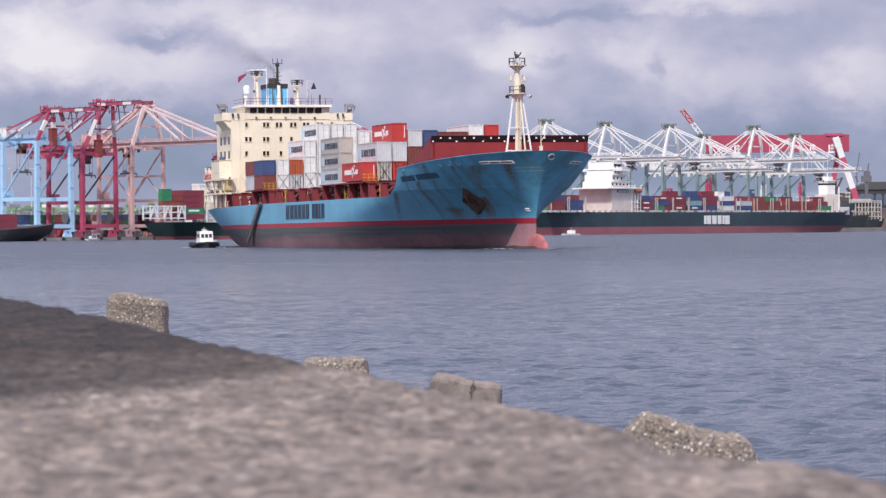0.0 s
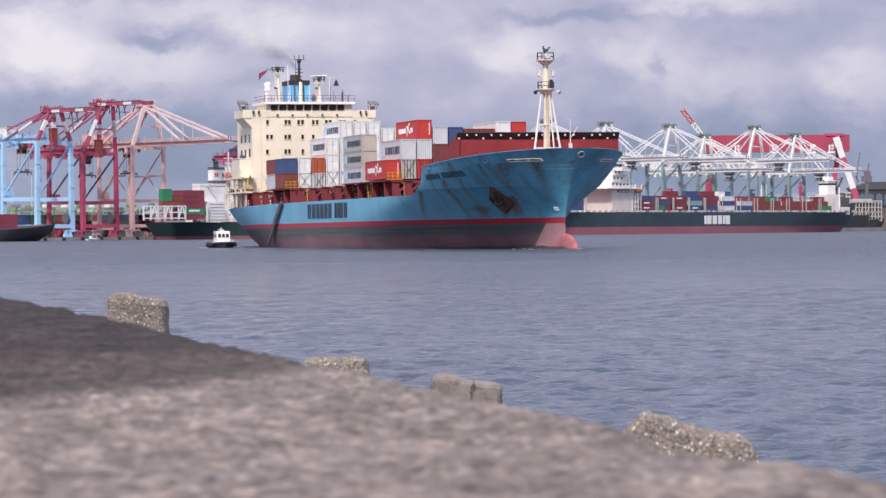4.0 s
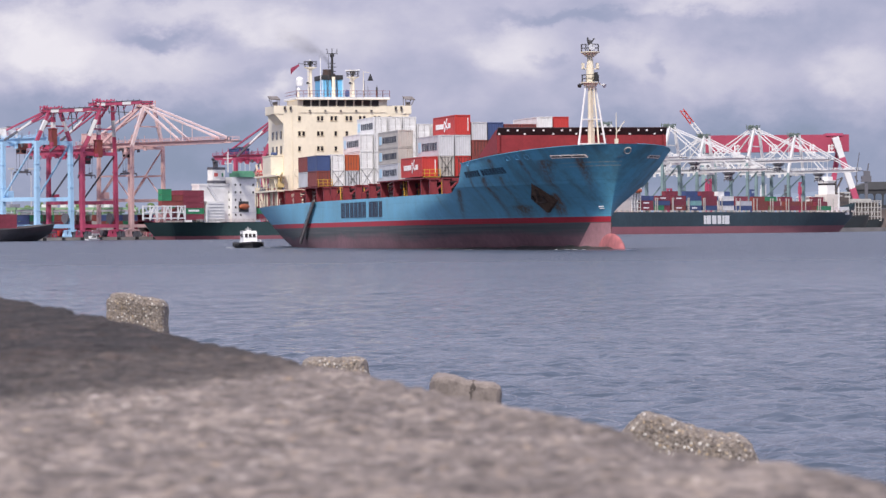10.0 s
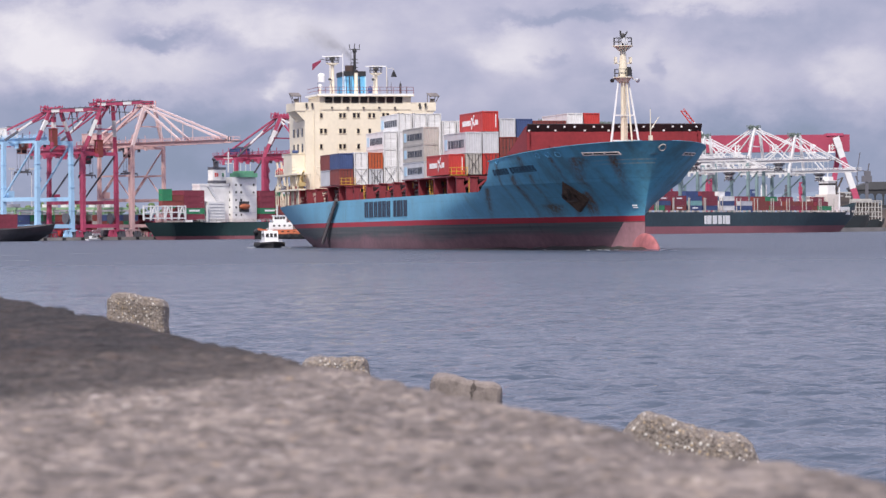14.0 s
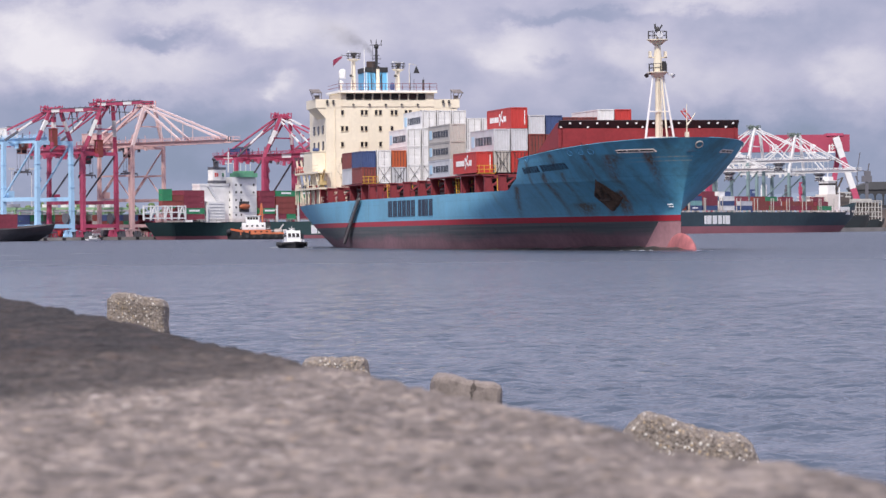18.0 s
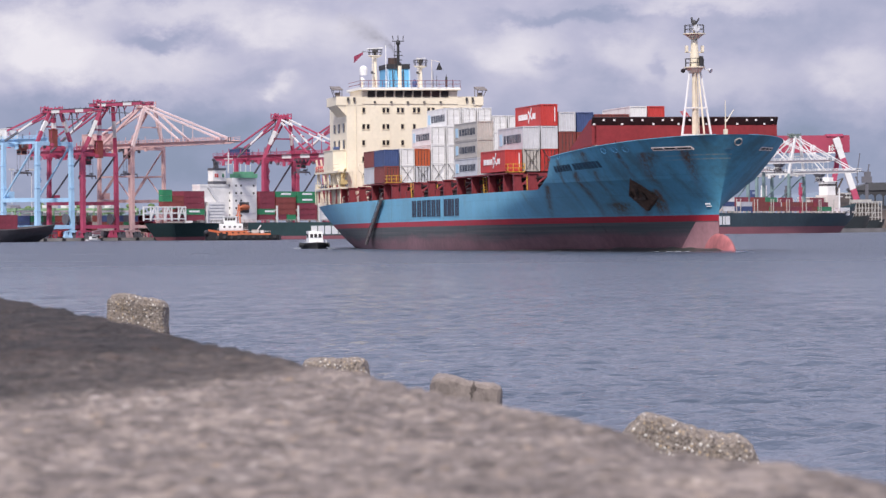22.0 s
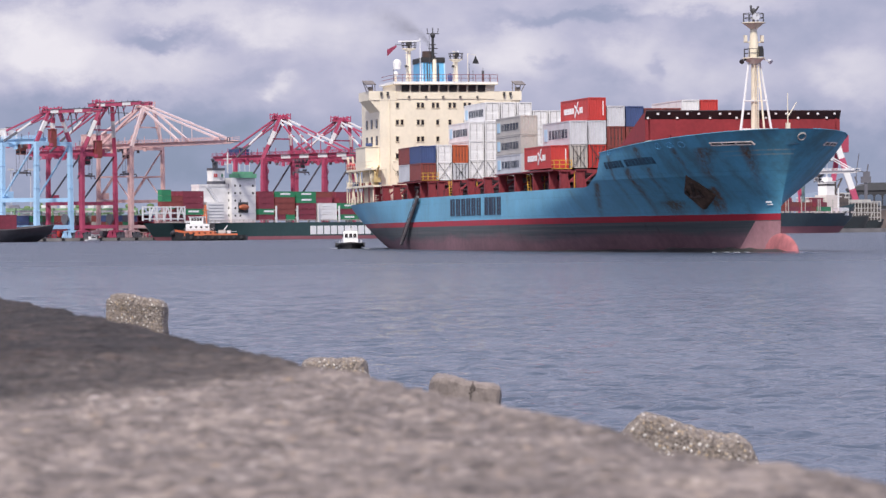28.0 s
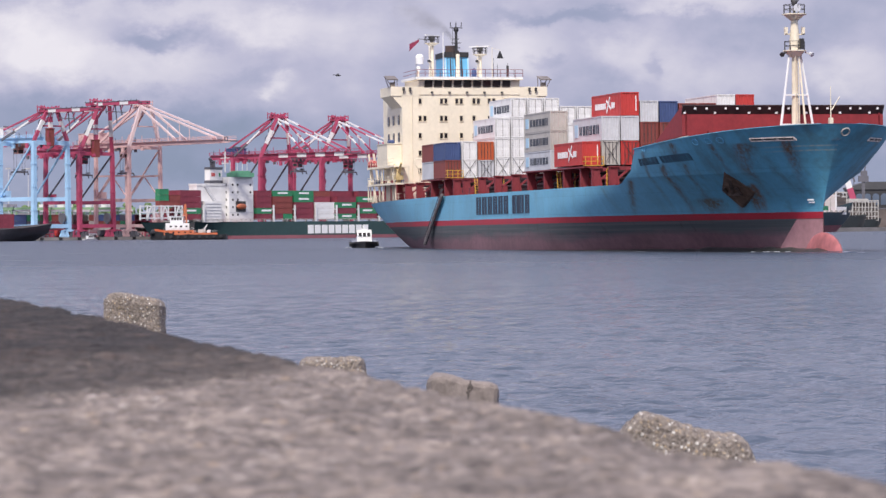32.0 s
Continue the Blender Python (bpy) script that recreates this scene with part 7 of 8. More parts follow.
def moored_teal():
    """The dark teal ship on the far berth."""
    ship = thing("moored_container_ship", "dark teal container ship with white deckhouse and mixed containers, moored", "ship", BERTH_B.copy())
    x0, x1 = -128.1, 219.6
    far_hull(ship, x0, x1, 32, 11.4, HULL_TEAL, HULL_ROSE, 6.0, 20, 0.34)
    bars(ship, 26.4, -0.05, 5.0, [2.0, 4.2, 4.2, 3.6, 2.0, 4.4], 4.6, LETTER_WHITE, 1.33)
    rng = random.Random(5)
    mixed = (BOX_MAROON, BOX_BLUE, BOX_BROWN, BOX_GREEN)
    bays = ((-114.5, 3, mixed), (-98.6, 3, mixed), (-33.6, 3, (BOX_BLUE, BOX_MAROON, BOX_BROWN)), (-17.4, 3, (BOX_BLUE, BOX_MAROON, BOX_GREEN)), (-2.1, 3, (BOX_MAROON, BOX_BROWN, BOX_MAROON)),
            (13.4, 3, (BOX_BLUE, BOX_TEAL, BOX_BLUE)), (29.2, 3, (BOX_WHITE, BOX_MAROON, BOX_BLUE)), (46.4, 3, (BOX_MAROON, BOX_WHITE, BOX_BLUE)), (65.0, 2, (BOX_PALE, BOX_BLUE, BOX_BLUE, BOX_MAROON)),
            (82.8, 2, (BOX_MAROON, BOX_BROWN)), (99.7, 2, (BOX_MAROON, BOX_BROWN, BOX_GREEN)), (116.9, 2, (BOX_MAROON, BOX_PALE, BOX_BROWN)), (135.5, 2, (BOX_BROWN, BOX_MAROON)), (152.0, 2, (BOX_MAROON, BOX_GREEN, BOX_MAROON)))
    for x, tiers, pal in bays:
        for k in range(3):
            for i in range(tiers + (1 if k and rng.random() < 0.6 else 0) - (1 if k == 0 and rng.random() < 0.35 else 0)):
                paint = rng.choice(pal)
                if rng.random() < 0.3:      # two short boxes in a long slot
                    far_box(ship, x, 0.8 + 2.5 * k, 12.4 + 2.55 * i, paint, 6.0)
                    far_box(ship, x + 6.2, 0.8 + 2.5 * k, 12.4 + 2.55 * i, rng.choice(pal), 6.0)
                else:
                    far_box(ship, x, 0.8 + 2.5 * k, 12.4 + 2.55 * i, paint, mark=LETTER_WHITE if k == 0 and rng.random() < 0.3 else None)
        for y in (0.2, 6.0):
            for d in (-1.2, 13.2):
                part("lashing_post", Shape().bar((x + d, y, 11.4), (x + d, y, 19.0), 0.4).bar((x + d, y, 18.6), (x + d + 0.9, y, 18.6), 0.3), BOX_GREY, ship)
    s = Shape()
    for i in range(60):
        x = x0 + 8 + (x1 - x0 - 40) * i / 59
        s.box(x, x + 1.6, 0.3, 1.0, 11.3, 12.4)
    tagged(part("lashing_post", s, BOX_GREY, ship), kind="stuff")
    # deckhouse: tiers of decks that step in as they rise, with galleries, posts and rails
    a, b = -53.5, -32.3
    house = part("deckhouse", Shape().box(a - 6, b - 9, 1.6, 22, 11.3, 23.4), CASING, ship, "cream-white stepped accommodation block")
    part("open_deck_house", Shape().box(b - 9, b - 0.5, 2.6, 20, 11.3, 20.8), FAR_WHITE, ship)
    for x in (b - 8.9, b - 6.2, b - 3.6, b - 0.9):
        part("deck_pillar", Shape().box(x, x + 0.8, 1.4, 2.2, 11.3, 23.6), FAR_WHITE, house)
    for j in range(4):
        part("deck_edge", Shape().box(b - 9, b + 0.2 - 0.8 * j, 1.2, 2.6, 13.7 + 2.5 * j, 14.0 + 2.5 * j), FAR_WHITE, house)
        for i in range(3):
            x = b - 7.9 + 2.65 * i
            # a dark plate on the wall stands in for a gallery opening's shade
            part("opening_shade", Shape().box(x, x + 1.3, 2.45, 2.64, 12.0 + 2.5 * j, 13.5 + 2.5 * j), DARK_STEEL, house)
    part("boat_deck", Shape().box(a - 12, b - 2, -0.4, 22, 23.4, 24.0), FAR_WHITE, ship)
    for x0_, x1_, y0_, z0_, z1_ in ((a - 4, b - 8, 3.4, 24.0, 27.2), (a - 2, b - 10, 4.0, 27.2, 30.6), (a, b - 13, 4.6, 30.6, 33.4), (a + 1.5, a + 9, 5.4, 33.4, 37.2)):
        tier = part("deck_tier", Shape().box(x0_, x1_, y0_, 21, z0_, z1_), FAR_WHITE, ship)
        part("deck_edge", Shape().box(x0_ - 1.8, x1_ + 2.4, y0_ - 2.2, 21, z0_ - 0.15, z0_ + 0.15), FAR_WHITE, tier)
        r = Shape()
        for i in range(int((x1_ - x0_) / 2.0) + 2):
            x = x0_ - 1.6 + 2.0 * i
            r.bar((x, y0_ - 2.1, z0_), (x, y0_ - 2.1, z0_ + 1.1), 0.2)
        r.bar((x0_ - 1.8, y0_ - 2.1, z0_ + 1.1), (x1_ + 2.4, y0_ - 2.1, z0_ + 1.1), 0.2)
        part("gallery_rail", r, FAR_WHITE, tier)
        for i in range(int((x1_ - x0_) / 3.4)):
            x = x0_ + 1.0 + 3.4 * i
            part("window", Shape().box(x, x + 1.2, y0_ - 0.08, y0_ + 0.04, z0_ + 0.9, z0_ + 2.3), GLASS, tier)
    part("bridge_wing", Shape().box(a, a + 8, -0.5, 24, 32.6, 33.8), FAR_WHITE, ship)
    part("bridge_window", Shape().box(a + 1.6, a + 8.9, 5.3, 5.42, 35.0, 36.2), GLASS, ship)
    part("exhaust_casing", Shape().box(b - 15, b - 10, 6, 14, 30.6, 35.6), FAR_WHITE, ship)
    part("lifeboat", Shape().ball((b - 4.0, 0.6, 22.6), 3.6, 1.2, 1.4), TUG_ORANGE, ship, "orange-red lifeboat", smooth=True)
    part("davit", Shape().bar((b - 7.0, 2.2, 20.5), (b - 7.0, 0.5, 25.5), 0.5).bar((b - 1.0, 2.2, 20.5), (b - 1.0, 0.5, 25.5), 0.5), FAR_WHITE, ship)
    part("name_board", Shape().box(a - 1.0, a + 9.0, 1.3, 1.62, 21.6, 22.9), DARK_MAROON, house, "dark board with a row of pale bars")
    for i in range(7):
        part("lettering_bar", Shape().box(a - 0.4 + 1.3 * i, a + 0.5 + 1.3 * i, 1.2, 1.32, 21.9, 22.6), LETTER_WHITE, house)
    part("radar_mast", Shape().bar((a + 7, 9, 37), (a + 7, 9, 43), 0.6).bar((a + 7, 6, 40.5), (a + 7, 12, 40.5), 0.4), STEEL_WHITE, ship)
    part("satellite_dome", Shape().ball((a + 10, 8, 38.2), 1.0, 1.0, 1.1, 8, 12), FAR_WHITE, ship, smooth=True)
    # foredeck works
    part("foremast", Shape().tube((x1 - 20, 16, 10), (x1 - 20, 16, 26), 0.7, 0.4).bar((x1 - 24, 16, 21), (x1 - 16, 16, 21), 0.4), STEEL_WHITE, ship)
    part("windlass_house", Shape().box(x1 - 34, x1 - 22, 8, 24, 10, 14.5), WHITE, ship)
    return ship


moored_teal()


def moored_black():
    ship = thing("moored_feeder", "black feeder ship with a row of red containers, moored", "ship", BERTH_A @ pose(0, -14, 0))
    x1 = -113.3
    far_hull(ship, x1 - 110, x1 + 12, 20, 4.0, HAZED_BLACK, HAZED_BLACK, 2.4, 8)
    for i in range(5):
        for j in range(2):
            far_box(ship, x1 - 24 - 12.4 * i, 1.0, 4.7 + 2.5 * j, BOX_MAROON if not (i == 1 and j) else FAR_WHITE, mark=BOX_BROWN if i == 1 and j else None)
            far_box(ship, x1 - 24 - 12.4 * i, 4.0, 4.7 + 2.5 * j, BOX_BROWN)
    return ship


moored_black()


def grey_ship():
    ship = thing("moored_cargo_ship", "dark-hulled cargo ship with open white deck lattice, far quay", "ship", Matrix.Translation((284.6, 2150, 0)) @ pose(0, 0, 0, 0, 0, 20))
    far_hull(ship, -6, 31, 14, 7.0, HULL_NIGHT, HULL_NIGHT, 2, 4)
    part("deck_well", Shape().box(0.4, 24.6, 3.5, 12, 7, 20.5), HALL_BROWN, ship, "shaded cargo well behind the lattice")
    part("upper_house", Shape().box(-13.6, 1.8, 5.5, 12, 7, 26.0), HALL_BROWN, ship)
    for i in range(11):
        part("lattice_post", Shape().bar((2.5 * i, 0.6, 7), (2.5 * i, 0.6, 21.2), 0.5), BOX_PALE_FAR, ship)
    for z in (7.4, 10.2, 13.4, 16.6, 20.2, 21.2):
        part("lattice_rail", Shape().bar((-0.2, 0.6, z), (25.2, 0.6, z), 0.5), BOX_PALE_FAR, ship)
    part("lattice_brow", Shape().box(2.0, 17.0, 0.2, 3.5, 20.6, 22.6), BOX_PALE_FAR, ship, "white plated brow on the lattice")
    for i in range(4):
        part("lattice_brace", Shape().bar((2.5 + 5 * i, 0.55, 10.2), (5.0 + 5 * i, 0.55, 16.6), 0.35), BOX_PALE_FAR, ship)
    for z in (20.8, 23.6, 26.4):
        part("gallery", Shape().box(-14.4, 2.4, 3.0, 5.6, z, z + 1.1), BOX_PALE_FAR, ship, "white open gallery")
    for i in range(7):
        part("gallery_post", Shape().bar((-14 + 2.6 * i, 3.2, 15), (-14 + 2.6 * i, 3.2, 27), 0.4), BOX_PALE_FAR, ship)


grey_ship()


def hidden_ship():
    """The white upper works of a ship that lies behind the teal ship's bow."""
    ship = thing("moored_coaster", "white-housed coaster lying behind a larger moored ship", "ship", Matrix.Translation((253.0, 1980, 0)) @ pose(0, 0, 0, 0, 0, 40))
    far_hull(ship, -30, 40, 14, 9.0, HULL_NIGHT, HULL_NIGHT, 2, 5)
    part("deckhouse", Shape().box(-6, 5, 2, 12, 9, 24), CASING, ship)
    part("wheelhouse", Shape().box(-4, 3, 3, 11, 24, 32.5).box(-4.6, 3.6, 2.4, 11.6, 32.5, 33.0), FAR_WHITE, ship)
    part("window", Shape().box(-4.1, 3.1, 2.9, 11.1, 30.0, 31.2), GLASS, ship)
    part("monkey_island", Shape().box(-2, 2, 4, 10, 33, 35.5), FAR_WHITE, ship)
    part("mast", Shape().bar((0, 7, 35), (0, 7, 40), 0.5).bar((-1.6, 7, 38), (1.6, 7, 38), 0.35), STEEL_WHITE, ship)
    part("derrick", Shape().bar((6, 5, 26), (12, 5, 35), 0.9).bar((6, 5, 24), (6, 5, 33), 0.8).bar((6, 5, 33), (12, 5, 35), 0.4), HALL_BROWN, ship, "brown derrick boom")
    part("hatch_block", Shape().box(-22, -9, 1, 12, 9, 22).box(-23, -8.5, 0.6, 12.4, 22, 22.6), CASING, ship)
    part("fore_deck", Shape().box(5, 15, 2, 12, 9, 22).box(5, 12, 3, 11, 22, 25), HALL_BROWN, ship)
    for i in range(5):
        # dark plates on the wall in place of shaded openings
        part("opening_shade", Shape().box(5.6 + 1.8 * i, 6.8 + 1.8 * i, 1.9, 2.02, 14, 15.4).box(5.6 + 1.8 * i, 6.8 + 1.8 * i, 1.9, 2.02, 18, 19.4), DARK_STEEL, ship)


hidden_ship()

# ---- shipyard crane and the jib behind the far berth ----
def goliath():
    c = thing("goliath_crane", "rose-red goliath gantry crane with white lettering blocks, shipyard", "crane", Matrix.Translation((0, 2300, 0)))
    x0, x1 = 195.5, 303.7
    part("main_girder", Shape().box(x0, x1, -6, 6, 59.3, 72.0), GOLIATH, c)
    part("trolley_house", Shape().box(286.3, 299.0, -7, 7, 71.1, 72.9), STEEL_RED, c)
    for a in (217.9, 245.8, 274.1, 288.0):
        s = Shape().box(a - 0.5, a + 4.6, -6.25, -5.9, 58.5, 59.5).box(a + 0.2, a + 1.2, -6.25, -5.9, 60, 64.5).box(a + 1.6, a + 4.2, -6.25, -5.9, 61.2, 62.2).box(a + 2.4, a + 3.4, -6.25, -5.9, 60.2, 65.0).box(a + 1.6, a + 4.4, -6.25, -5.9, 63.4, 64.2)
        part("lettering_block", s, LETTER_WHITE, c)
    xt, xm, xb = 293.1, 300.7, 308.3
    n = 6
    p, q = Vector((xt, -7, 70)), Vector((xb, -7, 24))
    for i in range(n):
        part("shear_leg", Shape().bar(p.lerp(q, i / n), p.lerp(q, (i + 1) / n), 4.4 if i else 5), (STEEL_WHITE, STEEL_WHITE, STEEL_RED, STEEL_WHITE, STEEL_WHITE, STEEL_RED)[i], c)
    part("leg_foot", Shape().bar((xb, -7, 24), (xb + 2, -7, 0), 5), STEEL_RED, c)
    part("shear_leg", Shape().bar((xt + 4, 7, 60), (xt - 6, 7, 0), 3.6), STEEL_RED, c)
    xl = 201.9
    part("box_leg", Shape().bar((xl, 0, 0), (xl, 0, 60), 7), STEEL_DARK, c)


goliath()


def jib():
    c = thing("jib_crane", "red and white lattice jib crane behind the berth", "crane", Matrix.Translation((0, 2000, 0)))
    p, q = Vector((169.7, 0, 62.2)), Vector((156.1, 0, 80.0))
    for i in range(4):
        a, b = p.lerp(q, i / 4), p.lerp(q, (i + 1) / 4)
        s = Shape()
        for dy in (-1, 1):
            s.bar(a + Vector((-1, dy, -0.6)), b + Vector((-1, dy, -0.6)), 0.6).bar(a + Vector((1, dy, 0.6)), b + Vector((1, dy, 0.6)), 0.6)
        s.bar(a + Vector((-1, 0, -0.6)), a.lerp(b, 0.5) + Vector((1, 0, 0.6)), 0.5).bar(a.lerp(b, 0.5) + Vector((1, 0, 0.6)), b + Vector((-1, 0, -0.6)), 0.5)
        part("jib_section", s, (STEEL_WHITE, STEEL_WHITE, BOX_RED, BOX_RED)[i], c)
    part("tower", Shape().bar((p.x + 1, 0, 2.4), p, 3), STEEL_TEAL, c)


jib()


# ---- yard clutter behind the cranes ----
def yard():
    rng = random.Random(21)
    for px, n, k in ((-60.8, 80, 4), (-43.5, 90, 5), (-41.9, 80, 4), (-23.5, 92, 5), (-25.8, 80, 3), (-5.2, 95, 5), (-9.9, 80, 3), (9.6, 95, 5), (6.3, 80, 4), (-32.6, 110, 5), (2.3, 110, 5), (32.4, 110, 5)):
        st = thing("container_stack", "stack of shipping containers on the yard behind the cranes", "containers", BERTH_A @ pose(px, n, 2.5), group="yard container stacks")
        for i in range(min(3, k)):
            for j in range(2):
                far_box(st, j * 12.4, 0, 2.6 * i, rng.choice((BOX_MAROON, BOX_BROWN, BOX_GREEN, STEEL_DARK, BOX_MAROON, BOX_BLUE, BOX_GREY)))
    for px, w, h in ((-8.7, 40, 9), (27.2, 60, 8)):
        sh = thing("shed", "long pale warehouse behind the yard", "warehouse", BERTH_A @ pose(px, 140, 2.5))
        part("wall", Shape().box(0, w, 0, 20, 0, h), WHITE, sh)
        part("roof", Shape().slab([(-1, h), (w + 1, h), (w + 1, h + 0.6), (-1, h + 0.6)], -1, 21), STEEL_TEAL, sh)
    # yard gantries with their cross beams, and tall lamp masts
    for px, n in ((-52.1, 85), (-33.2, 85), (-23.0, 86), (-9.4, 85), (-0.6, 86)):
        g = thing("yard_gantry", "pale green rubber-tyred yard gantry over the stacks", "gantry crane", BERTH_A @ pose(px, n, 2.5), group="yard gantries")
        for x in (0, 11):
            for y in (0, 22):
                part("leg", Shape().bar((x, y, 0.5), (x, y, 10), 0.6), PALE_GREEN, g)
                part("wheel_truck", Shape().box(x - 1.2, x + 1.2, y - 0.6, y + 0.6, 0, 1.4), STEEL_DARK, g)
            part("cross_girder", Shape().bar((x, -1, 10.2), (x, 23, 10.2), 0.8, 1.1), PALE_GREEN, g)
        for y in (0, 22):
            part("tie_beam", Shape().bar((0, y, 9.4), (11, y, 9.4), 0.6, 0.8), BOX_WHITE, g)
        part("trolley", Shape().box(2, 7, 6, 10, 10.6, 12), BOX_WHITE, g)
    for px in (-27.3, -17.2):
        m = thing("lamp_mast", "tall grey floodlight mast in the yard", "light mast", BERTH_A @ pose(px, 120, 2.5), group="yard lamp masts")
        part("pole", Shape().tube((0, 0, 0), (0, 0, 27), 0.22, 0.14, 8), BOX_PALE, m)
        part("lamp_head", Shape().box(-1.2, 1.2, -0.4, 0.4, 26.6, 27.3), BOX_PALE, m)
    # equipment that stands behind the far berth's cranes
    for px, paint, w, h in ((205.5, STEEL_RED, 5, 30), (213.2, STEEL_WHITE, 3, 38), (256.5, BOX_BLUE, 7, 24), (269.9, STEEL_WHITE, 4, 27), (298.7, STEEL_DARK, 5, 27), (316.0, STEEL_RED, 4, 29), (175.2, STEEL_TEAL, 6, 26), (162.3, STEEL_RED, 4, 24)):
        e = thing("reach_stacker_crane", "tall yard lifting frame behind the far berth", "yard crane", BERTH_B @ pose(px, 110, 2.5), group="lifting frames behind the far berth")
        for x in (0, w):
            part("leg", Shape().bar((x, 0, 0), (x, 0, h), 1.0), paint, e)
        for k in (0.45, 0.72, 0.98):
            part("cross_beam", Shape().bar((0, 0, h * k), (w, 0, h * k), 0.9), paint, e)
        part("brace", Shape().bar((0, 0, h * 0.45), (w, 0, h * 0.72), 0.5), paint, e)
        part("cab", Shape().box(0.5, w * 0.7, -1.5, 1.5, h * 0.74, h * 0.9), paint, e)
    # apron vehicles and bollard boxes along the near quay edge
    for px, paint in ((-63.7, BOX_RED), (-55.5, BOX_WHITE), (-51.1, BOX_WHITE), (-42.7, STEEL_DARK), (-35.5, BOX_PALE), (-30.4, BOX_WHITE)):
        tr = thing("yard_truck", "small truck parked on the quay apron", "truck", BERTH_A @ pose(px, 41, 1.2), group="trucks on the quay")
        part("cab", Shape().box(0, 2.2, 0, 2.2, 0.5, 2.7), paint, tr)
        part("bed", Shape().box(2.3, 6.5, 0, 2.2, 0.7, 1.5), paint, tr)
        for x in (1.0, 3.2, 5.6):
            part("wheel", Shape().tube((x, -0.1, 0.5), (x, 0.2, 0.5), 0.5), BLACK, tr)
    # spare spreader frames and bogies laid on the apron under the cranes
    rng = random.Random(61)
    for i in range(16):
        px = -74 + 4.6 * i
        fr = thing("spreader_frame", "rusty red lifting frame laid on the quay under the cranes", "lifting frame", BERTH_A @ pose(px, 43.2 + rng.uniform(-0.8, 0.8), 1.2), group="lifting frames on the quay")
        paint = (STEEL_RED, DECK_RED, STEEL_RED, STEEL_PINK)[i % 4]
        high = rng.uniform(0.9, 1.9)
        s = Shape()
        for y in (0, 1.6):
            s.bar((0, y, 0.3), (3.9, y, 0.3), 0.5).bar((0.2, y, 0.3), (0.2, y, high), 0.35).bar((3.7, y, 0.3), (3.7, y, high), 0.35)
            s.bar((0.2, y, high), (3.7, y, high), 0.3)
        part("beam", s, paint, fr)
        part("roller", Shape().tube((1.0, -0.3, 0.4), (1.0, 1.9, 0.4), 0.4).tube((2.8, -0.3, 0.4), (2.8, 1.9, 0.4), 0.4), STEEL_DARK, fr, smooth=True)
    # fenders on the quay face
    for i in range(14):
        px = -130 + 9.0 * i
        part("fender", Shape().box(0, 1.2, -0.6, 0.02, 0.1, 1.15), BLACK, apron, at=BERTH_A @ pose(px, 36, 0))


def far_trees():
    rng = random.Random(8)
    s = Shape()
    for i in range(900):
        t = rng.uniform(-11.2, 81.4)
        p = BERTH_A @ Vector((t, rng.uniform(150, 175), 0))
        z = 2.5 + abs(rng.gauss(0, 1)) * 3.0 + 3
        r = rng.uniform(0.8, 2.0)
        s.ball((p.x, p.y, z), r, r, r * 0.8, 4, 6)
    tagged(new("far_trees", s.mesh("far_trees", LEAF)), "green trees beyond the container yard", "trees", kind="stuff")


def far_hills():
    s = Shape()
    rng = random.Random(3)
    top = []
    for i in range(80):
        x = -1400 + 2800 * i / 79
        h = 10 + 26 * max(0.0, noise.noise((i * 0.16, 5.5, 0)) + 0.35) + 46 * math.exp(-((x - 590) / 330) ** 2)
        top.append((x, 4500, max(6.0, h)))
    s.grid([[(x, 4400, -1) for x, y, z in top], top, [(x, 4650, -1) for x, y, z in top]])
    structure("backdrop_hills", s, HAZE_HILL, "low hazy hills beyond the harbour", "hills", smooth=True)


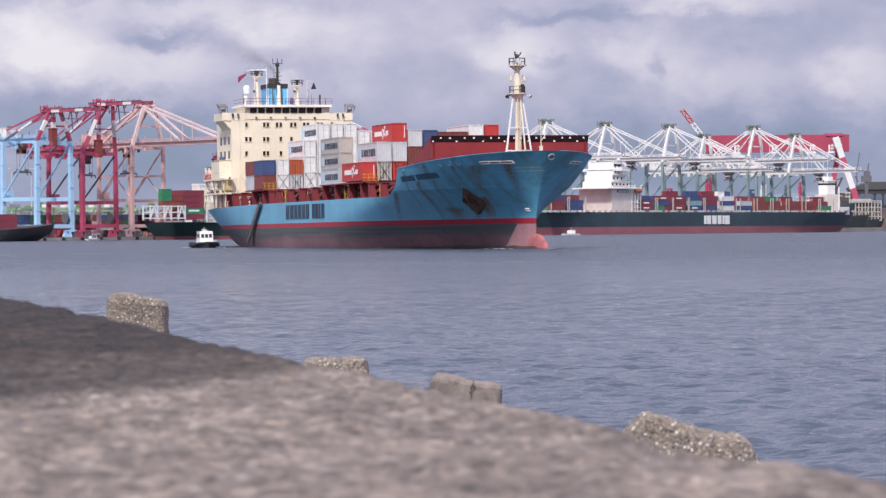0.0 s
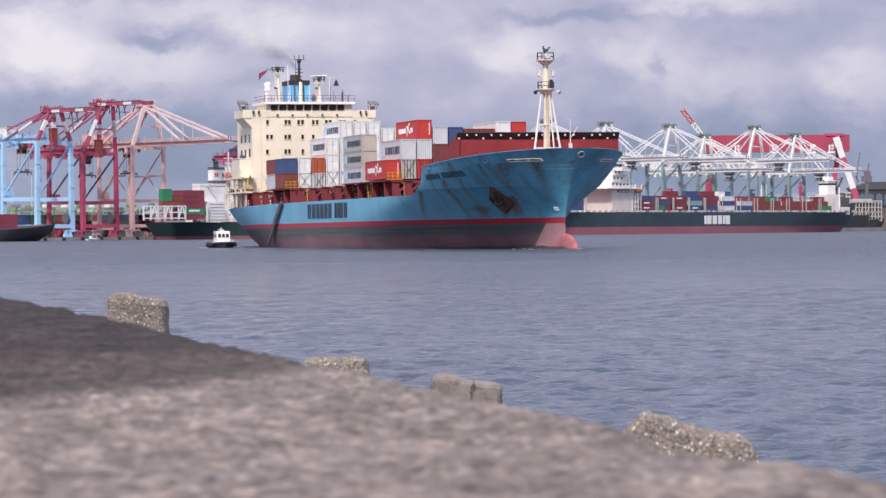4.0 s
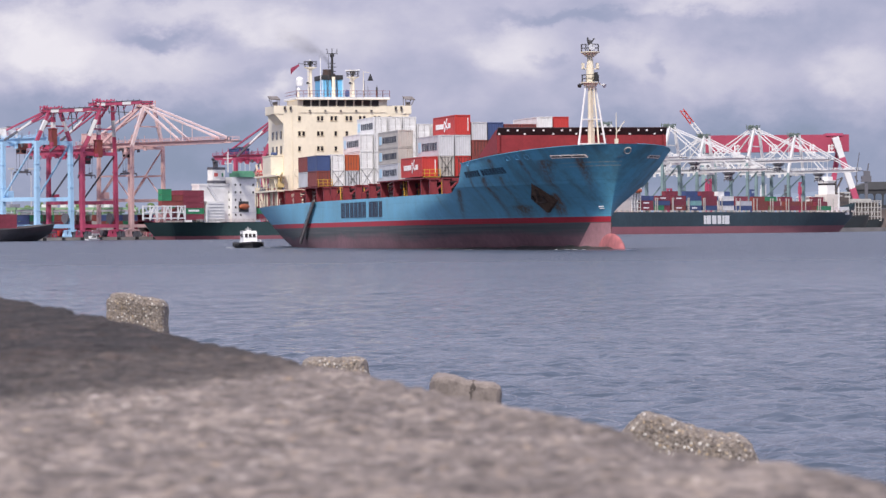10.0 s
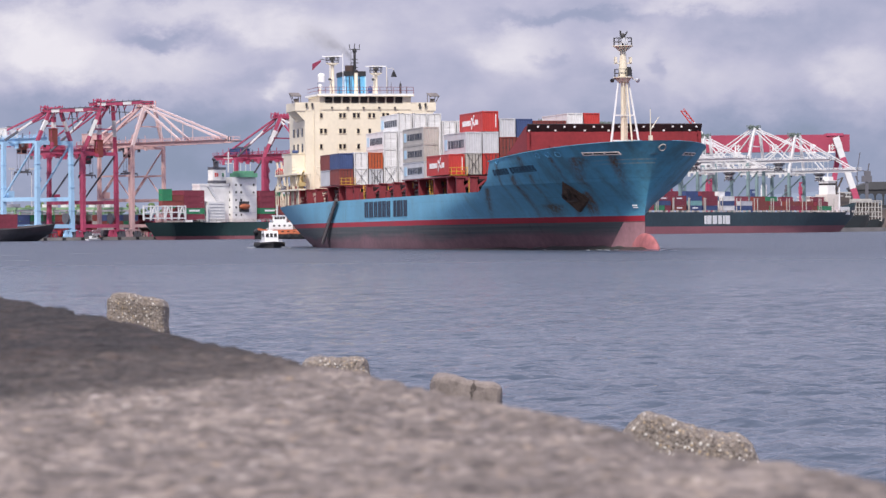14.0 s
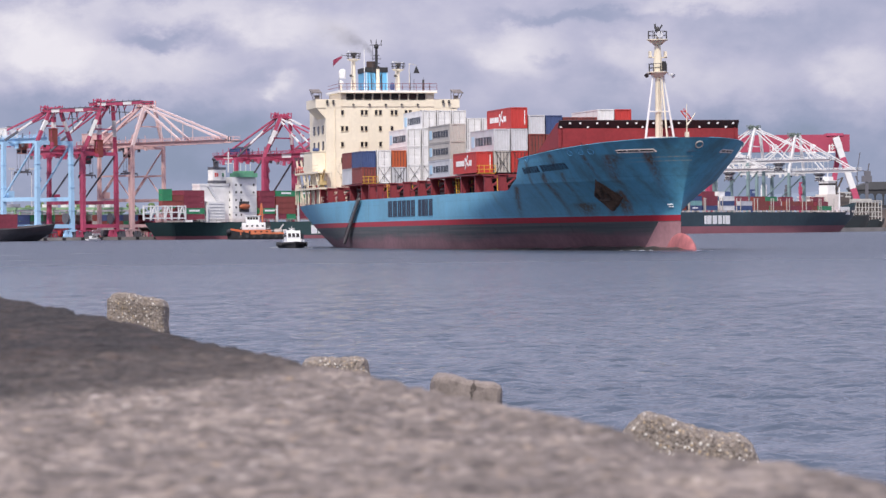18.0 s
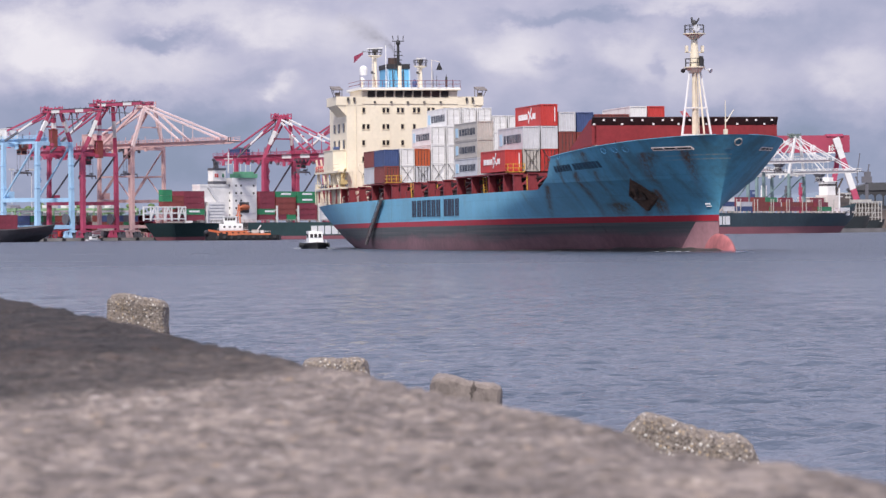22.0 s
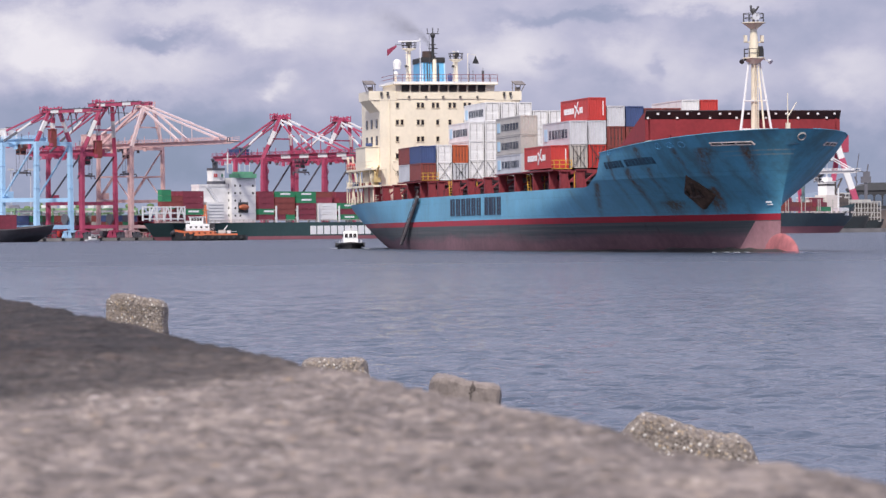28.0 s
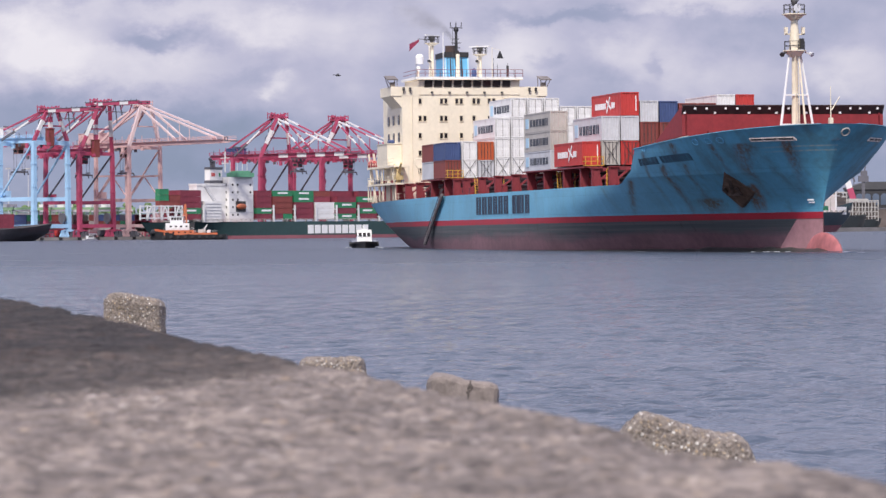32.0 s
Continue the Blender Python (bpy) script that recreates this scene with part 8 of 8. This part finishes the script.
def far_buildings():
    """A long dark hall with arched bays beyond the shipyard, and a small crane."""
    b = thing("dock_hall", "long dark industrial hall with a row of arched bays", "building", Matrix.Translation((347.6, 2600, 2.5)))
    part("wall", Shape().box(0, 60, 0, 40, 0, 32), HALL_DARK, b)
    part("roof", Shape().slab([(-1, 32), (61, 32), (61, 34), (46, 38.5), (14, 38.5), (-1, 34)], -1, 41), ROOF_GREY, b)
    for i in range(8):
        x = 4.5 + 7.0 * i
        arch = [(x, 19.0), (x + 5.6, 19.0), (x + 5.6, 26.0)] + [(x + 2.8 + 2.8 * math.cos(a), 26.0 + 2.6 * math.sin(a)) for a in (0.5, 1.0, 1.57, 2.1, 2.6)] + [(x, 26.0)]
        part("arched_bay", Shape().slab(arch, -0.3, 0.05), BAY_GLASS, b, "blue-grey glazed arch")
    low = thing("dock_building", "low grey industrial building beyond the shipyard", "building", Matrix.Translation((336.6, 2560, 2.5)))
    part("wall", Shape().box(0, 50, 0, 30, 0, 15), HALL_BROWN, low)
    part("roof", Shape().box(-0.5, 50.5, -0.5, 30.5, 15, 16), STEEL_DARK, low)
    c = thing("jib_crane", "small dark yard crane far beyond the dock", "crane", Matrix.Translation((344.7, 2500, 2.5)))
    part("tower", Shape().bar((0, 0, 0), (0, 0, 42), 2.4), STEEL_DARK, c)
    part("crane_house", Shape().box(-4, 4, -2, 2, 37, 42).box(-2, 3, -2, 2, 42, 46), STEEL_DARK, c)
    part("jib_section", Shape().bar((-7, 0, 37), (-9, 0, 42), 1.2).bar((1, 0, 46), (2, 0, 52), 1.0), STEEL_DARK, c)
    far = thing("jib_crane", "slim dark crane far beyond the dock", "crane", Matrix.Translation((431.3, 3200, 2.5)))
    part("jib_section", Shape().bar((0, 0, 0), (0, 0, 62), 0.8).bar((0, 0, 58), (3, 0, 78), 0.8), STEEL_DARK, far)


yard()
far_trees()
far_hills()
far_buildings()


# ---- small craft ----
def launch():
    b = thing("pilot_launch", "white-cabined launch with black fendered hull, under way", "boat")
    rows = []
    for z, k in ((-0.5, 0.75), (0.2, 0.92), (0.62, 1.0)):
        rows.append([(-4.0 + 8 * q * (0.94 + 0.06 * k), (1.95 * k) * (1 - max(0, (q - 0.6) / 0.4) ** 2.6), z + 0.4 * q * q * (z > 0)) for q in (0, .15, .3, .45, .6, .7, .8, .88, .94, .98, 1)])
    s = Shape()
    for sign in (1, -1):
        s.grid([[(x, sign * y, z) for x, y, z in r] for r in rows])
    s.grid([[(r[0][0], -r[0][1], r[0][2]), (r[0][0], r[0][1], r[0][2])] for r in rows])
    part("hull", s, BLACK, b, "black hull", smooth=True)
    part("deck", Shape().grid([[(x, -y, z - 0.05), (x, y, z - 0.05)] for x, y, z in rows[-1]]), BOX_PALE, b)
    top = rows[-1]
    for sign in (1, -1):
        s = Shape()
        for p, q in zip(top, top[1:]):
            s.bar((p[0], sign * p[1], p[2] - 0.12), (q[0], sign * q[1], q[2] - 0.12), 0.26, 0.3)
        part("rubbing_strake", s, BLACK, b)
    for i in range(4):
        for sign in (1, -1):
            part("tyre_fender", Shape().tube((-3.0 + 1.6 * i, sign * 1.95, 0.6), (-3.0 + 1.6 * i, sign * 2.15, 0.6), 0.38), BLACK, b)
    cab = part("wheelhouse", Shape().slab([(-1.9, 0.55), (2.0, 0.55), (1.75, 2.0), (1.45, 2.6), (1.1, 2.75), (-1.4, 2.75), (-1.7, 2.55)], -1.1, 1.1), WHITE, b, "white wheelhouse")
    part("roof", Shape().box(-1.55, 1.25, -1.15, 1.15, 2.73, 2.81), WHITE, cab)
    for y in (-0.95, -0.3, 0.35):
        part("window", Shape().bar((1.86, y + 0.3, 1.75), (1.64, y + 0.3, 2.35), 0.5, 0.05), GLASS, cab)
    for x in (-1.5, -0.5, 0.5):
        for y in (-1.115, 1.105):
            part("window", Shape().box(x, x + 0.75, y, y + 0.012, 1.75, 2.35), GLASS, cab)
    part("mast", Shape().tube((-0.6, 0, 2.6), (-0.6, 0, 3.5), 0.05).bar((-0.6, -0.5, 3.1), (-0.6, 0.5, 3.1), 0.07), WHITE, b)
    part("radar", Shape().box(-0.2, 0.3, -0.4, 0.4, 2.8, 2.95), WHITE, b)
    s = Shape()
    for q in top[5:]:
        for sign in (1, -1):
            s.bar((q[0], sign * q[1] * 0.9, q[2]), (q[0] - 0.1, sign * q[1] * 0.9, q[2] + 0.55), 0.05)
    part("bow_rail", s, WHITE, b)
    rng = random.Random(31)
    for i in range(12):
        x, y = rng.uniform(-7.5, 4.6), rng.choice((-1, 1)) * rng.uniform(1.9, 2.6)
        ring = [(x + rng.uniform(0.3, 0.8) * math.cos(6.283 * k / 7), y + rng.uniform(0.12, 0.3) * math.sin(6.283 * k / 7)) for k in range(7)]
        part("foam_fleck", Shape().prism(ring, -0.02, 0.1), FOAM, b)
    return b


def tug():
    b = thing("harbour_tug", "orange and white harbour tug with black fendered hull", "tugboat")
    rows = []
    for z, k in ((-0.8, 0.75), (0.6, 0.95), (1.9, 1.0)):
        rows.append([(-15.5 + 27.5 * q, (4.0 * k) * (0.75 + 0.25 * min(1, q / 0.15)) * (1 - max(0, (q - 0.6) / 0.4) ** 2), z + 4.0 * max(0, q - 0.35) ** 2 * (z > 0)) for q in (0, .1, .2, .4, .6, .75, .88, .96, 1)])
    s = Shape()
    for sign in (1, -1):
        s.grid([[(x, sign * y, z) for x, y, z in r] for r in rows])
    s.grid([[(r[0][0], -r[0][1], r[0][2]), (r[0][0], r[0][1], r[0][2])] for r in rows])
    part("hull", s, BLACK, b, "black hull", smooth=True)
    part("deck", Shape().grid([[(x, -y, z - 0.1), (x, y, z - 0.1)] for x, y, z in rows[-1]]), TUG_ORANGE, b)
    for i in range(9):
        x = -14 + 2.6 * i
        for y in (-4.0, 4.0):
            part("tyre_fender", Shape().tube((x, y - 0.2, 1.2), (x, y + 0.2, 1.2), 0.6), BLACK, b)
    part("bulwark", Shape().bar((-11.6, -3.7, 2.2), (3, -3.95, 2.2), 0.2, 0.7).bar((3, -3.95, 2.3), (11, -0.9, 3.7), 0.2, 0.8).bar((-11.6, 3.7, 2.2), (3, 3.95, 2.2), 0.2, 0.7), TUG_ORANGE, b)
    part("deckhouse", Shape().box(-4, 7.0, -2.8, 2.8, 1.8, 3.5), TUG_ORANGE, b, "orange deckhouse")
    house = part("upper_house", Shape().box(-2.2, 6.4, -2.4, 2.4, 3.5, 6.1), WHITE, b)
    wheel = part("wheelhouse", Shape().slab([(0.2, 6.1), (4.8, 6.1), (5.2, 8.5), (0.0, 8.5)], -1.9, 1.9), WHITE, b)
    for y in (-1.96, 1.88):
        for i in range(4):
            part("window", Shape().box(0.6 + 1.0 * i, 1.4 + 1.0 * i, y, y + 0.08, 7.2, 8.1), GLASS, wheel)
    for y in (-2.46, 2.38):
        for i in range(4):
            part("window", Shape().box(-1.6 + 1.9 * i, -0.8 + 1.9 * i, y, y + 0.08, 4.6, 5.2), GLASS, house)
    for y in (-2.86, 2.78):
        for i in range(5):
            part("window", Shape().box(-3.2 + 2.1 * i, -2.4 + 2.1 * i, y, y + 0.08, 2.4, 3.0), GLASS, b)
    part("roof_edge", Shape().box(-0.2, 5.5, -2.2, 2.2, 8.5, 8.7), WHITE, wheel)
    part("house_rail", Shape().bar((-4, 2.7, 4.4), (7, 2.7, 4.4), 0.08).bar((-4, 2.7, 3.9), (7, 2.7, 3.9), 0.08).bar((-2.2, 2.3, 6.1), (0.4, 2.3, 6.1), 0.08), WHITE, house)
    part("towing_winch", Shape().tube((-6.5, -1.4, 2.9), (-6.5, 1.4, 2.9), 0.9).box(-7.6, -5.4, -1.8, -1.5, 1.8, 3.8).box(-7.6, -5.4, 1.5, 1.8, 1.8, 3.8), BOX_GREY, b)
    part("bow_fender", Shape().ball((11.4, 0, 2.6), 1.0, 2.2, 1.2), BLACK, b, smooth=True)
    part("funnel", Shape().box(-3.6, -2.3, -2.2, -1.0, 3.5, 6.2).box(-3.6, -2.3, 1.0, 2.2, 3.5, 6.2), BLACK, b)
    part("mast", Shape().bar((-1.0, -0.5, 5.2), (-0.6, -0.1, 13.0), 0.42).bar((-1.0, 0.5, 5.2), (-0.6, 0.1, 13.0), 0.42).bar((0.4, 0, 5.2), (-0.4, 0, 13.0), 0.42).bar((-1.6, 0, 11), (0.6, 0, 11), 0.3).bar((-1.4, 0, 9), (0.6, 0, 9), 0.3).bar((0.2, 0, 6.5), (-1.0, 0, 8.8), 0.15), TUG_ORANGE, b)
    part("fire_monitor", Shape().bar((-5.8, 0, 2), (-8.5, 0, 5.4), 0.35).tube((-9, 0, 2), (-9, 0, 3.6), 0.7), STEEL_WHITE, b)
    part("rail", Shape().bar((-11.4, -3.6, 3.2), (-4, -3.8, 3.2), 0.1).bar((-11.4, 3.6, 3.2), (-4, 3.8, 3.2), 0.1), STEEL_WHITE, b)
    return b


def skiff(label, at, f=1.0):
    b = thing("workboat", label, "boat", at)
    s = Shape()
    rows = [[(f * (-6 + 12 * q), f * 1.8 * k * (1 - max(0, (q - 0.5) / 0.5) ** 2), f * z) for q in (0, .25, .5, .75, .9, 1)] for z, k in ((-0.5, 0.7), (1.1, 1.0))]
    for sign in (1, -1):
        s.grid([[(x, sign * y, z) for x, y, z in r] for r in rows])
    s.grid([[(r[0][0], -r[0][1], r[0][2]), (r[0][0], r[0][1], r[0][2])] for r in rows])
    part("hull", s, BOX_PALE, b)
    part("cabin", Shape().box(-3 * f, 2.2 * f, -1.3 * f, 1.3 * f, 0.9 * f, 3.2 * f), WHITE, b)
    part("window", Shape().box(-2.4 * f, 1.6 * f, -1.36 * f, -1.28 * f, 2.0 * f, 2.8 * f), GLASS, b)
    part("mast", Shape().tube((-0.5 * f, 0, 3.2 * f), (-0.5 * f, 0, 5.2 * f), 0.12 * f), WHITE, b)
    return b


THIN_FOAM = mat("thin_foam", (0.27, 0.30, 0.36), 0.6, grain=3, stain=0.5, vary=0.3)


def wake_lines():
    """Broken lines of pale foam left by passing boats."""
    s = Shape()
    rng = random.Random(44)
    for x0, x1, y0, y1, n in ((-66, -30, 402, 386, 18), (-45, -30, 300, 284, 6), (-60, -44, 372, 364, 6)):
        for i in range(n):
            k = rng.random()
            x, y = x0 + (x1 - x0) * k + rng.gauss(0, 0.6), y0 + (y1 - y0) * k + rng.gauss(0, 1.2)
            w = rng.uniform(0.4, 1.8)
            s.prism([(x - w, y), (x - w * 0.3, y - 0.5), (x + w, y - 0.2), (x + w * 0.5, y + 0.5)], -0.02, rng.uniform(0.01, 0.03))
    tagged(new("wake_foam", s.mesh("wake_foam", THIN_FOAM)), "broken pale foam lines on the harbour water", "foam", kind="stuff")


wake_lines()
pilot = launch()
tugboat = tug()
boat_a = skiff("small pale workboat crossing before the moored ship", pose(0, 0, 0), 0.72)
boat_b = skiff("small white workboat lying at the quay", BERTH_A @ pose(-59.8, 26, 0), 0.55)


def bird():
    b = thing("bird", "small dark bird in flight with spread wings", "bird")
    body = part("body", Shape().ball((0, 0, 0), 0.085, 0.03, 0.03, 8, 10).ball((0.085, 0, 0.012), 0.025, 0.02, 0.022, 6, 8), BLACK, b, smooth=True)
    for sign in (-1, 1):
        s = Shape()
        s.grid([[(0.03, sign * 0.015, 0.01), (0.045, sign * 0.07, 0.035), (0.0, sign * 0.13, 0.03)], [(-0.04, sign * 0.015, 0.01), (-0.03, sign * 0.07, 0.03), (-0.02, sign * 0.13, 0.028)]])
        s.grid([[(0.03, sign * 0.015, 0.004), (0.045, sign * 0.07, 0.029), (0.0, sign * 0.13, 0.026)], [(-0.04, sign * 0.015, 0.004), (-0.03, sign * 0.07, 0.024), (-0.02, sign * 0.13, 0.024)]])
        part("wing", s, BLACK, b)
    part("tail", Shape().prism([(-0.07, -0.012), (-0.15, -0.04), (-0.15, 0.04), (-0.07, 0.012)], -0.004, 0.004), BLACK, b)
    return b


swallow = bird()



def motions():
    walk(ship, [(t, pose(x, y, 0.306, 0.13, -0.1226, a)) for t, x, y, a in (
        (0, 10.5, 419.65, -74.33), (1, 11.35, 416.61, -74.42), (2, 12.22, 413.58, -74.53), (3, 13.08, 410.52, -74.63), (6, 15.64, 401.42, -74.96),
        (7, 16.52, 398.46, -75.05), (8, 17.37, 395.53, -75.15), (9, 18.22, 392.61, -75.25), (10, 19.03, 389.66, -75.35), (11, 19.86, 386.64, -75.43),
        (12, 20.7, 383.55, -75.51), (13, 21.52, 380.38, -75.59), (14, 22.39, 377.11, -75.67), (17, 24.96, 368.31, -75.83), (18, 25.82, 365.3, -75.87),
        (19, 26.67, 362.3, -75.91), (20, 27.51, 359.3, -75.96), (21, 28.34, 356.3, -75.99), (22, 29.2, 353.27, -76.03), (23, 30.03, 350.27, -76.08),
        (24, 30.9, 347.23, -76.12), (25, 31.73, 344.24, -76.17), (28, 34.27, 335.15, -76.32), (29, 35.1, 332.27, -76.38), (30, 35.93, 329.44, -76.42),
        (31, 36.77, 326.55, -76.48), (32, 37.65, 323.61, -76.55))])
    for scanner, lag, pace in zip(SCANNERS, (0.0, 70.0), (154.0, 148.0)):
        x, y, z = scanner.location
        walk(scanner, [(0.5 * i, pose(x, y, z, 0, 0, lag + pace * (0.5 * i - 6.0))) for i in range(65)])
    walk(pilot, [(t, pose(x, y, 0, 0, 0, a)) for t, x, y, a in (
        (0, -40.1, 519, -76), (6, -35.2, 510, -77), (13, -29.0, 500, -78), (19, -23.1, 490, -80), (25, -17.4, 484, -83), (28, -14.3, 478, -85), (32, -11.6, 472, -86))])
    walk(tugboat, [(t, pose(x, 1116, 0, 0, 0, 176)) for t, x in ((0, -20.8), (6, -34.8), (14, -56.4), (19, -68.4), (25, -80.2), (28, -86.2), (32, -92.6))])
    walk(boat_a, [(0, pose(60, 1440, 0, 0, 0, 175)), (4, pose(54.5, 1440, 0, 0, 0, 175)), (32, pose(16, 1440, 0, 0, 0, 175))])
    walk(swallow, [(t, pose(x, 100, z, 20, 8, 0)) for t, x, z in ((0, -467.0, 9.5), (30, -32.0, 8.9), (31.6, -8.76, 8.41), (31.8, -5.86, 7.94), (32, -3.27, 7.61))])
    walk(sea, [(0, pose(0, 0, 0)), (32, pose(-5.0, -8.0, 0))])


motions()
